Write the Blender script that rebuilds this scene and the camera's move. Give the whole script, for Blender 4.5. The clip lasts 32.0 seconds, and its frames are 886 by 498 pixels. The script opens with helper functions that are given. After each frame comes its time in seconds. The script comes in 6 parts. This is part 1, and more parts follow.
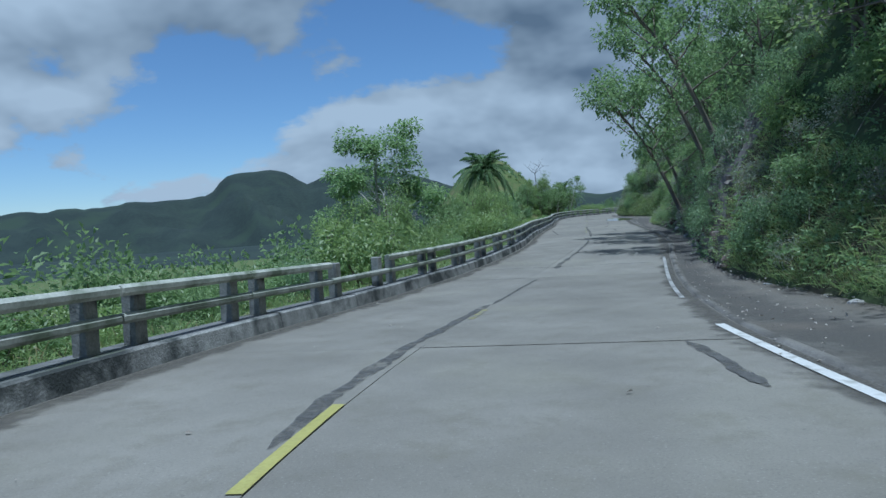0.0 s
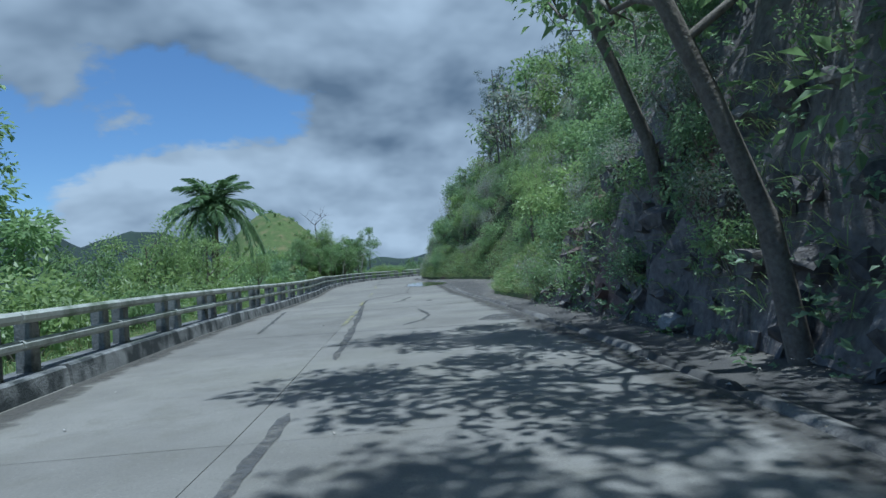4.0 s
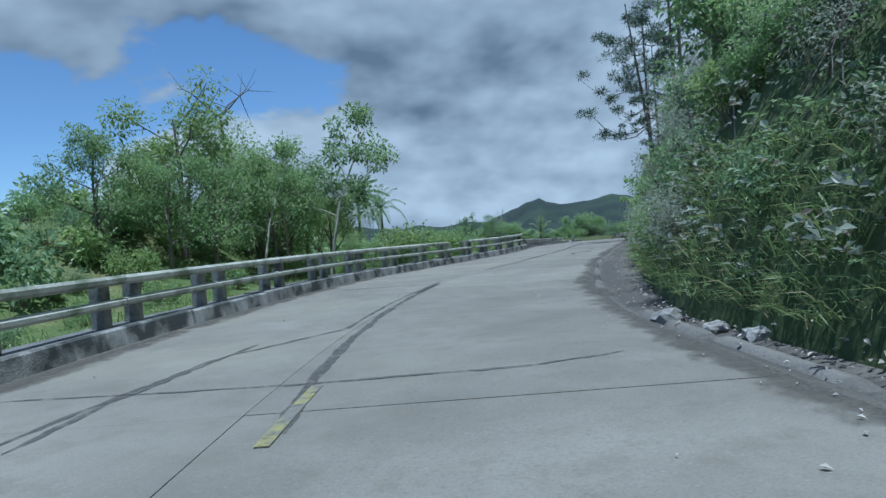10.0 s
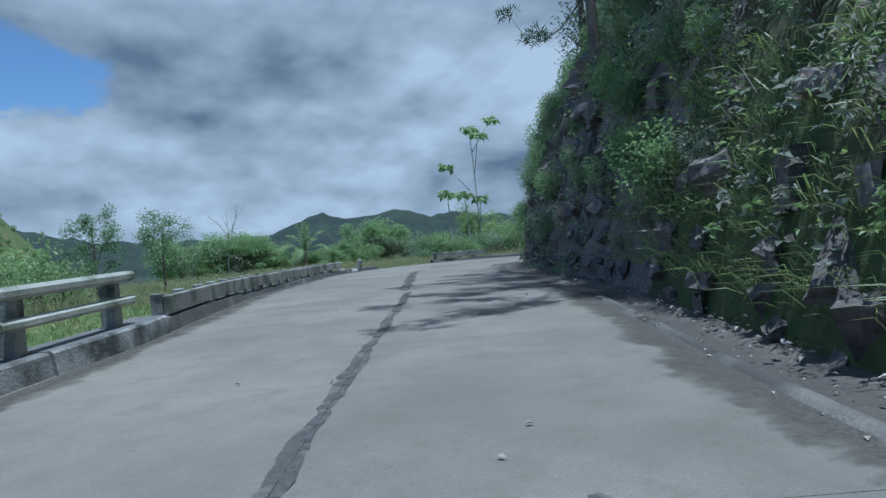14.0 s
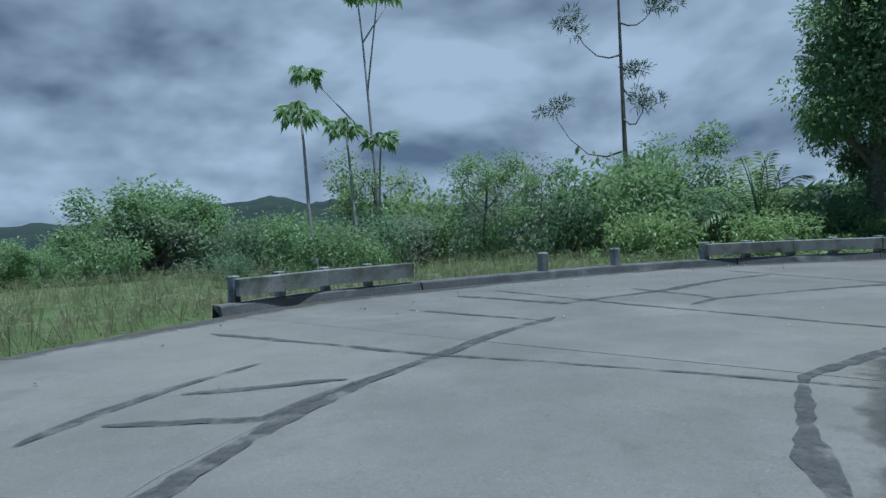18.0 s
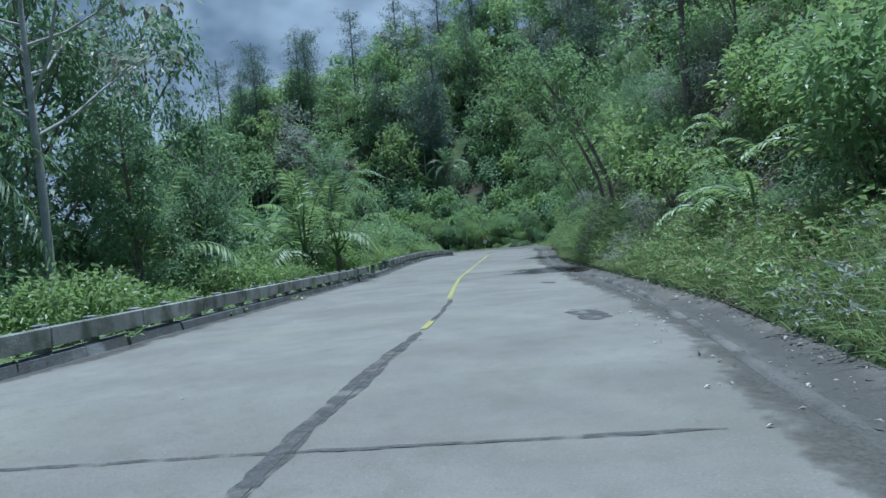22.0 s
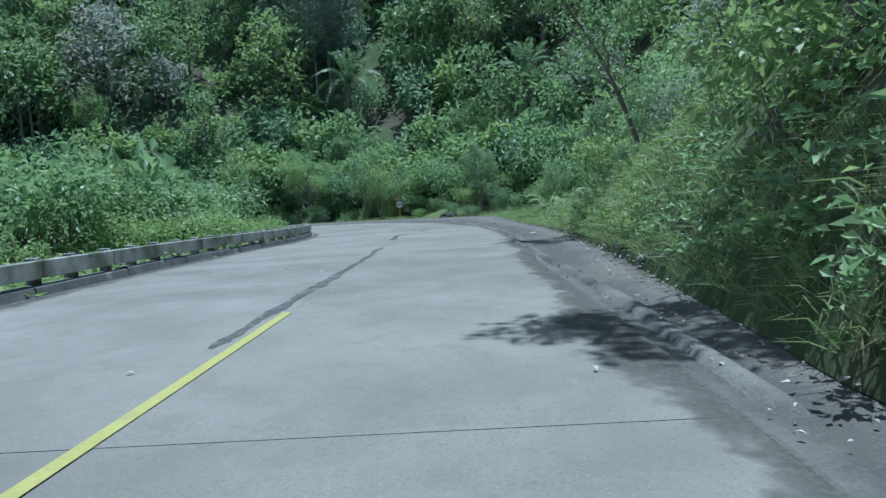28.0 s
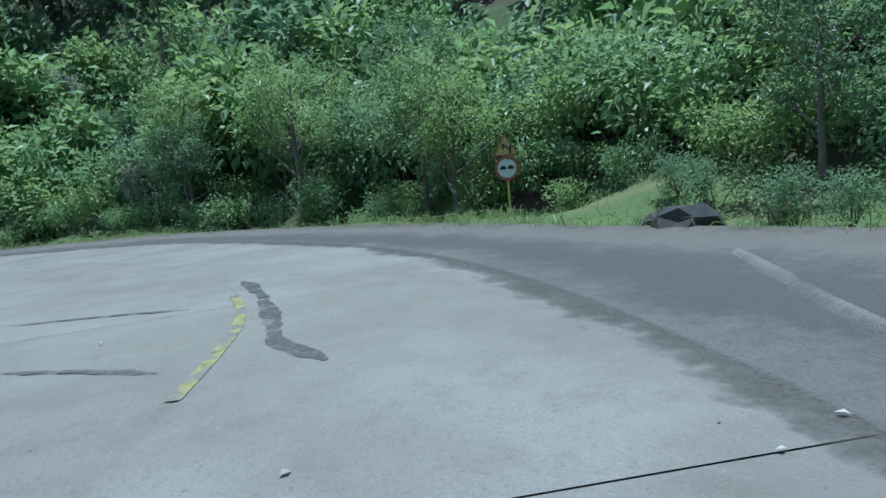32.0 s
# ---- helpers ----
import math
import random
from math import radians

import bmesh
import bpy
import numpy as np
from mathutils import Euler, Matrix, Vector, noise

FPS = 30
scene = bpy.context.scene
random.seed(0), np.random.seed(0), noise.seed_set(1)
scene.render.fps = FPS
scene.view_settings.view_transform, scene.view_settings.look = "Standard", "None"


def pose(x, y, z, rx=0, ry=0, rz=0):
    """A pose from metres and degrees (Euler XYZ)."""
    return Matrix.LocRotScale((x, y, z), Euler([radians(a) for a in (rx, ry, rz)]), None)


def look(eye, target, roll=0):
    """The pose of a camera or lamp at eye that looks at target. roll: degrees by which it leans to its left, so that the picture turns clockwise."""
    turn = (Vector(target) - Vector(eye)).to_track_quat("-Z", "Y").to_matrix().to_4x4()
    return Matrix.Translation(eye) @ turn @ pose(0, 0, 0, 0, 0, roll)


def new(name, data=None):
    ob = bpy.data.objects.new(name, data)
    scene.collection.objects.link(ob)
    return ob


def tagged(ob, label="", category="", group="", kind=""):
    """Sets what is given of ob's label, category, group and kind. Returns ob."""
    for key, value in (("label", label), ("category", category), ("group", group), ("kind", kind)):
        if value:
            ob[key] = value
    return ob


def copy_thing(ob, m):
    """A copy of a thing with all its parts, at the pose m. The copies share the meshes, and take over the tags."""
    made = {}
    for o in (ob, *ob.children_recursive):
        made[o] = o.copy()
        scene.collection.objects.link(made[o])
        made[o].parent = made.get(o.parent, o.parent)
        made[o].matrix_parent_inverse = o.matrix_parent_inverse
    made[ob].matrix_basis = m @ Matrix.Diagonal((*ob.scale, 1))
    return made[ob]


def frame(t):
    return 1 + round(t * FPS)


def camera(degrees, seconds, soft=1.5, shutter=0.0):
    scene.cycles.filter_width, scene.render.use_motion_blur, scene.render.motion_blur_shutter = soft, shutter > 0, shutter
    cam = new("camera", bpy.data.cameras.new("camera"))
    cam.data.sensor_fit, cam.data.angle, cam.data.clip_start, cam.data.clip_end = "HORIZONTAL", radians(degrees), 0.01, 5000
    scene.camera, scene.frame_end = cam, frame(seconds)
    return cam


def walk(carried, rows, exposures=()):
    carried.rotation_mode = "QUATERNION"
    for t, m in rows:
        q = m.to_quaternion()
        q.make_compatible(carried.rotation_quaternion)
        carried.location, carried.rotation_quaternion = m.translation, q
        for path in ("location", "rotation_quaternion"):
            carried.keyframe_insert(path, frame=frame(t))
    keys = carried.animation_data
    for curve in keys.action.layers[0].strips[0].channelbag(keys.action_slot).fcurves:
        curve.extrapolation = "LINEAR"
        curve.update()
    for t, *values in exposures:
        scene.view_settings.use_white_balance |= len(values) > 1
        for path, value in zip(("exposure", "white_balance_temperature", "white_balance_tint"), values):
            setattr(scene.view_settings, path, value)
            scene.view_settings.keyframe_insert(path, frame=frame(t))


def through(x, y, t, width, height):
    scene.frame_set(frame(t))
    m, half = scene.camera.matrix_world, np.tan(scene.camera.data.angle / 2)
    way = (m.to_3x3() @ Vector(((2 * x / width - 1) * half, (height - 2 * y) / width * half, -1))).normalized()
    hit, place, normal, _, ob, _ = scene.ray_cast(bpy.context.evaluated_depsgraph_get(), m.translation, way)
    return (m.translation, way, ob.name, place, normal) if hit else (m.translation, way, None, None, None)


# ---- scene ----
cam = camera(66.7, 32.0)
PATH = [
    (0, (-0.00, -0.00, 1.78), (-0.00, 9.99, 1.29), -4.0),
    (0.5, (0.27, 3.32, 1.60), (0.96, 13.28, 0.94), -4.2),
    (1, (0.83, 6.93, 1.43), (2.21, 16.77, 0.30), -3.5),
    (1.5, (1.61, 10.72, 1.27), (3.83, 20.45, 0.59), -3.8),
    (2, (2.56, 14.09, 1.14), (5.23, 23.72, 0.80), -4.0),
    (2.5, (3.61, 17.91, 1.05), (6.23, 27.56, 1.10), -4.2),
    (4.5, (8.93, 34.66, 1.19), (11.89, 44.21, 1.45), -4.4),
    (5, (10.11, 39.44, 1.22), (12.68, 49.09, 0.68), -3.3),
    (5.5, (11.17, 44.65, 1.24), (13.91, 54.27, 1.32), -4.0),
    (6, (12.33, 49.79, 1.24), (15.28, 59.35, 1.24), -3.9),
    (6.5, (13.52, 54.96, 1.20), (16.02, 64.64, 1.55), -4.8),
    (7, (14.72, 60.12, 1.18), (17.15, 69.82, 1.51), -5.1),
    (7.5, (15.79, 65.41, 1.19), (18.21, 75.11, 1.29), -4.3),
    (8, (17.01, 70.89, 1.19), (19.21, 80.64, 1.04), -4.9),
    (8.5, (18.30, 76.38, 1.27), (20.39, 86.16, 1.25), -5.1),
    (9, (19.28, 81.81, 1.32), (21.36, 91.59, 1.39), -3.9),
    (9.5, (20.16, 86.93, 1.32), (22.44, 96.67, 1.17), -4.6),
    (10, (21.13, 92.18, 1.28), (23.47, 101.90, 1.12), -4.6),
    (10.5, (22.38, 97.23, 1.27), (24.86, 106.91, 1.48), -4.1),
    (11, (23.96, 102.26, 1.33), (26.90, 111.81, 1.65), -4.4),
    (11.5, (25.48, 106.04, 1.40), (28.96, 115.42, 1.55), -4.3),
    (12, (27.18, 109.76, 1.36), (31.11, 118.96, 1.46), -4.3),
    (12.5, (29.26, 113.88, 1.36), (33.65, 122.87, 1.61), -5.0),
    (13, (31.53, 117.90, 1.36), (36.27, 126.70, 1.56), -5.0),
    (13.5, (34.00, 122.01, 1.29), (39.07, 130.63, 1.28), -4.9),
    (15.5, (42.49, 135.57, 1.39), (47.98, 143.92, 0.99), -3.6),
    (16, (44.69, 139.00, 1.40), (50.13, 147.39, 1.32), -3.2),
    (16.5, (46.85, 142.50, 1.26), (52.27, 150.90, 1.05), -2.9),
    (17, (48.83, 145.65, 1.22), (54.26, 154.05, 0.96), -3.4),
    (17.5, (50.70, 148.38, 1.14), (56.48, 156.54, 0.84), -3.1),
    (18, (52.87, 150.62, 1.10), (59.55, 158.05, 0.64), -3.2),
    (18.5, (55.08, 152.33, 1.11), (62.87, 158.58, 0.63), -4.1),
    (19, (57.82, 153.50, 1.04), (66.76, 157.97, 0.63), -3.9),
    (19.5, (60.54, 153.72, 0.96), (70.23, 156.14, 0.39), -4.2),
    (20, (62.99, 153.38, 0.91), (72.97, 153.41, 0.26), -4.2),
    (20.5, (65.73, 152.54, 0.79), (75.49, 150.44, 0.18), -4.4),
    (21, (68.26, 151.43, 0.66), (77.71, 148.19, 0.07), -5.2),
    (21.5, (70.39, 150.19, 0.62), (79.53, 146.15, 0.61), -5.9),
    (22, (72.58, 148.81, 0.56), (81.28, 143.90, 0.22), -5.3),
    (22.5, (74.84, 147.24, 0.47), (83.24, 141.84, -0.03), -4.9),
    (23, (77.04, 145.63, 0.38), (85.29, 140.00, -0.14), -5.2),
    (23.5, (79.68, 143.80, 0.33), (87.81, 138.01, -0.37), -5.2),
    (24, (82.34, 141.82, 0.22), (90.42, 136.00, -0.67), -4.4),
    (24.5, (85.06, 140.19, 0.19), (93.17, 134.37, -0.48), -3.6),
    (25, (88.02, 138.10, 0.05), (96.06, 132.20, -0.63), -3.6),
    (25.5, (91.08, 135.97, -0.10), (99.17, 130.16, -0.91), -4.2),
    (26, (94.30, 133.67, -0.24), (102.49, 128.01, -1.14), -4.8),
    (26.5, (97.40, 131.50, -0.34), (105.55, 125.78, -1.28), -3.8),
    (28.5, (110.30, 121.52, -0.39), (118.51, 115.92, -1.44), -3.3),
    (29, (114.14, 118.93, -0.55), (122.18, 113.11, -1.78), -2.5),
    (29.5, (118.06, 116.13, -0.69), (126.14, 110.36, -1.88), -3.3),
    (30, (121.60, 113.73, -0.87), (129.73, 108.03, -2.05), -3.2),
    (30.5, (125.45, 111.62, -1.07), (133.40, 105.70, -2.40), -2.7),
    (31, (129.60, 109.00, -1.30), (137.76, 103.40, -2.68), -2.8),
    (31.5, (132.91, 106.85, -1.43), (141.55, 102.05, -2.97), -3.6),
    (32, (136.82, 104.65, -1.54), (146.06, 101.11, -3.00), -5.6),
]
walk(cam, [(t, look(eye, target, roll)) for t, eye, target, roll in PATH], [(0.0, 0.1, 4950, 2), (5.0, 0.28, 4960, 2), (7.0, 0.35, 4960, 2), (11.0, 0.28, 4950, 2), (13.0, 0.25, 4950, 3), (16.0, 0.32, 4980, 2), (18.0, 0.05, 4940, 3), (20.0, 0.34, 4880, 3), (24.0, 0.46, 4780, 1), (27.0, 0.58, 4780, 1), (32.0, 0.58, 4780, 1)])

# the middle of the road: places and heights
ROAD_XY = [(-6.9, -74.7), (-4.8, -44.8), (-3.7, -29.8), (-2.6, -14.9), (-1.9, -4.9), (-0.9, 5.2), (1.3, 15.1), (4.2, 24.7), (7.2, 34.2), (9.5, 43.8), (11.7, 53.6), (13.8, 63.4), (16.0, 73.1), (17.9, 82.9), (19.8, 92.8), (22.5, 102.6), (26.6, 111.9), (31.5, 120.7), (36.7, 129.3), (42.1, 137.7), (47.5, 146.2), (55.0, 153.6), (65.6, 154.0), (74.7, 149.1), (82.9, 143.4), (91.2, 137.7), (99.3, 131.9), (107.2, 125.7), (115.3, 119.9), (123.5, 114.4), (132.1, 109.2), (139.5, 106.2), (147.4, 105.7), (154.9, 108.8), (160.1, 114.8), (162.0, 122.6), (161.6, 130.6), (160.5, 138.5), (159.0, 146.4), (157.2, 154.2), (155.1, 161.9)]
ROAD_Z = [0.48, 0.48, 0.48, 0.48, 0.48, 0.23, -0.17, -0.25, -0.13, -0.06, -0.08, -0.12, -0.08, 0.02, -0.02, 0.03, 0.06, 0.02, 0.01, 0.09, -0.09, -0.23, -0.49, -0.80, -1.05, -1.36, -1.64, -1.63, -1.86, -2.23, -2.66, -2.91, -3.16, -3.41, -3.66, -3.91, -4.16, -4.41, -4.66, -4.91, -5.16]

# ---- sky and sun ----
SUN_UP, SUN_TO = 81.0, Vector((0.32, -0.95, 0.0)).normalized()
world = bpy.data.worlds.new("sky")
scene.world = world
world.use_nodes = True
wt = world.node_tree
wt.nodes.clear()
w_out = wt.nodes.new("ShaderNodeOutputWorld")
w_bg = wt.nodes.new("ShaderNodeBackground")
w_sky = wt.nodes.new("ShaderNodeTexSky")
w_sky.sky_type, w_sky.sun_disc = "NISHITA", False
w_sky.sun_elevation, w_sky.sun_rotation = radians(SUN_UP), math.atan2(SUN_TO.x, SUN_TO.y)
w_sky.air_density, w_sky.dust_density, w_sky.ozone_density = 1.0, 0.15, 2.5
w_sky.altitude = 900
w_co = wt.nodes.new("ShaderNodeTexCoord")
w_sep = wt.nodes.new("ShaderNodeSeparateXYZ")
wt.links.new(w_co.outputs["Generated"], w_sep.inputs[0])


def w_math(op, a, b=0.0, c=0.0):
    n = wt.nodes.new("ShaderNodeMath")
    n.operation = op
    for sock, v in zip(n.inputs, (a, b, c)):
        if isinstance(v, (int, float)):
            sock.default_value = v
        else:
            wt.links.new(v, sock)
    return n.outputs[0]


def w_ramp(src, *stops):
    r = wt.nodes.new("ShaderNodeValToRGB")
    el = r.color_ramp.elements
    while len(el) < len(stops):
        el.new(0.5)
    for e, (p, c) in zip(el, stops):
        e.position, e.color = p, (c, c, c, 1) if isinstance(c, (int, float)) else (*c, 1)
    wt.links.new(src, r.inputs[0])
    return r.outputs[0]


def w_mix(fac, a, b):
    n = wt.nodes.new("ShaderNodeMix")
    n.data_type = "RGBA"
    for sock, v in ((n.inputs[0], fac), (n.inputs[6], a), (n.inputs[7], b)):
        if isinstance(v, tuple):
            sock.default_value = (*v, 1)
        elif isinstance(v, float):
            sock.default_value = v
        else:
            wt.links.new(v, sock)
    return n.outputs[2]


# heaped clouds: lit above, grey below, wider and lower towards the horizon
w_den = w_math("ADD", w_math("MAXIMUM", w_sep.outputs[2], 0.0), 0.75)
w_at = []
for k in range(3):
    w_at.append(w_math("DIVIDE", w_math("MULTIPLY", w_sep.outputs[k], (1.0, 1.0, 1.7)[k]), w_den))


def w_noise(scale, detail, rough, dx=0.0, dy=0.0, dz=0.0):
    v = wt.nodes.new("ShaderNodeCombineXYZ")
    for k, off in enumerate((dx, dy, dz)):
        wt.links.new(w_math("ADD", w_at[k], off), v.inputs[k])
    n = wt.nodes.new("ShaderNodeTexNoise")
    n.inputs["Scale"].default_value, n.inputs["Detail"].default_value, n.inputs["Roughness"].default_value, n.inputs["Distortion"].default_value = scale, detail, rough, 0.15
    wt.links.new(v.outputs[0], n.inputs["Vector"])
    return n.outputs["Fac"]


w_cover, w_over = w_noise(1.9, 10.0, 0.56, 4.3, 1.2, 0.4), w_noise(1.9, 5.0, 0.5, 4.3, 1.2, 0.48)
w_soft = w_noise(1.9, 5.0, 0.5, 4.3, 1.2, 0.4)
w_bulk = w_noise(1.2, 5.0, 0.5, 9.1, 5.2)
# the cover thickens towards the east and thins towards the north-west
w_east = w_math("MULTIPLY_ADD", w_sep.outputs[0], 0.34, 0.06)
w_mask = w_ramp(w_math("ADD", w_math("ADD", w_cover, w_east), 0.03), (0.487, 0.0), (0.518, 1.0))
w_lit = w_math("MULTIPLY_ADD", w_math("SUBTRACT", w_soft, w_over), 5.0, w_math("MULTIPLY_ADD", w_bulk, -1.5, w_math("MULTIPLY_ADD", w_sep.outputs[2], -0.35, 1.33)))
w_cloud = w_mix(w_ramp(w_lit, (0.05, 0.0), (0.95, 1.0)), (1.42, 1.74, 2.15), (5.0, 5.3, 5.55))
wt.links.new(w_mix(w_mask, w_sky.outputs[0], w_cloud), w_bg.inputs[0])
w_bg.inputs[1].default_value = 0.085
wt.links.new(w_bg.outputs[0], w_out.inputs[0])

sun = new("sun", bpy.data.lights.new("sun", "SUN"))
sun.data.energy, sun.data.angle, sun.data.color = 3.9, radians(0.8), (1.0, 0.95, 0.88)
sun.matrix_world = look((0, 0, 60), Vector((0, 0, 60)) - (SUN_TO * math.cos(radians(SUN_UP)) + Vector((0, 0, math.sin(radians(SUN_UP))))))

# ---- materials ----
def nodes_of(name):
    m = bpy.data.materials.new(name)
    m.use_nodes = True
    nt = m.node_tree
    nt.nodes.clear()
    out = nt.nodes.new("ShaderNodeOutputMaterial")
    return m, nt, out


def link(nt, a, b):
    nt.links.new(a, b)


def add(nt, kind, **values):
    n = nt.nodes.new(kind)
    for k, v in values.items():
        n.inputs[k.replace("_", " ")].default_value = v
    return n


def mixc(nt, fac, a, b, blend="MIX"):
    n = nt.nodes.new("ShaderNodeMix")
    n.data_type, n.blend_type = "RGBA", blend
    for sock, v in ((n.inputs[0], fac), (n.inputs[6], a), (n.inputs[7], b)):
        if isinstance(v, (int, float)):
            sock.default_value = v
        elif isinstance(v, tuple):
            sock.default_value = (*v, 1) if len(v) == 3 else v
        else:
            link(nt, v, sock)
    return n.outputs[2]


def ramp(nt, src, stops):
    r = nt.nodes.new("ShaderNodeValToRGB")
    el = r.color_ramp.elements
    while len(el) < len(stops):
        el.new(0.5)
    for e, (p, c) in zip(el, stops):
        e.position, e.color = p, (c, c, c, 1) if isinstance(c, (int, float)) else (*c, 1)
    link(nt, src, r.inputs[0])
    return r.outputs[0]


def noise_tex(nt, vec, scale, detail=4.0, rough=0.55):
    n = add(nt, "ShaderNodeTexNoise", Scale=scale, Detail=detail, Roughness=rough)
    if vec is not None:
        link(nt, vec, n.inputs["Vector"])
    return n.outputs["Fac"]


def world_place(nt):
    return nt.nodes.new("ShaderNodeNewGeometry").outputs["Position"]


def surface(name, dark, light, scale=2.0, fine=40.0, rough=0.9, bump=0.3, third=None, third_scale=0.4, third_at=(0.5, 0.65), spec=0.3, rnd=0.0, metal=0.0, worn=None):
    """Two colours mixed by noise at two scales, a third in patches, and a bump."""
    m, nt, out = nodes_of(name)
    b = add(nt, "ShaderNodeBsdfPrincipled", Roughness=rough, Metallic=metal)
    b.inputs["Specular IOR Level"].default_value = spec
    pos = world_place(nt)
    big, small = noise_tex(nt, pos, scale), noise_tex(nt, pos, fine, 3.0)
    blend = nt.nodes.new("ShaderNodeMath")
    blend.operation = "MULTIPLY_ADD"
    link(nt, small, blend.inputs[0])
    blend.inputs[1].default_value = 0.5
    half = nt.nodes.new("ShaderNodeMath")
    half.operation = "MULTIPLY"
    link(nt, big, half.inputs[0])
    half.inputs[1].default_value = 0.5
    link(nt, half.outputs[0], blend.inputs[2])
    col = mixc(nt, ramp(nt, blend.outputs[0], [(0.32, 0.0), (0.68, 1.0)]), dark, light)
    if third:
        col = mixc(nt, ramp(nt, noise_tex(nt, pos, third_scale, 5.0), [(third_at[0], 0.0), (third_at[1], 1.0)]), col, third)
    if rnd:
        info = nt.nodes.new("ShaderNodeObjectInfo")
        val = nt.nodes.new("ShaderNodeMapRange")
        link(nt, info.outputs["Random"], val.inputs[0])
        val.inputs[3].default_value, val.inputs[4].default_value = 1 - rnd, 1 + rnd
        hsv = nt.nodes.new("ShaderNodeHueSaturation")
        link(nt, val.outputs[0], hsv.inputs["Value"])
        link(nt, col, hsv.inputs["Color"])
        col = hsv.outputs[0]
    link(nt, col, b.inputs["Base Color"])
    bm = add(nt, "ShaderNodeBump", Strength=bump, Distance=0.03)
    link(nt, small, bm.inputs["Height"])
    link(nt, bm.outputs[0], b.inputs["Normal"])
    if worn:
        # worn through in patches, so that what lies below shows
        gaps = nt.nodes.new("ShaderNodeMixShader")
        link(nt, ramp(nt, noise_tex(nt, pos, worn[0], 7.0, 0.7), [(worn[1], 0.0), (worn[2], 0.9)]), gaps.inputs[0])
        link(nt, b.outputs[0], gaps.inputs[1])
        link(nt, nt.nodes.new("ShaderNodeBsdfTransparent").outputs[0], gaps.inputs[2])
        link(nt, gaps.outputs[0], out.inputs[0])
        return m
    link(nt, b.outputs[0], out.inputs[0])
    return m


def leaf_mat(name, dark, light, dry=None, dry_at=0.9, through=0.48, rough=0.46):
    """Leaves: colour by leaf, some dry ones, part of the light passes through."""
    m, nt, out = nodes_of(name)
    geo = nt.nodes.new("ShaderNodeNewGeometry")
    info = nt.nodes.new("ShaderNodeObjectInfo")
    col = mixc(nt, geo.outputs["Random Per Island"], dark, light)
    val = nt.nodes.new("ShaderNodeMapRange")
    link(nt, info.outputs["Random"], val.inputs[0])
    val.inputs[3].default_value, val.inputs[4].default_value = 0.75, 1.25
    hsv = nt.nodes.new("ShaderNodeHueSaturation")
    link(nt, val.outputs[0], hsv.inputs["Value"])
    link(nt, col, hsv.inputs["Color"])
    hsv.inputs["Saturation"].default_value = 0.86
    col = hsv.outputs[0]
    # broad patches of lighter and darker growth
    col = mixc(nt, ramp(nt, noise_tex(nt, geo.outputs["Position"], 0.35, 3.0), [(0.35, 0.0), (0.7, 0.45)]), col, light)
    if dry:
        wn = nt.nodes.new("ShaderNodeTexWhiteNoise")
        wn.noise_dimensions = "1D"
        link(nt, geo.outputs["Random Per Island"], wn.inputs["W"])
        col = mixc(nt, ramp(nt, wn.outputs["Value"], [(dry_at, 0.0), (min(1.0, dry_at + 0.02), 1.0)]), col, dry)
    b = add(nt, "ShaderNodeBsdfPrincipled", Roughness=rough)
    b.inputs["Specular IOR Level"].default_value = 0.55
    link(nt, col, b.inputs["Base Color"])
    tr = nt.nodes.new("ShaderNodeBsdfTranslucent")
    link(nt, mixc(nt, 0.5, col, light), tr.inputs["Color"])
    mx = nt.nodes.new("ShaderNodeMixShader")
    mx.inputs[0].default_value = through
    link(nt, b.outputs[0], mx.inputs[1])
    link(nt, tr.outputs[0], mx.inputs[2])
    link(nt, mx.outputs[0], out.inputs[0])
    return m


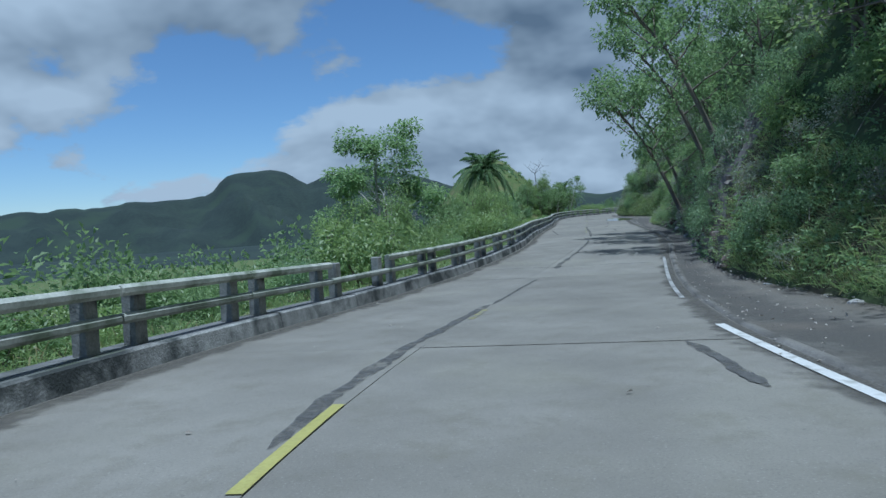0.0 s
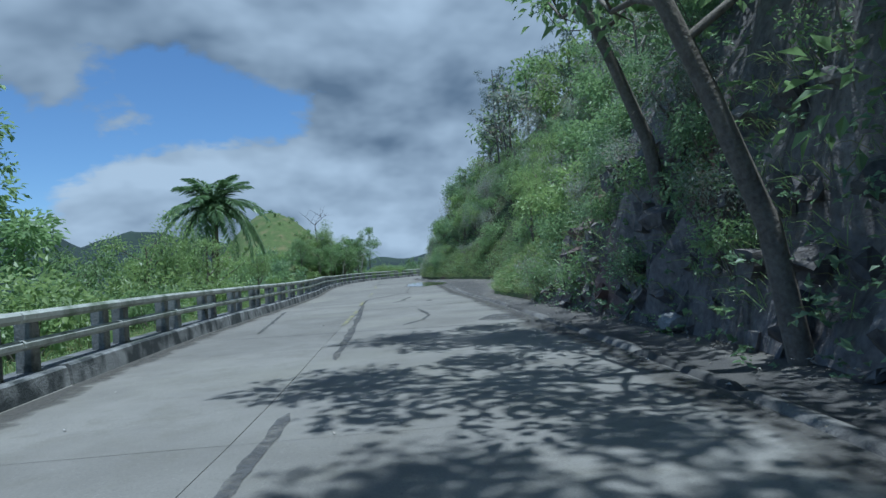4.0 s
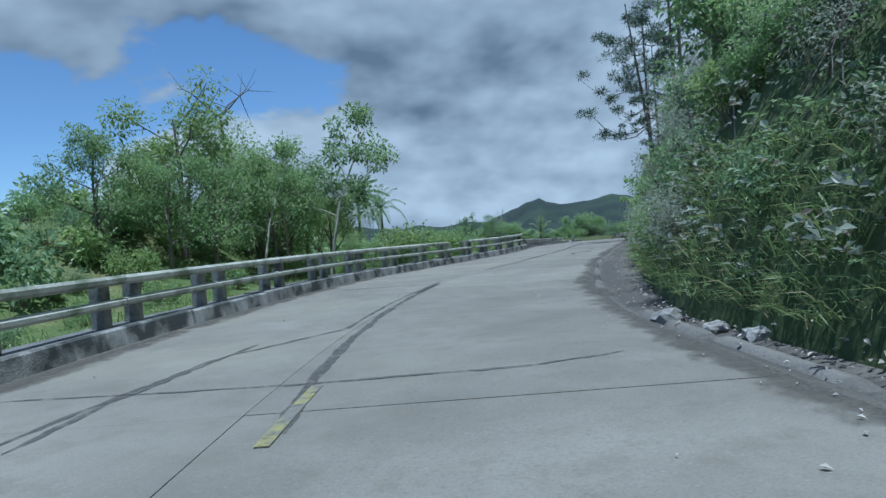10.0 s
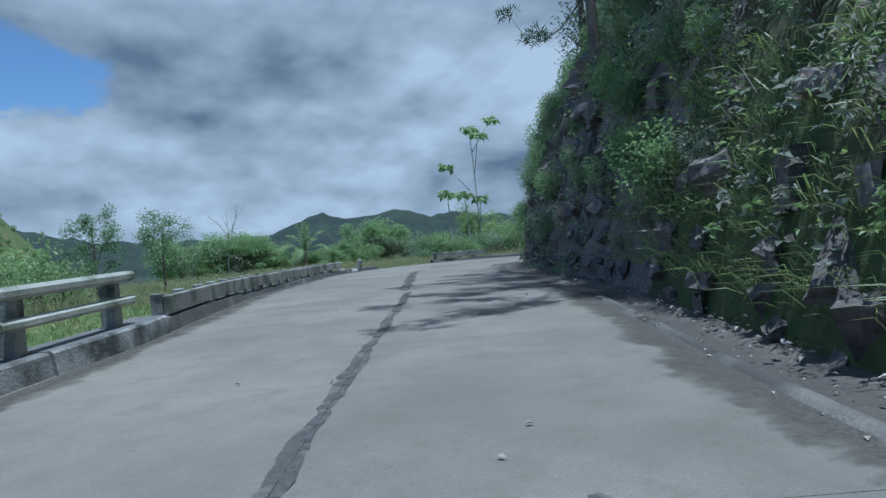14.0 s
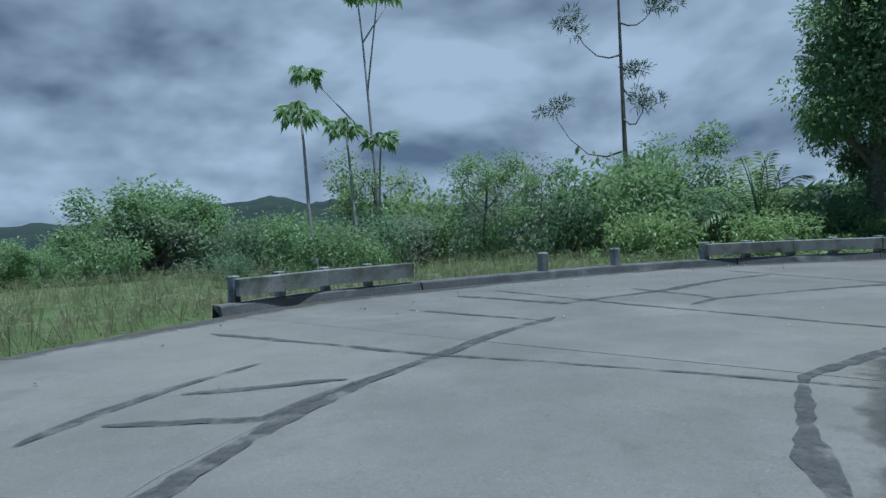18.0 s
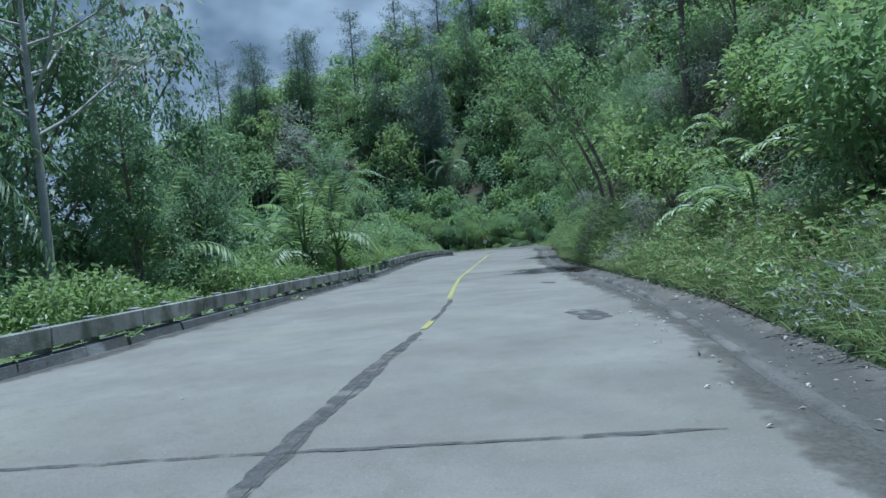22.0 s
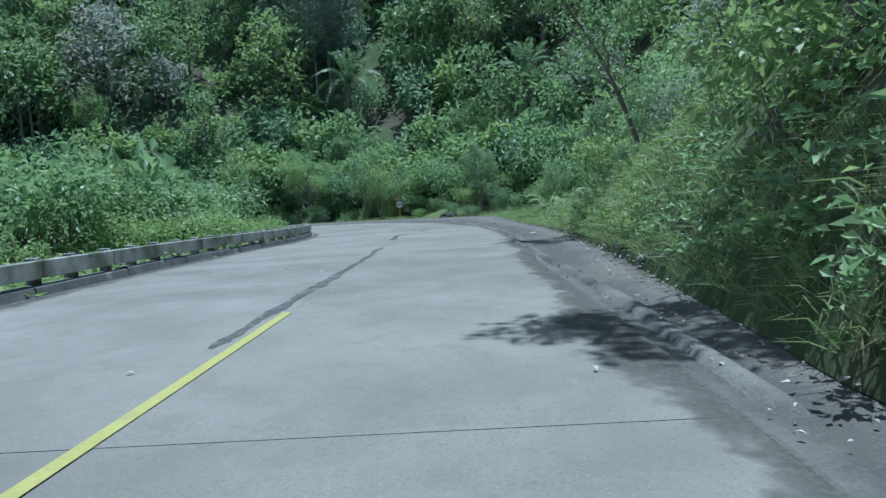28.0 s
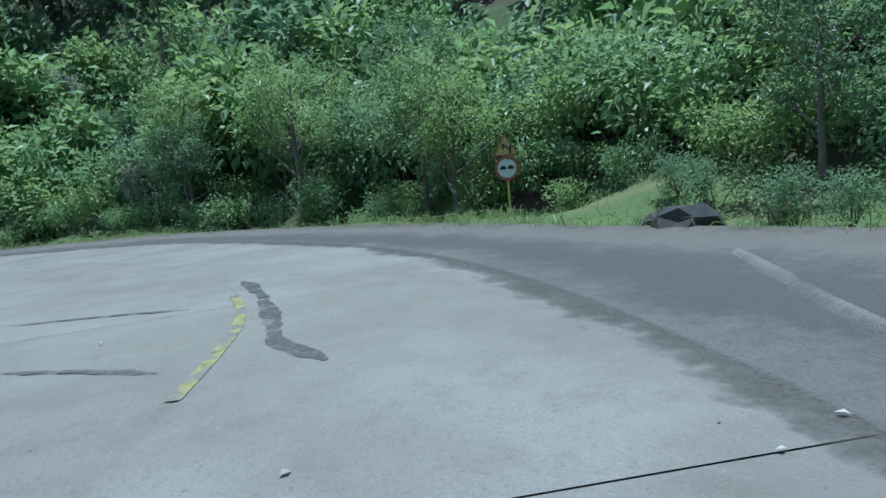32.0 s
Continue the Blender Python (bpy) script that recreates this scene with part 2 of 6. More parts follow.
def slab_mat():
    """Old concrete: fine grit, pale and dark specks, broad stains and a slab's own tone."""
    m, nt, out = nodes_of("concrete_slab")
    b = add(nt, "ShaderNodeBsdfPrincipled", Roughness=0.86)
    b.inputs["Specular IOR Level"].default_value = 0.3
    pos = world_place(nt)
    grit, wide, blot = noise_tex(nt, pos, 55.0, 4.0, 0.7), noise_tex(nt, pos, 0.55, 6.0, 0.6), noise_tex(nt, pos, 2.3, 6.0, 0.65)
    col = mixc(nt, ramp(nt, wide, [(0.3, 0.0), (0.7, 1.0)]), (0.158, 0.149, 0.13), (0.235, 0.223, 0.197))
    col = mixc(nt, ramp(nt, blot, [(0.5, 0.0), (0.72, 0.65)]), col, (0.15, 0.14, 0.112))
    col = mixc(nt, ramp(nt, noise_tex(nt, pos, 0.22, 4.0), [(0.52, 0.0), (0.7, 0.4)]), col, (0.25, 0.24, 0.185))
    col = mixc(nt, ramp(nt, grit, [(0.28, 0.55), (0.46, 0.0)]), col, (0.085, 0.085, 0.08))
    col = mixc(nt, ramp(nt, grit, [(0.6, 0.0), (0.74, 0.6)]), col, (0.40, 0.39, 0.37))
    pit = noise_tex(nt, pos, 9.0, 5.0, 0.75)
    col = mixc(nt, ramp(nt, pit, [(0.66, 0.0), (0.71, 0.7)]), col, (0.09, 0.088, 0.08))
    spall = nt.nodes.new("ShaderNodeMath")
    spall.operation = "MULTIPLY"
    link(nt, ramp(nt, noise_tex(nt, pos, 0.13, 3.0), [(0.5, 0.0), (0.6, 1.0)]), spall.inputs[0])
    link(nt, ramp(nt, noise_tex(nt, pos, 22.0, 6.0, 0.8), [(0.52, 0.0), (0.72, 0.5)]), spall.inputs[1])
    col = mixc(nt, spall.outputs[0], col, (0.085, 0.082, 0.074))
    info = nt.nodes.new("ShaderNodeObjectInfo")
    val = nt.nodes.new("ShaderNodeMapRange")
    link(nt, info.outputs["Random"], val.inputs[0])
    val.inputs[3].default_value, val.inputs[4].default_value = 0.92, 1.08
    hsv = nt.nodes.new("ShaderNodeHueSaturation")
    link(nt, val.outputs[0], hsv.inputs["Value"])
    link(nt, col, hsv.inputs["Color"])
    link(nt, hsv.outputs[0], b.inputs["Base Color"])
    bm = add(nt, "ShaderNodeBump", Strength=0.35, Distance=0.02)
    link(nt, grit, bm.inputs["Height"])
    link(nt, bm.outputs[0], b.inputs["Normal"])
    link(nt, b.outputs[0], out.inputs[0])
    return m


M_SLAB = slab_mat()
M_TAR = surface("tar", (0.06, 0.06, 0.06), (0.125, 0.122, 0.116), 6, 60, 0.8, 0.3, worn=(3.6, 0.40, 0.62))
M_ROADBED = surface("joint_bed", (0.07, 0.07, 0.068), (0.14, 0.135, 0.125), 3, 40)


def across_noise(nt, spread):
    """The place across the gutter or the edge, pushed about by noise at two scales."""
    at = nt.nodes.new("ShaderNodeAttribute")
    at.attribute_name = "across"
    pos = world_place(nt)
    val = at.outputs["Fac"]
    for scale, amount in ((0.22, spread * 0.8), (0.9, spread), (5.0, spread * 0.7)):
        n = nt.nodes.new("ShaderNodeMath")
        n.operation = "MULTIPLY_ADD"
        link(nt, noise_tex(nt, pos, scale, 5.0), n.inputs[0])
        n.inputs[1].default_value = amount
        shift = nt.nodes.new("ShaderNodeMath")
        shift.operation = "SUBTRACT"
        link(nt, val, shift.inputs[0])
        shift.inputs[1].default_value = amount / 2
        link(nt, shift.outputs[0], n.inputs[2])
        val = n.outputs[0]
    return val, pos


def gutter_mat():
    """Old asphalt: dark where water runs, dusty towards the bank, leaf mould at its foot."""
    m, nt, out = nodes_of("old_asphalt")
    val, pos = across_noise(nt, 0.55)
    col = ramp(nt, val, [(0.02, (0.125, 0.119, 0.107)), (0.2, (0.08, 0.076, 0.069)), (0.46, (0.086, 0.08, 0.073)), (0.66, (0.138, 0.128, 0.112)), (0.86, (0.13, 0.116, 0.098)), (1.0, (0.09, 0.08, 0.058))])
    grit = noise_tex(nt, pos, 45.0, 4.0, 0.7)
    col = mixc(nt, ramp(nt, grit, [(0.35, 0.4), (0.5, 0.0)]), col, (0.03, 0.03, 0.028))
    col = mixc(nt, ramp(nt, grit, [(0.58, 0.0), (0.74, 0.5)]), col, (0.3, 0.28, 0.25))
    col = mixc(nt, ramp(nt, noise_tex(nt, pos, 0.35, 4.0), [(0.55, 0.0), (0.7, 0.45)]), col, (0.165, 0.14, 0.115))
    b = add(nt, "ShaderNodeBsdfPrincipled", Roughness=0.85)
    b.inputs["Specular IOR Level"].default_value = 0.3
    link(nt, col, b.inputs["Base Color"])
    bm = add(nt, "ShaderNodeBump", Strength=0.6, Distance=0.03)
    link(nt, noise_tex(nt, pos, 14.0, 6.0, 0.7), bm.inputs["Height"])
    link(nt, bm.outputs[0], b.inputs["Normal"])
    link(nt, b.outputs[0], out.inputs[0])
    return m


def wash_mat():
    """Thin dirt with a ragged edge, through which the slab shows."""
    m, nt, out = nodes_of("washed_dirt")
    val, pos = across_noise(nt, 1.0)
    b = add(nt, "ShaderNodeBsdfPrincipled", Roughness=0.9)
    b.inputs["Specular IOR Level"].default_value = 0.25
    link(nt, mixc(nt, ramp(nt, noise_tex(nt, pos, 30.0, 4.0, 0.7), [(0.35, 0.0), (0.65, 1.0)]), (0.062, 0.058, 0.052), (0.13, 0.122, 0.108)), b.inputs["Base Color"])
    mx = nt.nodes.new("ShaderNodeMixShader")
    link(nt, ramp(nt, val, [(0.46, 0.0), (0.64, 0.42), (0.92, 0.8)]), mx.inputs[0])
    link(nt, nt.nodes.new("ShaderNodeBsdfTransparent").outputs[0], mx.inputs[1])
    link(nt, b.outputs[0], mx.inputs[2])
    link(nt, mx.outputs[0], out.inputs[0])
    return m


M_GUTTER, M_WASH = gutter_mat(), wash_mat()
M_SOIL = surface("slope_soil", (0.04, 0.065, 0.025), (0.10, 0.125, 0.05), 0.6, 8, 0.95, 0.6, (0.07, 0.055, 0.04), 0.25, (0.5, 0.65))
M_GRASSG = surface("grassy_ground", (0.055, 0.085, 0.028), (0.115, 0.155, 0.05), 0.7, 12, 0.95, 0.6, (0.16, 0.15, 0.07), 0.4, (0.5, 0.7))
M_KERB = surface("kerb_concrete", (0.16, 0.16, 0.155), (0.36, 0.36, 0.35), 3, 30, 0.9, 0.4, (0.05, 0.055, 0.055), 1.3, (0.42, 0.58), rnd=0.15)
M_LIP = surface("lip_concrete", (0.10, 0.095, 0.088), (0.2, 0.19, 0.172), 1.5, 35, 0.9, 0.5, (0.07, 0.066, 0.06), 0.8, (0.46, 0.62), rnd=0.2)
M_KERBTOP = surface("kerb_ledge", (0.10, 0.10, 0.10), (0.2, 0.2, 0.195), 3, 30, 0.9, 0.4, (0.06, 0.07, 0.05), 1.3, (0.5, 0.65))
M_RAIL = surface("rail_concrete", (0.30, 0.31, 0.28), (0.48, 0.49, 0.44), 2.5, 30, 0.85, 0.25, (0.15, 0.175, 0.125), 1.7, (0.46, 0.66), rnd=0.12)
M_BEAM = surface("beam_concrete", (0.20, 0.205, 0.19), (0.36, 0.36, 0.335), 2.0, 30, 0.88, 0.3, (0.11, 0.12, 0.09), 1.6, (0.46, 0.64), rnd=0.15)
M_POST = surface("post_concrete", (0.17, 0.17, 0.165), (0.36, 0.36, 0.34), 3, 30, 0.9, 0.35, (0.07, 0.075, 0.07), 2.0, (0.52, 0.66), rnd=0.15)
M_YELLOW = surface("yellow_paint", (0.29, 0.27, 0.085), (0.41, 0.385, 0.125), 3, 35, 0.7, 0.2, (0.26, 0.235, 0.10), 3.0, (0.55, 0.75))
M_YELLOWW = surface("worn_yellow_paint", (0.24, 0.225, 0.09), (0.34, 0.31, 0.11), 3, 35, 0.75, 0.2, (0.17, 0.165, 0.145), 3.0, (0.40, 0.54), worn=(8.0, 0.5, 0.82))
M_WHITE = surface("white_paint", (0.45, 0.45, 0.44), (0.62, 0.62, 0.6), 3, 35, 0.7, 0.2, (0.36, 0.36, 0.34), 4.0, (0.55, 0.65))
M_ROCK = surface("dark_rock", (0.06, 0.055, 0.053), (0.24, 0.215, 0.2), 1.6, 9, 0.85, 1.0, (0.21, 0.135, 0.11), 0.35, (0.58, 0.7), rnd=0.25)
M_STONE = surface("loose_stone", (0.16, 0.15, 0.14), (0.38, 0.37, 0.35), 3, 20, 0.9, 0.5, rnd=0.25)
M_BARK = surface("bark", (0.10, 0.085, 0.07), (0.25, 0.22, 0.18), 3, 20, 0.9, 0.7)
M_PALE = surface("pale_bark", (0.28, 0.27, 0.25), (0.50, 0.48, 0.45), 3, 20, 0.9, 0.5)
M_DEAD = surface("dead_wood", (0.07, 0.065, 0.06), (0.16, 0.15, 0.14), 3, 20, 0.9, 0.5)
M_VINE = surface("dry_stems", (0.16, 0.14, 0.12), (0.34, 0.31, 0.28), 3, 20, 0.9, 0.4)
M_KERBD = surface("kerb_dark", (0.06, 0.062, 0.062), (0.16, 0.16, 0.155), 2, 30, 0.9, 0.4, (0.26, 0.26, 0.25), 1.1, (0.58, 0.7), rnd=0.1)
M_WORNW = surface("worn_white_paint", (0.26, 0.26, 0.25), (0.42, 0.42, 0.41), 3, 35, 0.75, 0.2, (0.17, 0.168, 0.16), 2.2, (0.44, 0.56))
# forest green darkened and blued in place of haze and cloud shadow
M_HAZED_HILL = surface("hazed_far_hill", (0.016, 0.026, 0.026), (0.034, 0.05, 0.042), 0.012, 0.12, 1.0, 0.5, (0.032, 0.05, 0.036), 0.006, (0.5, 0.62))
L_MID = leaf_mat("leaf_green", (0.115, 0.2, 0.075), (0.295, 0.425, 0.165))
L_DARK = leaf_mat("leaf_dark", (0.10, 0.18, 0.092), (0.25, 0.365, 0.175))
L_LITE = leaf_mat("leaf_light", (0.138, 0.244, 0.065), (0.330, 0.437, 0.143))
L_GREY = leaf_mat("leaf_dusty", (0.165, 0.21, 0.16), (0.38, 0.42, 0.33), (0.32, 0.25, 0.2), 0.8)
L_PALM = leaf_mat("palm_leaflet", (0.077, 0.160, 0.070), (0.226, 0.333, 0.140), rough=0.4)
L_PINE = leaf_mat("pine_needle", (0.050, 0.094, 0.061), (0.120, 0.180, 0.114), through=0.15)
L_GRASS = leaf_mat("grass_blade", (0.127, 0.213, 0.053), (0.310, 0.413, 0.140), (0.35, 0.31, 0.16), 0.82)
L_MEADOW = leaf_mat("meadow_blade", (0.17, 0.23, 0.09), (0.34, 0.38, 0.17), (0.42, 0.38, 0.24), 0.6)
L_LITTER = leaf_mat("leaf_litter", (0.2, 0.155, 0.11), (0.48, 0.45, 0.4), through=0.05)


def water_mat():
    m, nt, out = nodes_of("puddle_water")
    b = add(nt, "ShaderNodeBsdfPrincipled", Roughness=0.04)
    b.inputs["Base Color"].default_value = (0.06, 0.06, 0.045, 1)
    b.inputs["Specular IOR Level"].default_value = 0.5
    bm = add(nt, "ShaderNodeBump", Strength=0.02, Distance=0.01)
    link(nt, noise_tex(nt, world_place(nt), 3.0), bm.inputs["Height"])
    link(nt, bm.outputs[0], b.inputs["Normal"])
    link(nt, b.outputs[0], out.inputs[0])
    return m


M_WATER = water_mat()
# ---- mesh helpers ----
def mesh_np(name, verts, quads, mats, midx=None, smooth=False):
    """A mesh from arrays of corners and of quads (or triangles)."""
    verts, quads = np.asarray(verts, np.float32).reshape(-1, 3), np.asarray(quads, np.int32)
    k = quads.shape[1]
    me = bpy.data.meshes.new(name)
    me.vertices.add(len(verts))
    me.vertices.foreach_set("co", verts.ravel())
    me.loops.add(quads.size)
    me.loops.foreach_set("vertex_index", quads.ravel())
    me.polygons.add(len(quads))
    me.polygons.foreach_set("loop_start", np.arange(0, quads.size, k, dtype=np.int32))
    for m in mats:
        me.materials.append(m)
    if midx is not None:
        me.polygons.foreach_set("material_index", np.asarray(midx, np.int32))
    me.polygons.foreach_set("use_smooth", np.full(len(quads), smooth))
    me.update(calc_edges=True)
    return me


def part(name, me, parent, label=""):
    ob = new(name, me)
    ob.parent = parent
    if label:
        ob["label"] = label
    return ob


class Heap:
    """Collects quads of several materials for one mesh."""

    def __init__(self):
        self.v, self.f, self.m, self.n = [], [], [], 0

    def put(self, v, f, m=0):
        v, f = np.asarray(v, float).reshape(-1, 3), np.asarray(f, int)
        self.v.append(v), self.f.append(f + self.n), self.m.append(np.full(len(f), m))
        self.n += len(v)
        return self

    def mesh(self, name, mats, smooth=False):
        return mesh_np(name, np.concatenate(self.v), np.concatenate(self.f), mats, np.concatenate(self.m), smooth)


def tube(points, radii, k=6):
    """A tapered tube along points."""
    p, r = np.asarray(points, float), np.asarray(radii, float)
    d = np.gradient(p, axis=0)
    d /= np.linalg.norm(d, axis=1, keepdims=True) + 1e-9
    ref = np.array([0.31, 0.95, 0.05]) if abs(d[0, 2]) > 0.7 else np.array([0, 0, 1.0])
    a = np.cross(d, ref)
    a /= np.linalg.norm(a, axis=1, keepdims=True) + 1e-9
    b = np.cross(d, a)
    w = np.arange(k) * 2 * np.pi / k
    v = p[:, None] + r[:, None, None] * (np.cos(w)[None, :, None] * a[:, None] + np.sin(w)[None, :, None] * b[:, None])
    i, j = np.meshgrid(np.arange(len(p) - 1), np.arange(k), indexing="ij")
    f = np.stack([i * k + j, i * k + (j + 1) % k, (i + 1) * k + (j + 1) % k, (i + 1) * k + j], -1).reshape(-1, 4)
    return v.reshape(-1, 3), f


def unit(a):
    return a / (np.linalg.norm(a, axis=-1, keepdims=True) + 1e-9)


def leaves(at, way, up, length, width, fold=0.25):
    """Folded leaves: each a kite from its stalk along way, facing up."""
    n = len(at)
    length, width = np.broadcast_to(length, n)[:, None], np.broadcast_to(width, n)[:, None]
    way = unit(way)
    side = unit(np.cross(way, up))
    nrm = np.cross(side, way)
    mid = at + way * length * 0.45
    v = np.stack([at, mid + side * width / 2 + nrm * width * fold, at + way * length - nrm * length * 0.12, mid - side * width / 2 + nrm * width * fold], 1)
    return v.reshape(-1, 3), np.arange(4 * n).reshape(-1, 4)


def clump(rng, centre, radius, n, size, flat=0.8, droop=0.2, aspect=0.5):
    """n leaves in a ball about centre, pointing outwards."""
    d = unit(rng.normal(size=(n, 3)))
    r = radius * rng.random(n)[:, None] ** 0.45
    at = centre + d * r * [1, 1, flat]
    way = d + rng.normal(size=(n, 3)) * 0.6
    way[:, 2] -= droop
    up = np.array([0, 0, 1.0]) + rng.normal(size=(n, 3)) * 0.45 + d * 0.5
    ln = size * rng.uniform(0.6, 1.25, n)
    return leaves(at, way, up, ln, ln * aspect)


def box(x0, y0, z0, x1, y1, z1, bevel=0.0):
    """A box with its upright and upper edges cut by bevel."""
    b = bevel
    if b <= 0:
        v = [(x, y, z) for z in (z0, z1) for x, y in ((x0, y0), (x1, y0), (x1, y1), (x0, y1))]
        return np.array(v), np.array([(0, 3, 2, 1), (4, 5, 6, 7), (0, 1, 5, 4), (1, 2, 6, 5), (2, 3, 7, 6), (3, 0, 4, 7)])
    ring = [(x0 + b, y0), (x1 - b, y0), (x1, y0 + b), (x1, y1 - b), (x1 - b, y1), (x0 + b, y1), (x0, y1 - b), (x0, y0 + b)]
    inner = [(min(max(x, x0 + b), x1 - b), min(max(y, y0 + b), y1 - b)) for x, y in ring]
    v = [(x, y, z0) for x, y in ring] + [(x, y, z1 - b) for x, y in ring] + [(x, y, z1) for x, y in inner]
    f = [(i + 8 * l, (i + 1) % 8 + 8 * l, (i + 1) % 8 + 8 * l + 8, i + 8 * l + 8) for l in (0, 1) for i in range(8)]
    f += [(16, 18, 20, 22), (0, 6, 4, 2)]
    return np.array(v), np.array(f)


# ---- the road's line, and places along it ----
def catmull(p, m=12):
    p = np.asarray(p, float)
    a = np.r_[[2 * p[0] - p[1]], p, [2 * p[-1] - p[-2]]]
    out = []
    for i in range(len(p) - 1):
        p0, p1, p2, p3 = a[i:i + 4]
        for u in np.arange(m) / m:
            out.append(0.5 * (2 * p1 + (p2 - p0) * u + (2 * p0 - 5 * p1 + 4 * p2 - p3) * u * u + (3 * p1 - p0 - 3 * p2 + p3) * u ** 3))
    return np.array(out + [p[-1]])


LINE = catmull([(*xy, z) for xy, z in zip(ROAD_XY, ROAD_Z)])
ALONG = np.r_[0, np.cumsum(np.hypot(*np.diff(LINE[:, :2], axis=0).T))]
ALONG -= ALONG[(LINE[:, :2] ** 2).sum(1).argmin()]


def table_of(*pairs):
    s, v = zip(*pairs)
    return lambda x: np.interp(x, s, v)


# offsets across the road, left positive, by the distance along it
KERB = table_of((-80, 3.4), (12, 3.4), (22, 2.9), (32, 3.0), (48, 3.6), (75, 3.8), (105, 3.8), (118, 4.2), (128, 3.6), (136, 3.1), (142, 3.0), (153, 4.1), (160, 4.9), (166, 5.9), (171, 7.0), (176, 6.4), (183, 5.4), (245, 5.3), (252, 4.8), (258, 4.2), (265, 3.5), (272, 3.7), (285, 4.2), (340, 4.2))
EDGE = table_of((-80, 4.4), (2, 4.35), (10, 3.95), (20, 3.85), (60, 4.0), (80, 4.3), (95, 4.4), (105, 3.7), (150, 3.8), (160, 3.2), (168, 2.6), (178, 2.8), (186, 3.1), (195, 3.9), (215, 3.4), (225, 2.9), (240, 3.0), (252, 4.0), (262, 4.2), (270, 4.4), (340, 4.4))
VERGE = table_of((-80, 5.6), (8, 6.4), (12, 6.2), (20, 5.1), (45, 5.2), (58, 5.0), (64, 6.2), (70, 8.2), (78, 8.0), (86, 6.2), (94, 5.3), (104, 4.3), (112, 4.8), (130, 5.2), (137, 4.6), (156, 4.6), (160, 4.1), (168, 3.3), (178, 3.6), (188, 4.2), (197, 4.7), (210, 4.5), (219, 3.9), (232, 3.7), (242, 4.6), (252, 5.6), (260, 6.2), (264, 7.2), (268, 9.0), (272, 7.0), (280, 6.0), (340, 6.0))
MIDDLE = table_of((-80, 0), (120, 0.3), (132, -0.5), (150, -0.5), (155, -0.2), (162, 0.6), (168, 1.4), (172, 1.6), (176, 0.9), (182, 0.2), (200, -0.1), (212, 0.4), (230, 0.6), (250, 0.2), (258, 0.0), (261, -0.1), (265, -0.6), (270, -1.4), (278, -1.4), (340, 0))


def place(s, n, h=0.0):
    """World places at s along and n to the left of the road, h over it."""
    s, n, h = np.broadcast_arrays(np.asarray(s, float), np.asarray(n, float), np.asarray(h, float))
    p = np.stack([np.interp(s, ALONG, LINE[:, k]) for k in range(3)], -1)
    q = np.stack([np.interp(s + 0.5, ALONG, LINE[:, k]) - np.interp(s - 0.5, ALONG, LINE[:, k]) for k in range(2)], -1)
    q = q / (np.linalg.norm(q, axis=-1, keepdims=True) + 1e-9)
    return np.stack([p[..., 0] - q[..., 1] * n, p[..., 1] + q[..., 0] * n, p[..., 2] + h], -1)


def heading(s):
    a, b = place(s - 0.5, 0), place(s + 0.5, 0)
    return math.degrees(math.atan2(b[1] - a[1], b[0] - a[0]))


def on_road(x, y):
    """The nearest place on the road's line to each point: s, n and its height."""
    x, y = np.asarray(x, float).ravel(), np.asarray(y, float).ravel()
    line, s_of = LINE[::2], ALONG[::2]
    a, d = line[:-1], line[1:] - line[:-1]
    l2 = (d[:, :2] ** 2).sum(1)
    out = np.empty((3, len(x)))
    for k in range(0, len(x), 8000):
        px, py = x[k:k + 8000, None] - a[:, 0], y[k:k + 8000, None] - a[:, 1]
        u = np.clip((px * d[:, 0] + py * d[:, 1]) / l2, 0, 1)
        ex, ey = px - u * d[:, 0], py - u * d[:, 1]
        j = (ex * ex + ey * ey).argmin(1)
        i = np.arange(len(j))
        l = np.sqrt(l2[j])
        sign = np.sign(d[j, 0] * ey[i, j] - d[j, 1] * ex[i, j])
        out[0, k:k + 8000] = s_of[j] + u[i, j] * l
        out[1, k:k + 8000] = sign * np.hypot(ex[i, j], ey[i, j])
        out[2, k:k + 8000] = a[j, 2] + u[i, j] * d[j, 2]
    return out


def wob(x, y, f, seed=0.0):
    """A cheap smooth unevenness between -1 and 1."""
    return (np.sin(f * x + 1.3 * np.sin(f * 0.7 * y + seed)) + np.sin(f * 1.13 * y + 1.7 * np.sin(f * 0.6 * x + 2 * seed + 1))) / 2


# how the right bank and the left slope stand, by the distance along
BANK_H = table_of((-80, 5), (15, 5), (25, 7), (45, 7), (55, 3.5), (80, 4.5), (95, 5.0), (125, 5.5), (140, 6.0), (150, 7.5), (160, 6.5), (168, 4.5), (180, 4), (195, 3.2), (215, 4.2), (240, 4.5), (252, 2.6), (259, 0.7), (264, -0.2), (270, -0.38), (290, -0.38), (340, 2))
BANK_W = table_of((-80, 3.5), (15, 3.2), (25, 1.3), (45, 1.3), (55, 3.2), (80, 2.6), (100, 1.8), (125, 1.8), (142, 1.2), (160, 0.9), (168, 1.6), (180, 2.8), (195, 3.6), (208, 3.0), (216, 1.8), (240, 1.8), (252, 3.5), (270, 4.5), (340, 4))
BANK_UP = table_of((-80, 0.75), (90, 0.85), (130, 0.9), (165, 0.75), (180, 0.75), (220, 0.8), (252, 0.6), (264, 0.4), (300, 0.4), (315, 0.1))
BANK_TOP = table_of((-80, 22), (90, 22), (140, 16), (165, 13), (180, 26), (235, 34), (262, 50), (278, 47), (286, 38), (293, 25), (301, 12), (318, 2))
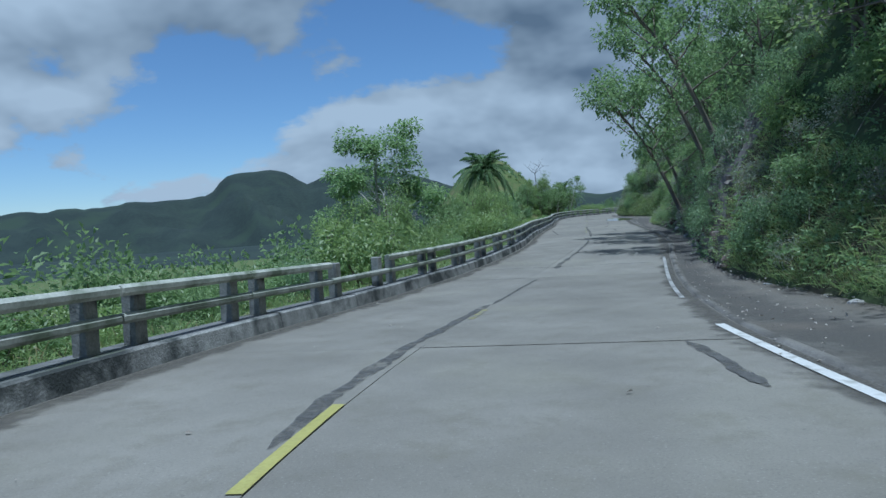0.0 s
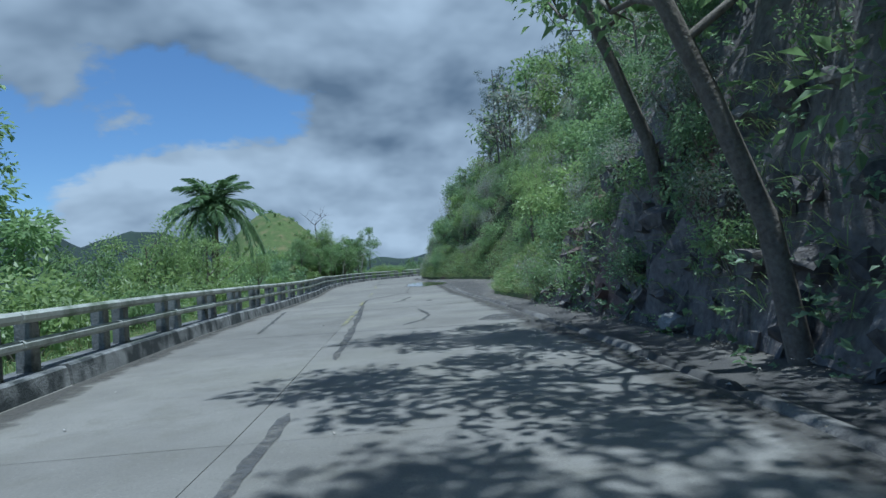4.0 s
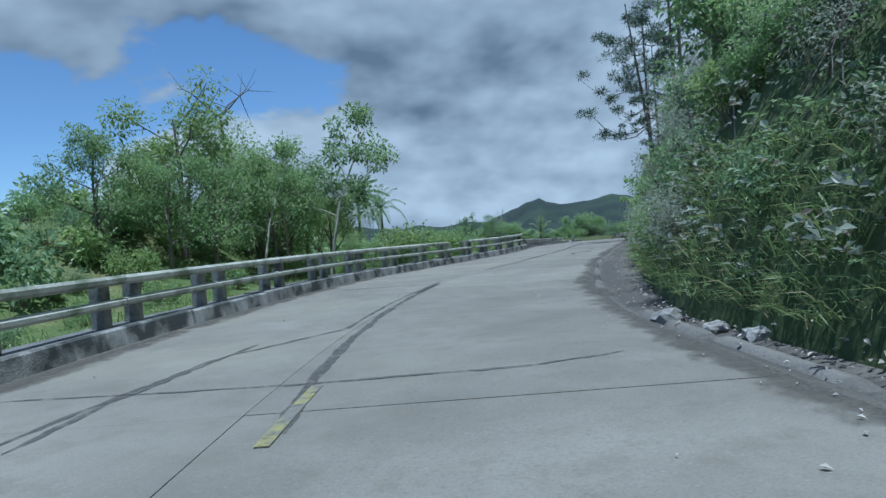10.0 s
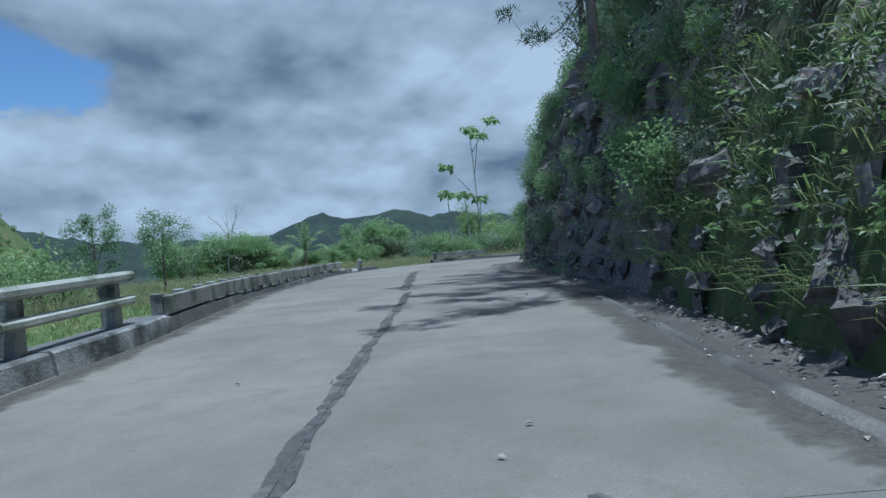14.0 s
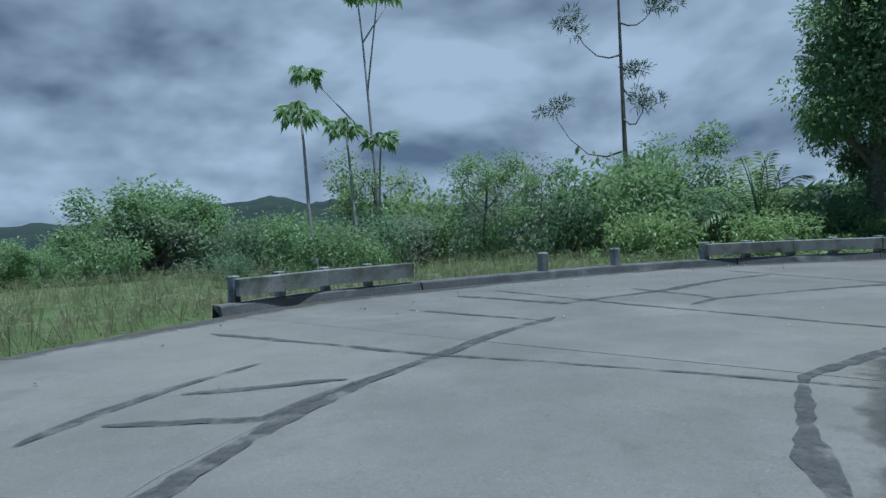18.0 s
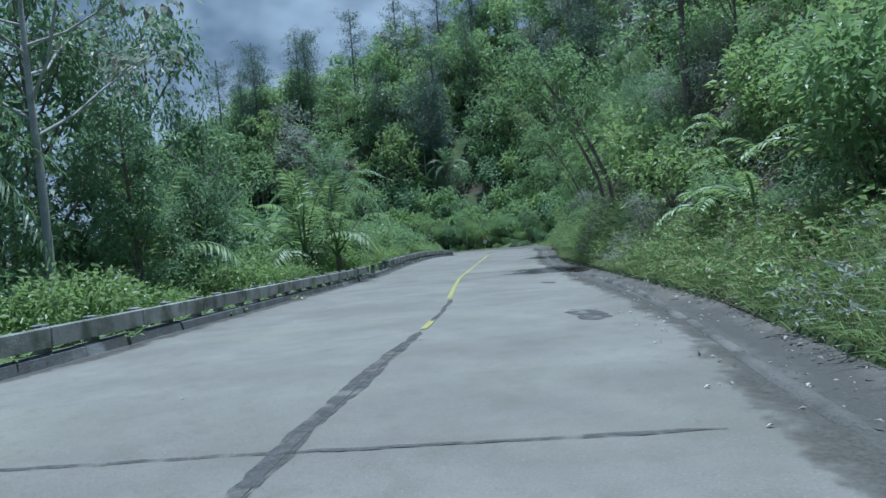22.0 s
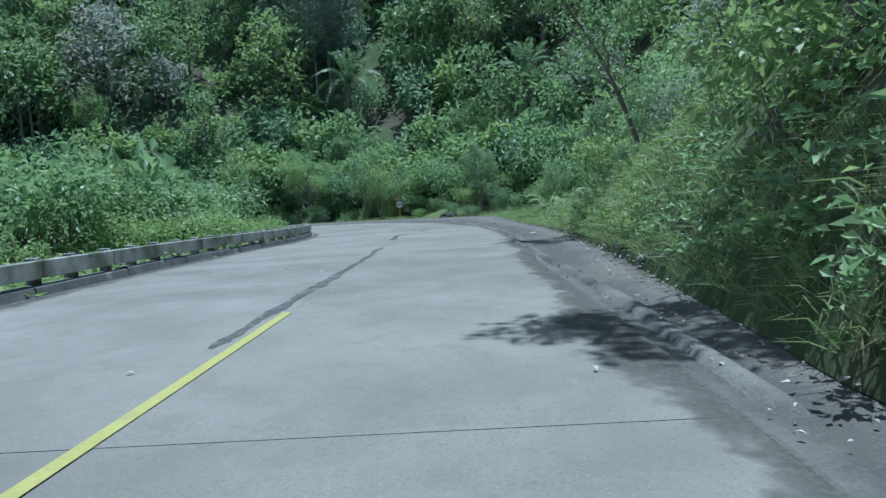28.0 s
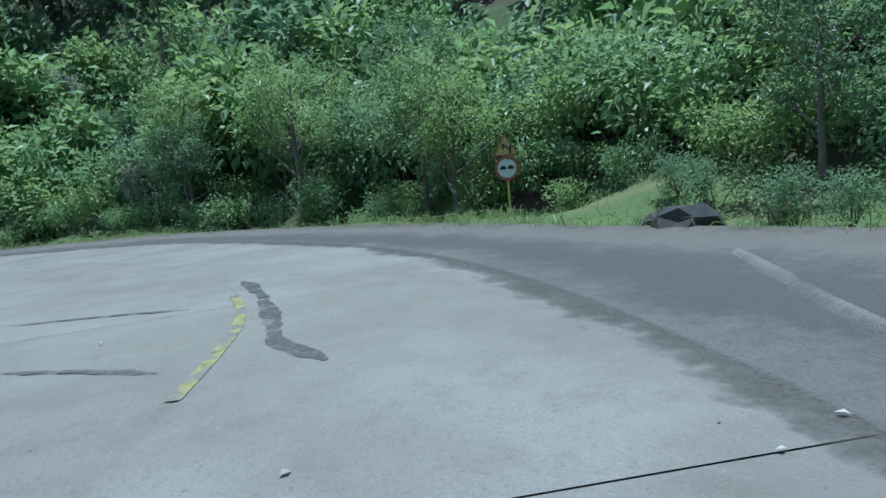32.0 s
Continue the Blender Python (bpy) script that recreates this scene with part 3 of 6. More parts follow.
BANK_SET = table_of((-80, 2), (258, 2), (266, 4.4), (292, 4.4), (306, 3))
BANK_FAR = table_of((-80, 0), (250, 0), (264, 0.55), (298, 0.5), (308, 0))
SHELF = table_of((-80, 2.2), (140, 2.2), (150, 6), (160, 14), (175, 11), (183, 5), (240, 4.5), (258, 5), (340, 3))
FALL = table_of((-80, 0.3), (60, 0.3), (140, 0.32), (160, 0.3), (180, 0.4), (262, 0.35), (340, 0.35))


def ground(x, y):
    """The height of the natural ground, away from the carriageway."""
    shape = np.shape(x)
    x, y = np.asarray(x, float).ravel(), np.asarray(y, float).ravel()
    s, n, z = on_road(x, y)
    m = -n - VERGE(s)
    up = np.maximum(m, 0)
    right = BANK_H(s) * (1 - np.exp(-up / BANK_W(s))) + BANK_UP(s) * np.maximum(up - BANK_SET(s), 0) + BANK_FAR(s) * np.maximum(up - 12, 0)
    right = np.minimum(right, BANK_TOP(s) + 0.10 * np.maximum(up - 20, 0) * np.clip((310 - s) / 14, 0, 1)) + (0.5 * wob(x, y, 0.9) + 0.9 * wob(x, y, 0.31, 2.0)) * np.clip(up / 4, 0, 1)
    k = n - KERB(s) - 0.6
    out = np.maximum(k - SHELF(s), 0)
    left = -0.05 - np.minimum(FALL(s) * out, 11 + 0.02 * out) + 0.5 * wob(x, y, 0.25, 1.0) * np.clip(out / 6, 0, 1) + 0.08 * wob(x, y, 1.1) * np.clip(k / 2, 0, 1)
    h = np.where(m > 0, right, np.where(k > 0, left, -0.12 * np.ones_like(z)))
    near = z + h
    # the land farther off: a valley floor, a grassy hill, and the ranges
    far = np.hypot(x - 60, y - 100)
    base = -20 - 60 * np.clip((far - 900) / 900, 0, 1)
    w = np.clip((far - 180) / 200, 0, 1)
    hill = 34 * np.exp(-(((x - 18) / 23) ** 2 + ((y - 240) / 42) ** 2)) * np.clip((n - 26) / 30, 0, 1)
    kx, ky, _ = place(121.0, 23.0)
    hill = hill + 7.5 * np.exp(-(((x - kx) / 13) ** 2 + ((y - ky) / 17) ** 2)) * np.clip((n - KERB(s) - 3) / 6, 0, 1)
    return (near * (1 - w) + base * w + hill).reshape(shape)


RIDGE = table_of((-180, 120), (-120, 110), (-85, 60), (-62, 40), (-42, 55), (-35, 70), (-32, 88), (-30, 76), (-27, 103), (-23.5, 84), (-20.8, 112), (-18.5, 82), (-16.5, 58), (-12.6, 54), (-8, 58), (-3.5, 75), (0.5, 105), (3.5, 140), (7, 165), (10, 178), (12, 148), (13.1, 132), (14.7, 172), (18, 185), (20.1, 168), (21.3, 124), (22.7, 115), (27, 110), (30.5, 102), (36, 98), (60, 100), (180, 120))


def strip(s, n_of, h_of):
    """Quads of a strip along the road: rows of offsets by columns of s."""
    s = np.asarray(s, float)
    n = np.stack([np.broadcast_to(f(s) if callable(f) else f, s.shape) for f in n_of], 1)
    h = np.stack([np.broadcast_to(f(s) if callable(f) else f, s.shape) for f in h_of], 1)
    v = place(s[:, None], n, h)
    a, b = n.shape
    i, j = np.meshgrid(np.arange(a - 1), np.arange(b - 1), indexing="ij")
    f = np.stack([i * b + j, (i + 1) * b + j, (i + 1) * b + j + 1, i * b + j + 1], -1).reshape(-1, 4)
    return v.reshape(-1, 3), f

# ---- the land ----
def axis(lo, hi, step, far):
    mid = np.arange(lo, hi + 0.1, step)
    out = np.cumsum(step * 1.16 ** np.arange(1, 60))
    out = out[out < far]
    return np.r_[lo - out[::-1], mid, hi + out]


gx, gy = axis(-40, 215, 1.25, 4200), axis(-50, 215, 1.25, 4200)
X, Y = np.meshgrid(gx, gy, indexing="ij")
Z = ground(X, Y)
gs, gn, gz = on_road(X, Y)
inside = np.clip(1 - np.maximum(gn - KERB(gs) - 3.5, -gn - VERGE(gs) - 3.0) / 2.0, 0, 1).reshape(X.shape)
crags = np.interp(gs, [20, 24, 46, 50, 141, 145, 161, 164], [0, 1, 1, 0, 0, 1, 1, 0]).reshape(X.shape) * (gn < 0).reshape(X.shape)
Z = Z - (0.45 + 1.2 * (gn < 0).reshape(X.shape) + 2.0 * crags) * inside
a, b = X.shape
i, j = np.meshgrid(np.arange(a - 1), np.arange(b - 1), indexing="ij")
F = np.stack([i * b + j, (i + 1) * b + j, (i + 1) * b + j + 1, i * b + j + 1], -1).reshape(-1, 4)
cx, cy = (X[:-1, :-1] + X[1:, 1:]).ravel() / 2, (Y[:-1, :-1] + Y[1:, 1:]).ravel() / 2
farness = np.hypot(cx - 60, cy - 100)
plateau = ((gn > 0) & (gn < 34) & (gs > 146) & (gs < 182)).reshape(X.shape)[:-1, :-1].ravel()
land = new("ground", mesh_np("ground", np.stack([X, Y, Z], -1), F, [M_SOIL, M_HAZED_HILL, M_GRASSG], np.where((farness > 420) | ((farness > 170) & (cy < 215) & (cx < 0)), 1, np.where(plateau | ((farness > 90) & (cy > 185) & (cx < 60)) | ((gn > 9) & (gn < 45) & (gs > 98) & (gs < 142)).reshape(X.shape)[:-1, :-1].ravel(), 2, 0)), True))
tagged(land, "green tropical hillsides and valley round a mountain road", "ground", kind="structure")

# the mountain ranges round the valley
ra = np.arange(-180, 180.01, 0.6)
rr = np.array([1050, 1250, 1400, 1520, 1620, 1700, 1770, 1830, 1880, 1920, 1960, 2000, 2060, 2160, 2350])
RA, RR = np.meshgrid(ra, rr, indexing="ij")
rise = np.clip((RR - 1050) / 950, 0, 1)
spur = 0.16 * wob(RA * 1.0, RR / 90, 0.8) + 0.10 * wob(RA, RR / 60, 2.1, 3.0)
crest = 1.06 * RIDGE(RA) + 5 * wob(RA, RA * 0.3, 1.7) + 3 * wob(RA, RA, 4.7) + 2 * wob(RA, RA, 9.0)
MZ = -85 + (crest + 65) * (rise ** 1.2 + spur * rise * (1 - rise) * 3) - 0.25 * np.maximum(RR - 2000, 0)
RX, RY = 60 - RR * np.sin(np.radians(RA)), 100 + RR * np.cos(np.radians(RA))
a, b = RX.shape
i, j = np.meshgrid(np.arange(a - 1), np.arange(b - 1), indexing="ij")
F = np.stack([i * b + j, i * b + j + 1, (i + 1) * b + j + 1, (i + 1) * b + j], -1).reshape(-1, 4)
tagged(new("mountains", mesh_np("mountains", np.stack([RX, RY, MZ], -1), F, [M_HAZED_HILL], None, True)), "dark forested mountain ridges beyond the valley", "mountains", kind="structure")

# right verge: soil bank beside the gutter, following the slope closely
s_all = np.arange(-60, 310, 0.8)
crag_rng = np.random.default_rng(8)
offs = [0, 0.12, 0.3, 0.6, 1.0, 1.6, 2.3, 3.1, 4.0, 5.0]
v = []
for o in offs:
    p = place(s_all, -(VERGE(s_all) + o))
    g = ground(p[:, 0], p[:, 1])
    p[:, 2] = np.where(s_all > 262, g, np.maximum(g, p[:, 2] - 0.05)) + 0.02
    if o > 0.1:
        crag = np.interp(s_all, [20, 24, 46, 50, 142, 146, 160, 163], [0, 1, 1, 0, 0, 1, 1, 0])[:, None] * crag_rng.normal(0, 0.16, p.shape)
        p += crag
    v.append(p)
v = np.stack(v[::-1], 1)
a, b = v.shape[:2]
i, j = np.meshgrid(np.arange(a - 1), np.arange(b - 1), indexing="ij")
VF = np.stack([i * b + j, (i + 1) * b + j, (i + 1) * b + j + 1, i * b + j + 1], -1).reshape(-1, 4)
cliff = ((s_all[:-1] > 22) & (s_all[:-1] < 50)) | ((s_all[:-1] > 143) & (s_all[:-1] < 163))
bank = new("verge_right", mesh_np("verge_right", v, VF, [M_SOIL, M_ROCK, M_GRASSG], np.where(np.repeat(cliff, b - 1), 1, np.where(np.repeat(s_all[:-1] > 250, b - 1), 2, 0)), True))
tagged(bank, "overgrown earth and rock bank along the inner roadside", "roadside bank", kind="structure")
# left verge: shoulder behind the kerb
v = []
for o in (0.03, 0.7, 1.3, 2.2, 3.2, 4.4, 6.0):
    p = place(s_all, KERB(s_all) + o)
    p[:, 2] = ground(p[:, 0], p[:, 1]) + 0.02 - (0.03 if o < 0.1 else 0)
    v.append(p)
v = np.stack(v, 1)
a, b = v.shape[:2]
i, j = np.meshgrid(np.arange(a - 1), np.arange(b - 1), indexing="ij")
VF = np.stack([i * b + j, (i + 1) * b + j, (i + 1) * b + j + 1, i * b + j + 1], -1).reshape(-1, 4)
tagged(new("verge_left", mesh_np("verge_left", v, VF, [M_GRASSG], None, True)), "grassy outer shoulder behind the kerb", "verge", kind="structure")

# ---- the carriageway ----
road = new("road", mesh_np("road", *strip(s_all, [lambda s: -EDGE(s) - 0.02, lambda s: KERB(s) + 0.1], [-0.012, -0.012]), [M_ROADBED]))
tagged(road, "worn two-lane concrete slab road on a mountainside", "road", kind="structure")
fs = np.linspace(1, 0, 10)
gut = [(lambda s, f=f: -(EDGE(s) - 0.05 + f * (VERGE(s) + 0.35 - EDGE(s)))) for f in fs]
dips = np.interp(fs, [0, 0.2, 0.45, 0.6, 0.8, 1], [-0.008, -0.03, -0.035, 0.0, 0.012, 0.06])


def with_across(me, values):
    me.attributes.new("across", "FLOAT", "POINT").data.foreach_set("value", np.asarray(values, np.float32))
    return me


g_me = with_across(mesh_np("gutter", *strip(s_all, gut, dips), [M_GUTTER], None, True), np.tile(fs, len(s_all)))
tagged(new("gutter", g_me), "dark worn asphalt gutter with a dusty pale apron", "gutter", kind="structure")
es = np.linspace(1, 0, 5)
e_me = with_across(mesh_np("edge_dirt", *strip(s_all, [(lambda s, f=f: -(EDGE(s) + 0.03 - 0.8 * (1 - f))) for f in es], [0.009] * 5), [M_WASH], None, True), np.tile(es, len(s_all)))
tagged(new("edge_dirt", e_me), "dark dirt washed over the edge of the slabs", "dirt", kind="stuff")
k_me = with_across(mesh_np("edge_dirt", *strip(s_all, [(lambda s, f=f: KERB(s) - 0.02 - 0.8 * f) for f in es], [0.009] * 5), [M_WASH], None, True), np.tile(1 - es, len(s_all)))
tagged(new("edge_dirt", k_me), "dirt gathered along the foot of the kerb", "dirt", kind="stuff")

LIP = table_of((-20, 4.55), (2, 4.5), (10, 4.1), (21, 4.0), (60, 4.25), (72, 4.7), (80, 5.2), (88, 4.8), (95, 4.5), (100, 4.3), (108, 3.75), (125, 3.85), (150, 3.95), (190, 3.5), (200, 4.05), (207, 4.05), (218, 3.45), (224, 3.2), (245, 3.35), (258, 4.15), (261, 4.3), (264, 4.75), (267, 5.6), (268.2, 6.2), (269.6, 7.0))
lip = tagged(new("gutter_lip"), "low worn concrete lip along the gutter", "gutter lip", kind="structure")
lip_rng = np.random.default_rng(77)
for s0 in np.r_[np.arange(-20, 150, 2.6), np.arange(190, 269, 2.6)]:
    if lip_rng.random() < 0.06:
        continue
    e0, e1 = s0 + 0.01, min(s0 + 2.59, 269.6)
    ss = np.r_[e0, e0 + 0.05, e0 + 0.2, np.linspace(e0 + 0.6, e1 - 0.6, 3), e1 - 0.2, e1 - 0.05, e1]
    hi, wd, off = lip_rng.uniform(0.02, 0.05), lip_rng.uniform(0.06, 0.1), lip_rng.normal(0, 0.02)
    vt, ft = strip(ss, [lambda s, q=q: -LIP(s) + off + q * wd for q in (-1.5, -0.7, 0.0, 0.7, 1.5)], [lambda s, h=h: -0.06 + (h + 0.06) * np.clip(np.minimum(s - e0, e1 - s) / 0.12, 0, 1) ** 0.5 for h in (-0.06, hi * 0.7, hi, hi * 0.75, -0.06)])
    part("lip_block", mesh_np("lip_block", vt, ft, [M_LIP], None, True), lip)

# slabs, joint by joint, with the middle joint between the lanes
rng = np.random.default_rng(3)
joints = [-58.0]
while joints[-1] < 305:
    joints.append(joints[-1] + rng.choice([5.2, 5.8, 6.2]))
for lane in (0, 1):
    for s0, s1 in zip(joints[:-1], joints[1:]):
        g = 0.002 + 0.002 * rng.random()
        ss = np.linspace(s0 + g, s1 - g, 5)
        dz = rng.uniform(-0.004, 0.004)
        if lane:
            n = [lambda s: -EDGE(s), lambda s: MIDDLE(s) - 0.003]
        else:
            n = [lambda s: MIDDLE(s) + 0.003, lambda s: KERB(s) + 0.05]
        vt, ft = strip(ss, [n[0], n[0], n[1], n[1]], [-0.03, dz, dz, -0.03])
        part("slab", mesh_np("slab", vt, ft, [M_SLAB]), road)

# ---- kerb ----
kerb = tagged(new("kerb"), "stained concrete kerb wall with a flat ledge", "kerb", kind="structure")
ks = np.arange(-58, 306, 3.3)
for s0 in ks:
    if 166.2 < s0 < 168.5:
        continue
    ss = np.linspace(s0 + 0.012, s0 + 3.29, 4)
    hi = float(np.interp(s0, [140, 150], [0.29, 0.19]))
    wide = float(np.interp(s0, [140, 150], [0.62, 0.30]))
    j1, j2 = rng.uniform(-0.02, 0.02), rng.uniform(-0.015, 0.015)
    vt, ft = strip(ss, [lambda s: KERB(s) + j1, lambda s: KERB(s) + 0.05 + j1, lambda s: KERB(s) + 0.09 + j1, lambda s: KERB(s) + wide, lambda s: KERB(s) + wide + 0.02], [-0.06, hi - 0.03 + j2, hi + j2, hi + j2, -0.5])
    ends = []
    for e in (0, 3):
        ends.append([e * 5, e * 5 + 1, e * 5 + 2, e * 5 + 3])
    me = mesh_np("kerb_block", vt, np.r_[ft, [ends[0][::-1]], [ends[1]]], [M_KERB if s0 < 142 else M_KERBD, M_KERBTOP], [*([0, 0, 1, 1] * 3), 0, 0])
    part("kerb_block", me, kerb)


# ---- barriers ----
def aligned(s, n, h=0.0, turn=0.0):
    x, y, z = place(s, n, h)
    return pose(x, y, z, 0, 0, heading(s) + turn)


def bar_rail(length, top=True):
    """A section of two round-edged concrete bars on two posts; x along the road, z from the ledge."""
    g = tagged(new("guardrail"), "weathered concrete guardrail section with two horizontal bars on posts", "guardrail", "concrete bar guardrails")
    pv, pf = box(-0.115, -0.11, -0.03, 0.115, 0.11, 0.76, 0.02)
    post = mesh_np("post", pv, pf, [M_POST])
    for x in (-length / 2 + 0.45, length / 2 - 0.45):
        part("post", post, g).location = (x, 0, 0)
    w = np.arange(8) * np.pi / 4 + np.pi / 8
    for z, r in ((0.72, 0.085), (0.37, 0.075)):
        if z > 0.5 and not top:
            continue
        xs = np.array([-length / 2 + 0.008, -length / 2 + 0.03, 0, length / 2 - 0.03, length / 2 - 0.008])
        rr = np.array([0.85, 1, 1, 1, 0.85]) * r
        v = np.stack([np.repeat(xs, 8), np.outer(rr, np.cos(w)).ravel() * 1.0 - 0.13, np.outer(rr, np.sin(w)).ravel() * 0.95 + z], 1)
        ii, jj = np.meshgrid(np.arange(4), np.arange(8), indexing="ij")
        f = np.stack([ii * 8 + jj, (ii + 1) * 8 + jj, (ii + 1) * 8 + (jj + 1) % 8, ii * 8 + (jj + 1) % 8], -1).reshape(-1, 4)
        caps = [(0, 1, 2, 3), (0, 3, 4, 7), (4, 5, 6, 7), (32, 35, 34, 33), (32, 39, 36, 35), (36, 39, 38, 37)]
        part("rail", mesh_np("rail", v, np.r_[f, caps], [M_RAIL]), g)
    return g


def sections(s0, s1, off, h, want):
    """Equal pieces end to end along the kerb's own line: their matrices and length."""
    fs = np.arange(s0, s1 + 0.05, 0.1)
    line = place(fs, KERB(fs) + off, h)
    run = np.r_[0, np.cumsum(np.hypot(*np.diff(line[:, :2], axis=0).T))]
    count = max(1, round(run[-1] / want))
    size = run[-1] / count
    out = []
    for k in range(count):
        a, b = (Vector([np.interp(q * size, run, line[:, c]) for c in range(3)]) for q in (k, k + 1))
        ax = (b - a).normalized()
        ay = Vector((0, 0, 1)).cross(ax).normalized()
        az = ax.cross(ay)
        out.append((s0 + (k + 0.5) * (s1 - s0) / count, Matrix.Translation((a + b) / 2) @ Matrix((ax, ay, az)).transposed().to_4x4()))
    return out, size


SEC = 3.3
first, bare_bar = None, None
for s0, s1 in ((-21.6, 127.3), (127.3, 130.5), (130.5, 142.4)):
    rows, size = sections(s0, s1, 0.36, 0.28, SEC)
    for s, m in rows:
        m = m @ Matrix.Diagonal((size / SEC, 1, 1, 1))
        if abs(s - 17.0) < SEC / 2 or s0 == 127.3:
            g = bar_rail(SEC, False)
            g["label"] = "guardrail section that keeps only its lower bar"
            g.matrix_basis = m
        elif first is None:
            first = bar_rail(SEC)
            first.matrix_basis = m
        else:
            copy_thing(first, m @ pose(0, 0, 0, 0, 0, rng.uniform(-0.15, 0.15)))


def low_rail(length):
    """A flat concrete beam in front of short posts."""
    g = tagged(new("low_guardrail"), "low grey concrete beam guardrail on short posts", "guardrail", "low beam guardrails")
    pv, pf = box(-0.09, 0.0, -0.22, 0.09, 0.18, 0.44, 0.015)
    post = mesh_np("post", pv, pf, [M_POST])
    for x in (-length / 2 + 0.06, length / 2 - 1.25) if length < 3 else (-length / 2 + 0.3, length / 2 - 0.3):
        part("post", post, g).location = (x, 0, 0)
    bv, bf = box(-length / 2 + 0.006, -0.13, 0.10, length / 2 - 0.006, -0.005, 0.40, 0.018)
    part("beam", mesh_np("beam", bv, bf, [M_BEAM]), g)
    return g


low = None
for s0, s1 in ((143.5, 164.0), (170.0, 172.9), (179.0, 218.0), (221.9, 265.0)):
    rows, size = sections(s0, s1, 0.18, 0.19, 2.5)
    for s, m in rows:
        if low is None:
            low = low_rail(2.5)
            low.matrix_basis = m
        else:
            copy_thing(low, m @ Matrix.Diagonal((size / 2.5, 1, 1, 1)) @ pose(0, 0, 0, rng.uniform(-0.5, 0.5), 0, 0))
stub = None
for s, lean in ((165.4, 12), (175.6, 2), (177.2, -2), (219.1, 3), (220.7, -2)):
    m = aligned(s, float(KERB(s)) + 0.16, 0.15) @ pose(0, 0, 0, lean, lean * 0.3, 0)
    if stub is None:
        sv, sf = box(-0.1, -0.1, -0.2, 0.1, 0.1, 0.46, 0.025)
        stub = new("stub_post", mesh_np("stub_post", sv, sf, [M_POST]))
        tagged(stub, "bare concrete post without its beam", "post", "stub posts")
        stub.matrix_basis = m
    else:
        copy_thing(stub, m)

# ---- plants: kinds ----
def tree(rng, h=9.0, spread=3.5, limbs=9, first=0.35, leaf=0.3, per=60, ball=0.9, mats=(M_BARK, L_MID), r0=0.16, kind="broadleaf tree", label="leafy green broadleaf tree with a branching crown", lean=(0, 0), droop=0.2, aspect=0.5):
    """A tree standing at the origin: trunk with limbs, and a crown of leaf clumps on the limbs' ends."""
    top = tagged(new("tree"), label, "tree", kind)
    wood, crown = Heap(), Heap()
    f = np.linspace(0, 1, 7)
    axis_ = np.stack([lean[0] * f ** 1.5 + np.cumsum(rng.normal(0, 0.035 * h / 3, 7)) * f, lean[1] * f ** 1.5 + np.cumsum(rng.normal(0, 0.035 * h / 3, 7)) * f, h * 0.92 * f], 1)
    axis_[0] = (0, 0, -0.4)
    wood.put(*tube(axis_, r0 * (1 - 0.85 * f) + 0.012, 7))
    tips = [axis_[-1]]
    az = rng.uniform(0, 6.28)
    for k in range(limbs):
        g = first + (0.97 - first) * (k + rng.random() * 0.7) / limbs
        base = np.array([np.interp(g, f, axis_[:, c]) for c in range(3)])
        az += 2.4 + rng.normal(0, 0.3)
        el = rng.uniform(0.25, 0.9)
        ln = spread * (1.15 - 0.55 * g) * rng.uniform(0.7, 1.15)
        d = np.array([math.cos(az) * math.cos(el), math.sin(az) * math.cos(el), math.sin(el)])
        u = np.linspace(0, 1, 5)[:, None]
        limb = base + d * ln * u + np.array([0, 0, 0.25 * ln]) * u ** 2 + rng.normal(0, 0.05 * ln, (5, 3)) * u
        r = r0 * 0.5 * (1 - 0.7 * g)
        wood.put(*tube(limb, r * (1 - 0.8 * u[:, 0]) + 0.008, 5))
        tips += [limb[-1], limb[3]]
        for q in range(2):
            d2 = unit(d + rng.normal(0, 0.7, 3))
            sub = limb[2] + d2 * ln * 0.5 * np.linspace(0, 1, 4)[:, None]
            wood.put(*tube(sub, np.linspace(r * 0.45, 0.006, 4), 4))
            tips.append(sub[-1])
    for tip in tips:
        crown.put(*clump(rng, tip, ball * rng.uniform(0.65, 1.2), int(per * rng.uniform(0.6, 1.3)), leaf, 0.75, droop, aspect))
    part("trunk", wood.mesh("trunk", [mats[0]], True), top)
    part("crown", crown.mesh("crown", [mats[1]]), top)
    return top


def shrub(rng, mat, n=650, leaf=0.17, label="dense green shrub", aspect=0.5, tall=1.0, stems=7):
    """A shrub about one metre in radius, leaves in lobes over thin stems."""
    top, hp, wood = tagged(new("shrub"), label, "shrub", "roadside shrubs"), Heap(), Heap()
    for k in range(stems):
        a = rng.uniform(0, 6.28)
        tip = np.array([math.cos(a) * 0.6, math.sin(a) * 0.6, rng.uniform(0.7, 1.3) * tall]) * rng.uniform(0.7, 1.1)
        u = np.linspace(0, 1, 4)[:, None]
        wood.put(*tube(tip * u + rng.normal(0, 0.06, (4, 3)) * u - [0, 0, 0.25], np.linspace(0.03, 0.008, 4), 4))
        hp.put(*clump(rng, tip, rng.uniform(0.4, 0.65), n // stems, leaf, 0.9, 0.15, aspect), 0)
        if k % 2:
            hp.put(*clump(rng, tip * [1.1, 1.1, 0.45], 0.45, n // stems // 2, leaf, 0.8, 0.3, aspect), 0)
    part("stem", wood.mesh("stem", [M_BARK], True), top)
    part("foliage", hp.mesh("foliage", [mat]), top)
    return top


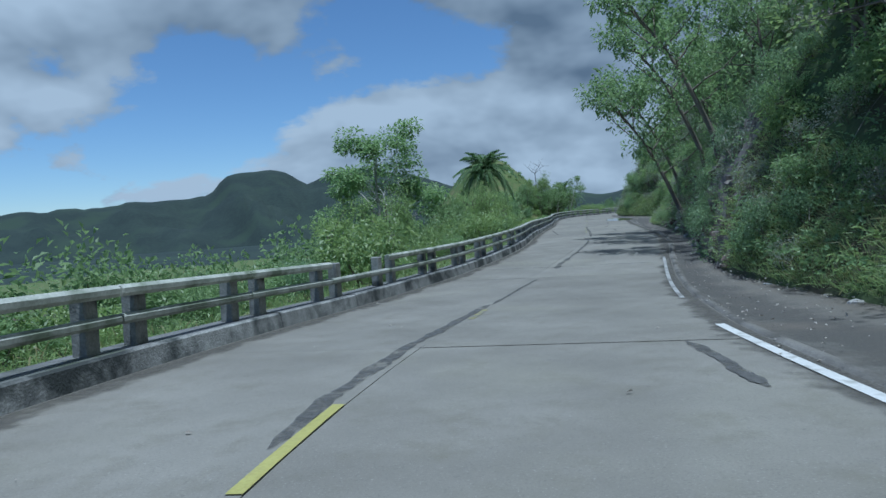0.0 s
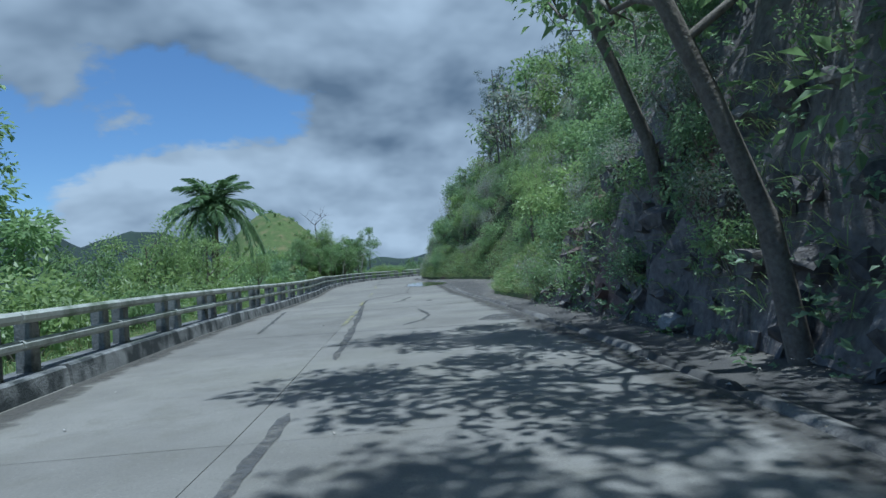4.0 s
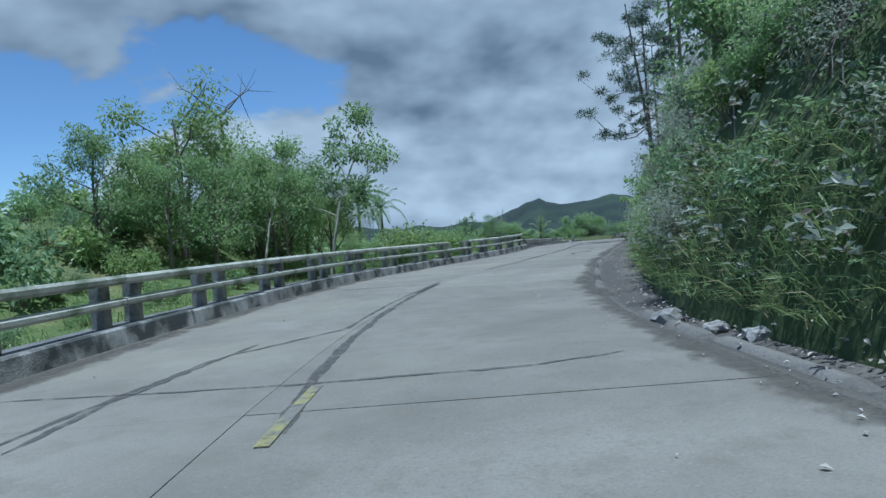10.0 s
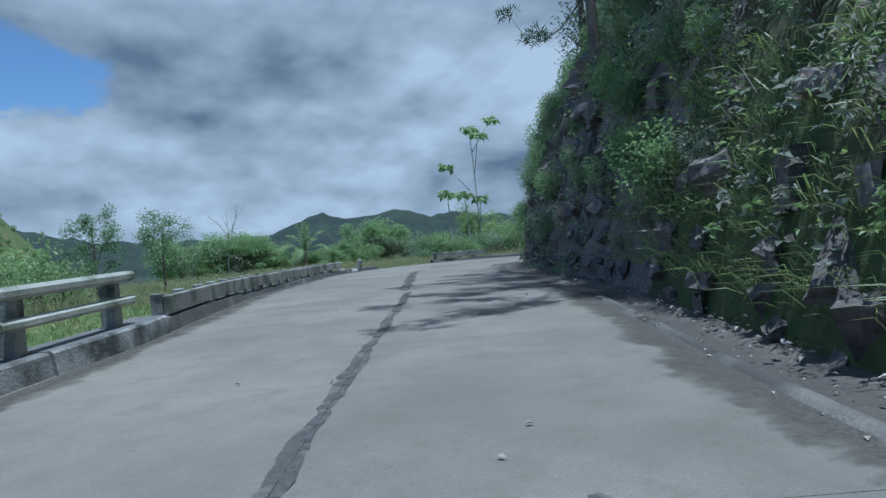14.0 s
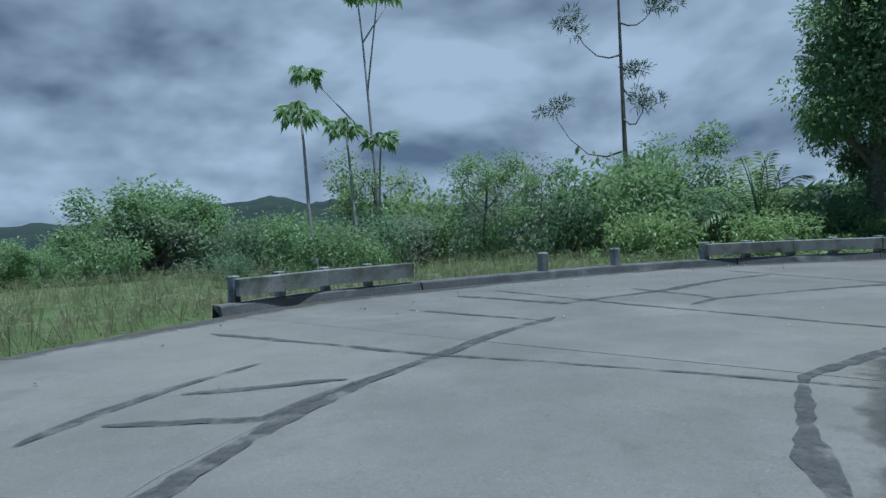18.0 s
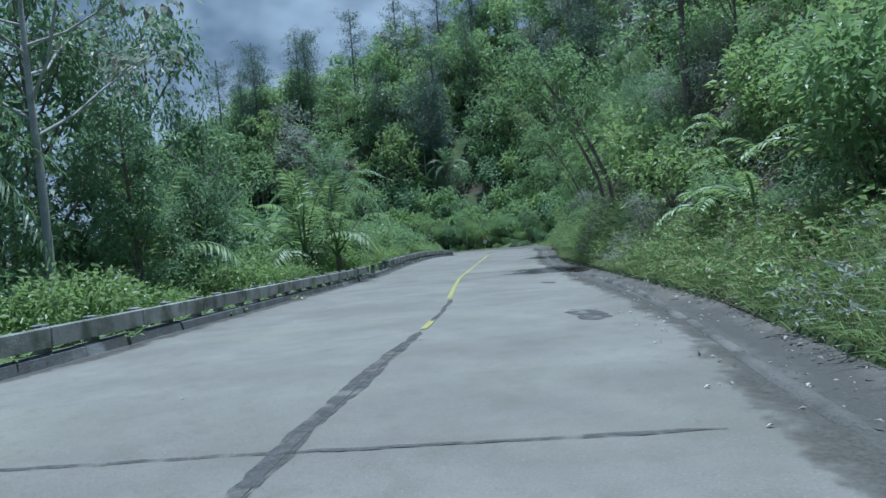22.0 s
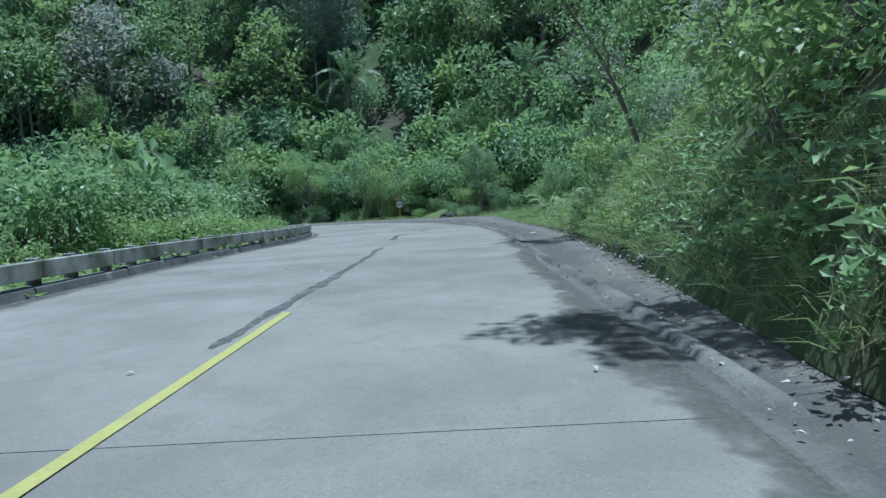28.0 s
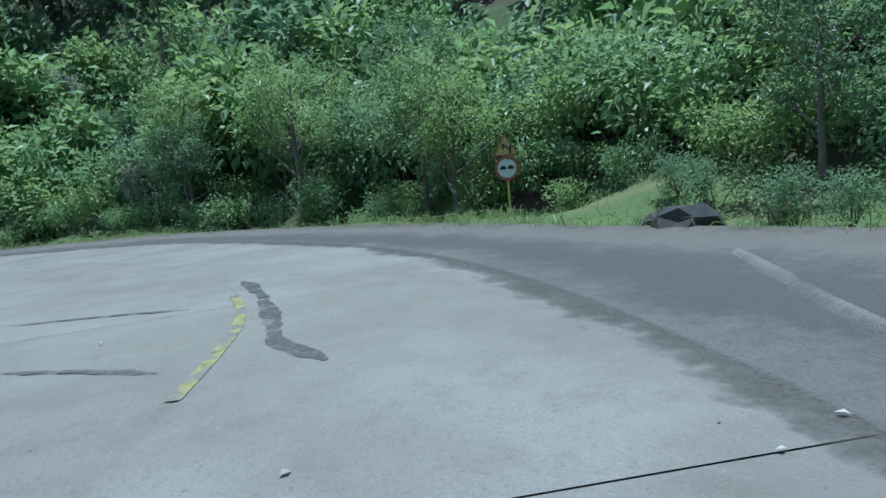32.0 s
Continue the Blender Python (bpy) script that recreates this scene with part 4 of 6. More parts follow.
def frond_mesh(rng, length=2.8, droop=0.9, pairs=26, leaflet=0.55, wide=0.045, mat=None, rise=0.55):
    """One feathered frond growing from the origin along x."""
    u = np.linspace(0, 1, 12)
    rib = np.stack([length * (u - 0.12 * u ** 3), 0 * u, length * (rise * u - droop * u ** 2.2)], 1)
    hp = Heap().put(*tube(rib, 0.028 * (1 - 0.85 * u) + 0.004, 4), 1)
    w = np.linspace(0.12, 0.99, pairs)
    at = np.stack([np.interp(w, u, rib[:, k]) for k in range(3)], 1)
    d = unit(np.gradient(at, axis=0))
    for side in (-1, 1):
        ln = leaflet * np.sin(np.pi * (0.12 + 0.8 * w)) ** 0.6 * rng.uniform(0.85, 1.1, pairs)
        way = d * 0.55 + np.array([0, side, 0]) * 0.9 + np.array([0, 0, -0.35]) + rng.normal(0, 0.08, (pairs, 3))
        hp.put(*leaves(at, way, np.array([0, 0, 1.0]) + d * 0 + np.array([0, -side * 0.3, 0]), ln, wide * np.ones(pairs), 0.1), 0)
    return hp.mesh("frond", [mat or L_PALM, L_PALM])


def palm(rng, h, fronds=17, length=2.8, r=0.16, label="tall royal palm with arching feathered fronds", bole=0.0, mat=None, rise=0.55, droop=0.9, pairs=26, leaflet=0.55, wide=0.05):
    top = tagged(new("palm_tree"), label, "palm", "palms")
    f = np.linspace(0, 1, 8)
    line = np.stack([0.03 * h * f ** 2, 0.02 * h * np.sin(f * 3), -0.5 + (h + 0.5) * f], 1)
    part("trunk", mesh_np("trunk", *tube(line, r * (1 - 0.3 * f + bole * np.sin(np.pi * f)), 9), [M_BARK], None, True), top)
    kinds = [frond_mesh(rng, length, droop * k, pairs, leaflet, wide, mat, rise) for k in (0.55, 0.9, 1.2)]
    for k in range(fronds):
        g = k / fronds
        fr = part("frond", kinds[min(2, int(g * 3))], top)
        fr.matrix_local = Matrix.Translation(line[-1]) @ pose(0, 0, 0, rng.uniform(-12, 12), -62 + 80 * g, k * 137.5)
    return top


def fern(rng, label="bright green arching fern on the bank"):
    top = tagged(new("fern"), label, "fern", "ferns on the bank")
    m = frond_mesh(rng, 1.1, 0.7, 16, 0.2, 0.05, L_LITE, 0.7)
    for k in range(7):
        part("frond", m, top).matrix_local = pose(0, 0, 0, 0, rng.uniform(-35, 0), k * 51 + rng.uniform(-15, 15))
    return top


def pine(rng, h=14.0, limbs=14, first=0.35, label="tall thin pine with sparse needle tufts", per=45, spread=3.0, bare=False, tuft=1.0):
    top = tagged(new("pine_tree"), label, "pine", "pines")
    f = np.linspace(0, 1, 8)
    line = np.stack([0.04 * h * np.sin(f * 2.2) * rng.uniform(-1, 1), 0.03 * h * f * rng.uniform(-1, 1), -0.5 + h * f], 1)
    wood, tufts = Heap().put(*tube(line, 0.16 * (1 - 0.8 * f) + 0.015, 7)), Heap()
    az = rng.uniform(0, 6)
    for k in range(limbs):
        g = first + (0.98 - first) * k / limbs
        base = np.array([np.interp(g, f, line[:, c]) for c in range(3)])
        az += 2.4
        ln = spread * (1.2 - 0.75 * g) * rng.uniform(0.55, 1.1)
        d = np.array([math.cos(az), math.sin(az), rng.uniform(-0.1, 0.35)])
        u = np.linspace(0, 1, 5)[:, None]
        limb = base + d * ln * u + np.array([0, 0, 0.3 * ln]) * u ** 3 - np.array([0, 0, 0.18 * ln]) * np.sin(np.pi * u)
        wood.put(*tube(limb, np.linspace(0.05, 0.012, 5), 4))
        for w, br in ((1.0, 0.5), (0.75, 0.45), (0.55, 0.35)):
            if bare and w < 0.9:
                continue
            c = np.array([np.interp(w, u[:, 0], limb[:, q]) for q in range(3)]) + rng.normal(0, 0.2, 3)
            for sub in range(4):
                cc = c + rng.normal(0, 0.42, 3) * [1, 1, 0.4] * tuft * br
                v, q = clump(rng, cc, tuft * br * rng.uniform(0.35, 0.75), per // 4, 0.36, 0.5, -0.35, 0.13)
                tufts.put(v, q)
    part("trunk", wood.mesh("trunk", [M_BARK], True), top)
    part("needles", tufts.mesh("needles", [L_PINE]), top)
    return top


def dead_tree(rng, h=9.0, forks=5, mat=None, r=0.12, label="bare dead tree with forked branches"):
    hp = Heap()
    f = np.linspace(0, 1, 6)
    line = np.stack([0.25 * np.sin(3 * f), 0.2 * f, -0.5 + h * 0.7 * f], 1)
    hp.put(*tube(line, r * (1 - 0.55 * f), 6))
    for k in range(forks):
        a = k * 2.4 + rng.uniform(0, 1)
        b = line[-1] if k < 3 else line[rng.integers(2, 5)]
        ln = h * rng.uniform(0.22, 0.36)
        u = np.linspace(0, 1, 5)[:, None]
        d = np.array([math.cos(a) * 0.7, math.sin(a) * 0.7, rng.uniform(0.5, 1.1)])
        limb = b + d * ln * u + rng.normal(0, 0.06 * ln, (5, 3)) * u
        hp.put(*tube(limb, np.linspace(r * 0.42, 0.01, 5), 5))
        for q in range(3):
            t = limb[rng.integers(1, 4)]
            hp.put(*tube(t + unit(d + rng.normal(0, 0.8, 3)) * ln * 0.5 * np.linspace(0, 1, 4)[:, None], np.linspace(r * 0.2, 0.006, 4), 4))
    return tagged(new("dead_tree", hp.mesh("dead_tree", [mat or M_DEAD], True)), label, "dead tree", "dead trees")


def cecropia(rng, h=6.0, heads=1, label="slender cecropia with umbrella heads of large leaves"):
    top = tagged(new("cecropia"), label, "tree", "cecropias")
    f = np.linspace(0, 1, 7)
    bend = rng.uniform(-0.7, 0.7)
    line = np.stack([bend * f ** 2, 0.15 * np.sin(4 * f), -0.4 + h * f], 1)
    wood, lv = Heap().put(*tube(line, 0.075 * (1 - 0.6 * f), 6)), Heap()
    ends = [line[-1]]
    for k in range(heads - 1):
        b = line[3 + k % 3]
        d = np.array([math.cos(k * 2.2) * 0.8, math.sin(k * 2.2) * 0.8, 0.9])
        br = b + d * h * 0.28 * np.linspace(0, 1, 4)[:, None]
        wood.put(*tube(br, np.linspace(0.04, 0.02, 4), 5))
        ends.append(br[-1])
    for e in ends:
        for ring, up in ((9, 0.15), (7, 0.6)):
            a = rng.uniform(0, 6.28) + np.arange(ring) * 6.28 / ring
            out = np.stack([np.cos(a), np.sin(a), np.full(ring, up)], 1)
            stalk = e + unit(out) * rng.uniform(0.2, 0.55, ring)[:, None] + rng.normal(0, 0.1, (ring, 3))
            for q in (-1.1, -0.55, 0.0, 0.55, 1.1):
                turn = np.stack([np.cos(a + q), np.sin(a + q), up - rng.uniform(0.6, 1.7, ring)], 1)
                lv.put(*leaves(stalk, turn, np.array([0, 0, 1.0]) + rng.normal(0, 0.25, (ring, 3)), rng.uniform(0.35, 0.65, ring), 0.19, 0.15))
    part("trunk", wood.mesh("trunk", [M_PALE], True), top)
    part("crown", lv.mesh("crown", [L_MID]), top)
    return top


# ---- plants: places ----
def stand(s, n, dz=0.0):
    """The ground at s along and n across."""
    p = place(s, n)
    return float(p[0]), float(p[1]), float(ground(p[0], p[1])) + dz


used_kinds = set()


def plant(ob, s, n, size=1.0, turn=None, wide=1.0, dz=-0.05, lean=0.0):
    """Sets a kind at its place, or a copy of it if it has one already."""
    x, y, z = stand(s, n, dz)
    m = pose(x, y, z, lean, 0, prng.uniform(0, 360) if turn is None else turn) @ Matrix.Diagonal((size * wide, size * wide, size, 1))
    if ob.name in used_kinds:
        return copy_thing(ob, m)
    used_kinds.add(ob.name)
    ob.matrix_basis = m
    return ob


prng = np.random.default_rng(11)
S_MID = [shrub(np.random.default_rng(20 + k), L_MID, 880, 0.125, "dense mid-green roadside shrub") for k in range(2)]
S_LITE = [shrub(np.random.default_rng(30 + k), L_LITE, 720, 0.14, "bright yellow-green broad-leaved shrub", 0.6) for k in range(2)]
S_DARK = [shrub(np.random.default_rng(40 + k), L_DARK, 900, 0.12, "dark green shrub in the undergrowth") for k in range(2)]
S_GREY = [shrub(np.random.default_rng(50 + k), L_GREY, 700, 0.11, "dusty grey-green shrub with dry twigs", 0.35, 1.0, 12) for k in range(2)]
T_MID = [tree(np.random.default_rng(60 + k), 8.5, 3.6, 11, 0.26, 0.25, 88, 0.95) for k in range(3)]
T_DARK = [tree(np.random.default_rng(70 + k), 10.0, 3.6, 12, 0.26, 0.27, 85, 1.0, (M_BARK, L_DARK), label="dark green forest tree with a full crown") for k in range(2)]
T_LITE = tree(np.random.default_rng(80), 6.5, 3.0, 10, 0.22, 0.2, 100, 0.85, (M_BARK, L_LITE), label="young tree with bright yellow-green leaves")
T_GREY = tree(np.random.default_rng(81), 7.0, 3.2, 10, 0.25, 0.22, 50, 0.9, (M_VINE, L_GREY), label="dusty grey-green tree with many pale twigs")
PINES = [pine(np.random.default_rng(90 + k), 15.0, 17, 0.3, per=85, spread=3.8) for k in range(2)]
ROADPINE = pine(np.random.default_rng(97), 14.0, 13, 0.3, "tall pine with long limbs and dense needle tufts", 190, 5.4, tuft=1.3)
BUSH = [shrub(np.random.default_rng(150 + k), m, 950, 0.11, "tall dense shrub on the slope below the road", 0.55, 1.0, 9) for k, m in enumerate((L_MID, L_LITE))]
F_MID, F_LITE, F_DARK = (shrub(np.random.default_rng(140 + k), m, 290, sz, "shrub") for k, (m, sz) in enumerate(((L_MID, 0.25), (L_LITE, 0.3), (L_DARK, 0.24))))
FERN = fern(np.random.default_rng(95))
T_FAR = [tree(np.random.default_rng(120 + k), 9.0, 3.4, 9, 0.3, 0.66, 12, 1.15, (M_BARK, m), 0.16) for k, m in enumerate((L_MID, L_LITE, L_MID, L_GREY, L_LITE))]
P_FAR = [pine(np.random.default_rng(130 + k), 15.0, 20, 0.3, per=96, tuft=2.6) for k in range(2)]


thick = {}


def arrays_of(ob):
    """The corners, quads and material names of a thing and its parts."""
    out = []
    for o in (ob, *ob.children):
        me = o.data
        if me is None:
            continue
        v = np.empty(len(me.vertices) * 3, np.float32)
        me.vertices.foreach_get("co", v)
        q = np.empty(len(me.loops), np.int32)
        me.loops.foreach_get("vertex_index", q)
        mi = np.empty(len(me.polygons), np.int32)
        me.polygons.foreach_get("material_index", mi)
        out.append((v.reshape(-1, 3), q.reshape(-1, 4), mi, list(me.materials)))
    return out


known = {}


def fill(zone, ob, s, n, size=1.0, wide=1.0, dz=-0.05):
    """The same plant, joined into the thicket of its zone."""
    x, y, z = stand(s, n, dz)
    fill_at(zone, ob, x, y, size, wide, z)


def fill_at(zone, ob, x, y, size=1.0, wide=1.0, z=None):
    """The same at a place of the plan."""
    if ob.name not in known:
        known[ob.name] = arrays_of(ob)
    if z is None:
        z = float(ground(x, y)) - 0.1
    a = prng.uniform(0, 6.28)
    turn = np.array([[math.cos(a), -math.sin(a), 0], [math.sin(a), math.cos(a), 0], [0, 0, 1]])
    heap, mats = thick.setdefault(zone, (Heap(), []))
    for v, q, mi, own in known[ob.name]:
        for k, m in enumerate(own):
            if m not in mats:
                mats.append(m)
        ids = np.array([mats.index(m) for m in own])[mi]
        w = (v * [size * wide, size * wide, size]) @ turn.T + [x, y, z]
        heap.v.append(w), heap.f.append(q + heap.n), heap.m.append(ids)
        heap.n += len(w)


def pick(*kinds):
    return kinds[int(prng.integers(len(kinds)))]


# the right bank: shrubs from the foot up, trees above and behind
for s in np.arange(-8, 268, 1.15):
    s += prng.uniform(-0.5, 0.5)
    rocky = 144 < s < 160
    end = s > 250
    for lo, hi, chance in ((0.9, 2.2, 0.15 if 50 < s < 92 else 0.45), (2.2, 4.5, 0.5 if 50 < s < 80 else 0.9), (4.5, 8.0, 0.9)):
        if prng.random() > chance * (0.55 if rocky and hi < 4 else 1) * (0.35 if end and hi < 3 else 1):
            continue
        o = prng.uniform(lo, hi) + (2.2 if end else 0)
        big = prng.uniform(0.55, 0.95) if hi < 3 else prng.uniform(0.9, 1.7)
        if s < 22:
            kind = pick(*S_MID, S_LITE[0], S_GREY[0])
        elif rocky or s < 50:
            kind = pick(*S_DARK, S_MID[0], S_GREY[1])
        elif s < 90:
            kind = pick(*S_MID, S_DARK[0], S_GREY[0], S_MID[1])
        elif s < 145:
            kind = pick(*S_GREY, S_MID[0], S_LITE[1], S_DARK[0])
        elif s < 250:
            kind = pick(*S_MID, S_GREY[0], S_DARK[1], S_LITE[0])
        else:
            kind = pick(*S_LITE, S_MID[0])
        if hi < 3 or (hi < 5 and prng.random() < 0.3):
            plant(kind, s, -float(VERGE(s)) - o, big)
        else:
            fill("bank_thicket %d" % (s // 55), kind, s, -float(VERGE(s)) - o, big)
for s in np.arange(-4, 268, 3.6):
    s += prng.uniform(-1.2, 1.2)
    if 126 < s < 162 or (s < 176 and s > 160 and prng.random() < 0.5):
        continue
    o = prng.uniform(3.0, 6.0) if not 140 < s < 180 else prng.uniform(5.0, 8.0)
    kind = pick(T_MID[0], T_MID[1], T_DARK[0], T_GREY) if s < 145 else pick(T_MID[2], T_DARK[0], T_DARK[1], T_MID[0])
    plant(kind, s, -float(VERGE(s)) - o, prng.uniform(0.45, 0.75))
    if prng.random() < 0.7:
        fill("bank_thicket 9", pick(*T_FAR), s + 1.5, -float(VERGE(s)) - prng.uniform(8, 16), prng.uniform(0.6, 1.0))
# light trees leaning out over the road near the start, and the pines
for s, o, k, size in ((14, 2.6, T_LITE, 0.95), (19, 3.0, T_MID[0], 0.95), (9, 3.4, T_LITE, 1.0), (25, 2.0, T_MID[1], 0.8), (31, 2.4, T_MID[2], 0.9), (4, 4.0, T_MID[1], 1.0), (36, 1.7, T_MID[0], 0.8), (42, 1.8, T_MID[1], 0.75), (47, 2.2, T_GREY, 0.8)):
    plant(k, s, -float(VERGE(s)) - o, size, lean=0)
plant(ROADPINE, 149.6, -5.7, 0.92, 60)
plant(ROADPINE, 144.6, -6.0, 0.95, heading(144.6) + 180, lean=6)
plant(ROADPINE, 154.0, -6.4, 0.8, 130)
plant(PINES[0], 146.5, -7.6, 0.95)
plant(PINES[1], 143.5, -8.0, 0.9)
for s, n, size in ((66, -12.5, 0.95), (211.5, -8.5, 0.85), (98, -13, 0.8), (104, -14, 0.75)):
    plant(pick(*PINES), s, n, size)
OVER = tree(np.random.default_rng(108), 8.5, 3.0, 12, 0.4, 0.24, 60, 0.7, (M_BARK, L_MID), 0.13, label="tree leaning out from the bank over the road", lean=(3.4, 0.3))
for s, n, size in ((28.5, -6.0, 0.9), (34, -5.9, 1.0), (40.5, -7.2, 0.9), (235, -6.0, 0.75), (247, -7.2, 0.75), (224, -5.6, 0.65), (214.4, -5.7, 0.75), (212.4, -5.8, 0.8), (186.0, -6.2, 0.7), (38.0, -5.2, 1.1), (42.0, -5.6, 1.0)):
    plant(OVER, s, n, size, heading(s) + 90)
for k in range(110):
    s, o = prng.uniform(14, 51), 0.08 + 2.9 * prng.random() ** 1.6
    fill("cliff_thicket", pick(*S_DARK, S_GREY[0], S_MID[0], S_MID[1]), s, -float(VERGE(s)) - o, prng.uniform(0.4, 0.85))
for k in range(230):
    s, o = prng.uniform(140.5, 161) if k < 100 else prng.uniform(155.5, 166), prng.uniform(0.1 if k < 100 else 0.4, 3.2)
    fill("cliff_thicket", pick(*S_DARK, S_GREY[1], S_MID[0], S_DARK[0]), s, -float(VERGE(s)) - o, prng.uniform(0.35, 0.75) * (1.1 if s > 158 else 1))
for k in range(170):
    s, o = prng.uniform(92, 146), 0.3 + 4.2 * prng.random() ** 1.2
    fill("bank_thicket 8", pick(*S_GREY, *S_MID, S_LITE[0], S_DARK[0]), s, -float(VERGE(s)) - o, prng.uniform(0.4, 0.85))
for k in range(75):
    s, n = prng.uniform(147, 180), prng.uniform(15, 42)
    x, y, z = stand(s, n)
    fill("shelf_thicket", pick(*S_LITE, *S_MID, S_GREY[0]), s, n, min(max((float(place(s, 0)[2]) + prng.uniform(-0.5, 1.1) - z) / 1.9, 0.5), 2.6))
for k in range(120):
    s, o = prng.uniform(50, 98), 1.7 + 8 * prng.random() ** 1.2
    fill("bank_thicket 7", pick(*S_MID, S_LITE[0], S_DARK[0], S_GREY[1]) if k % 4 else pick(T_LITE, T_GREY), s, -float(VERGE(s)) - o, prng.uniform(0.7, 1.3) if k % 4 else prng.uniform(0.3, 0.45))
SNAG = dead_tree(np.random.default_rng(5), 7.0)
for s, n, size in ((86, -11.0, 1.0), (91, -12.5, 1.1), (96, -12.0, 0.8)):
    plant(SNAG, s, n, size)
for s in (196, 198, 199.5, 201, 202, 203.5, 204.6, 206, 208, 210, 213, 216, 219, 252, 254.5, 257, 259, 261, 263, 265):
    plant(FERN, s, -float(VERGE(s)) - prng.uniform(1.6, 3.6), prng.uniform(1.0, 1.6))

# the left side: a belt of growth below and above the barrier
for s in np.arange(-6, 144, 1.1):
    s += prng.uniform(-0.5, 0.5)
    k = float(KERB(s))
    for lo, hi, chance in ((2.6, 5.0, 0.7), (5.0, 9.0, 1.0), (9.0, 15.0, 1.0)):
        if prng.random() > chance:
            continue
        o = prng.uniform(lo, hi)
        x, y, z = stand(s, k + o)
        rise = float(np.interp(s, [0, 12, 25, 42, 50, 60, 72, 84, 105, 115, 144], [0.6, 0.6, 0.5, -0.3, 0.9, 1.4, 1.1, -0.7, -0.7, 0.6, 0.7])) + prng.uniform(-1.3, 1.3)
        need = min(max((float(place(s, 0)[2]) + rise - z) / 1.45, 0.5), 2.8)
        kind = pick(*S_MID, *S_LITE, S_MID[0], S_DARK[0])
        if hi < 6:
            plant(kind, s, k + o, min(need, 1.15))
        else:
            fill("slope_thicket %d" % (s // 50), (kind if need < 1.3 else pick(BUSH[0], BUSH[0], BUSH[1])) if s < 84 else (kind if hi < 12 else pick(F_MID, F_LITE, F_DARK, F_MID)), s, k + o, need)
BIG = tree(np.random.default_rng(101), 13.5, 4.6, 18, 0.16, 0.32, 165, 1.05, (M_PALE, L_MID), 0.2, label="tall broadleaf tree with upright limbs beyond the barrier")
plant(BIG, 59.6, 18.4, 1.0, 20, 1.25)
plant(T_MID[0], 62.5, 13.0, 1.0)
plant(T_MID[1], 55.5, 16.0, 0.95)
ROYAL = palm(np.random.default_rng(7), 8.8, 34, 4.1, 0.3, bole=0.25, leaflet=1.2, wide=0.14, droop=1.15, pairs=44)
plant(ROYAL, 87.0, 12.6, 1.0, 40)
WHITE = dead_tree(np.random.default_rng(6), 8.0, 7, M_PALE, 0.09, "bleached dead tree with pale tangled branches")
plant(WHITE, 47.0, 14.0, 1.0)
plant(WHITE, 50.0, 15.0, 0.8)
TALLDEAD = dead_tree(np.random.default_rng(8), 16.5, 4, M_DEAD, 0.2, "tall dark dead tree forked at the top")
plant(TALLDEAD, 126.8, 15.6, 0.68, 30)
LEANER = tree(np.random.default_rng(102), 9.5, 3.4, 11, 0.4, 0.27, 60, 0.7, (M_PALE, L_MID), 0.1, label="leaning sparse tree with long pale branches", lean=(1.5, -2.2))
plant(LEANER, 121.2, 7.2, 0.72, heading(121.2))
plant(LEANER, 118.5, 8.6, 0.75, heading(118.5) + 20)
for s, n, kk, size in ((115, 12.5, T_MID[0], 0.78), (116, 10.5, T_MID[1], 0.8), (119.5, 12.5, T_MID[2], 0.72), (123, 11.5, T_LITE, 0.9), (125.5, 10.5, T_MID[0], 0.8), (128.5, 9.5, T_MID[1], 0.48), (121, 16, T_MID[2], 0.55), (118, 11.5, T_LITE, 0.95), (122, 9.5, T_MID[1], 0.9), (123.5, 8.2, T_LITE, 0.6), (120, 8.8, T_MID[2], 0.8), (124.0, 10.5, T_MID[0], 0.95), (131, 9.5, T_MID[1], 0.4), (117, 9.5, T_MID[0], 0.8), (125, 13, T_MID[1], 0.6), (127.5, 11, T_MID[2], 0.6), (134, 8.5, T_LITE, 0.36), (100, 12, T_LITE, 0.75), (96, 13, T_MID[1], 0.75), (81, 14, T_LITE, 0.9), (77, 11, T_LITE, 0.85), (72, 13, T_MID[0], 0.9), (66, 11, T_LITE, 0.85), (40, 12, T_LITE, 0.8), (33, 13, T_LITE, 0.75), (138, 9, T_MID[2], 0.4)):
    plant(kk, s, n, size)
plant(palm(np.random.default_rng(9), 7.6, 22, 3.1, 0.17, "palm with drooping fronds under the grassy hill", leaflet=0.9, wide=0.11, droop=1.1, pairs=34), 154.0, 21.9, 1.0)
plant(T_DARK[0], 155.9, 11.7, 0.66, 0)
plant(T_DARK[1], 157.3, 9.8, 0.66, 0)
plant(palm(np.random.default_rng(19), 7.0, 15, 2.9, 0.15, "palm with drooping fronds on the slope below the road"), 143.0, 14.0, 0.82)
for s, n, size in ((146, 8, 1.5), (149, 9.5, 1.7), (152, 10, 1.4), (145, 12, 2.2), (150, 14, 2.2), (155, 14, 2.0)):
    plant(pick(*S_MID, S_DARK[0]), s, n, size * 0.8)

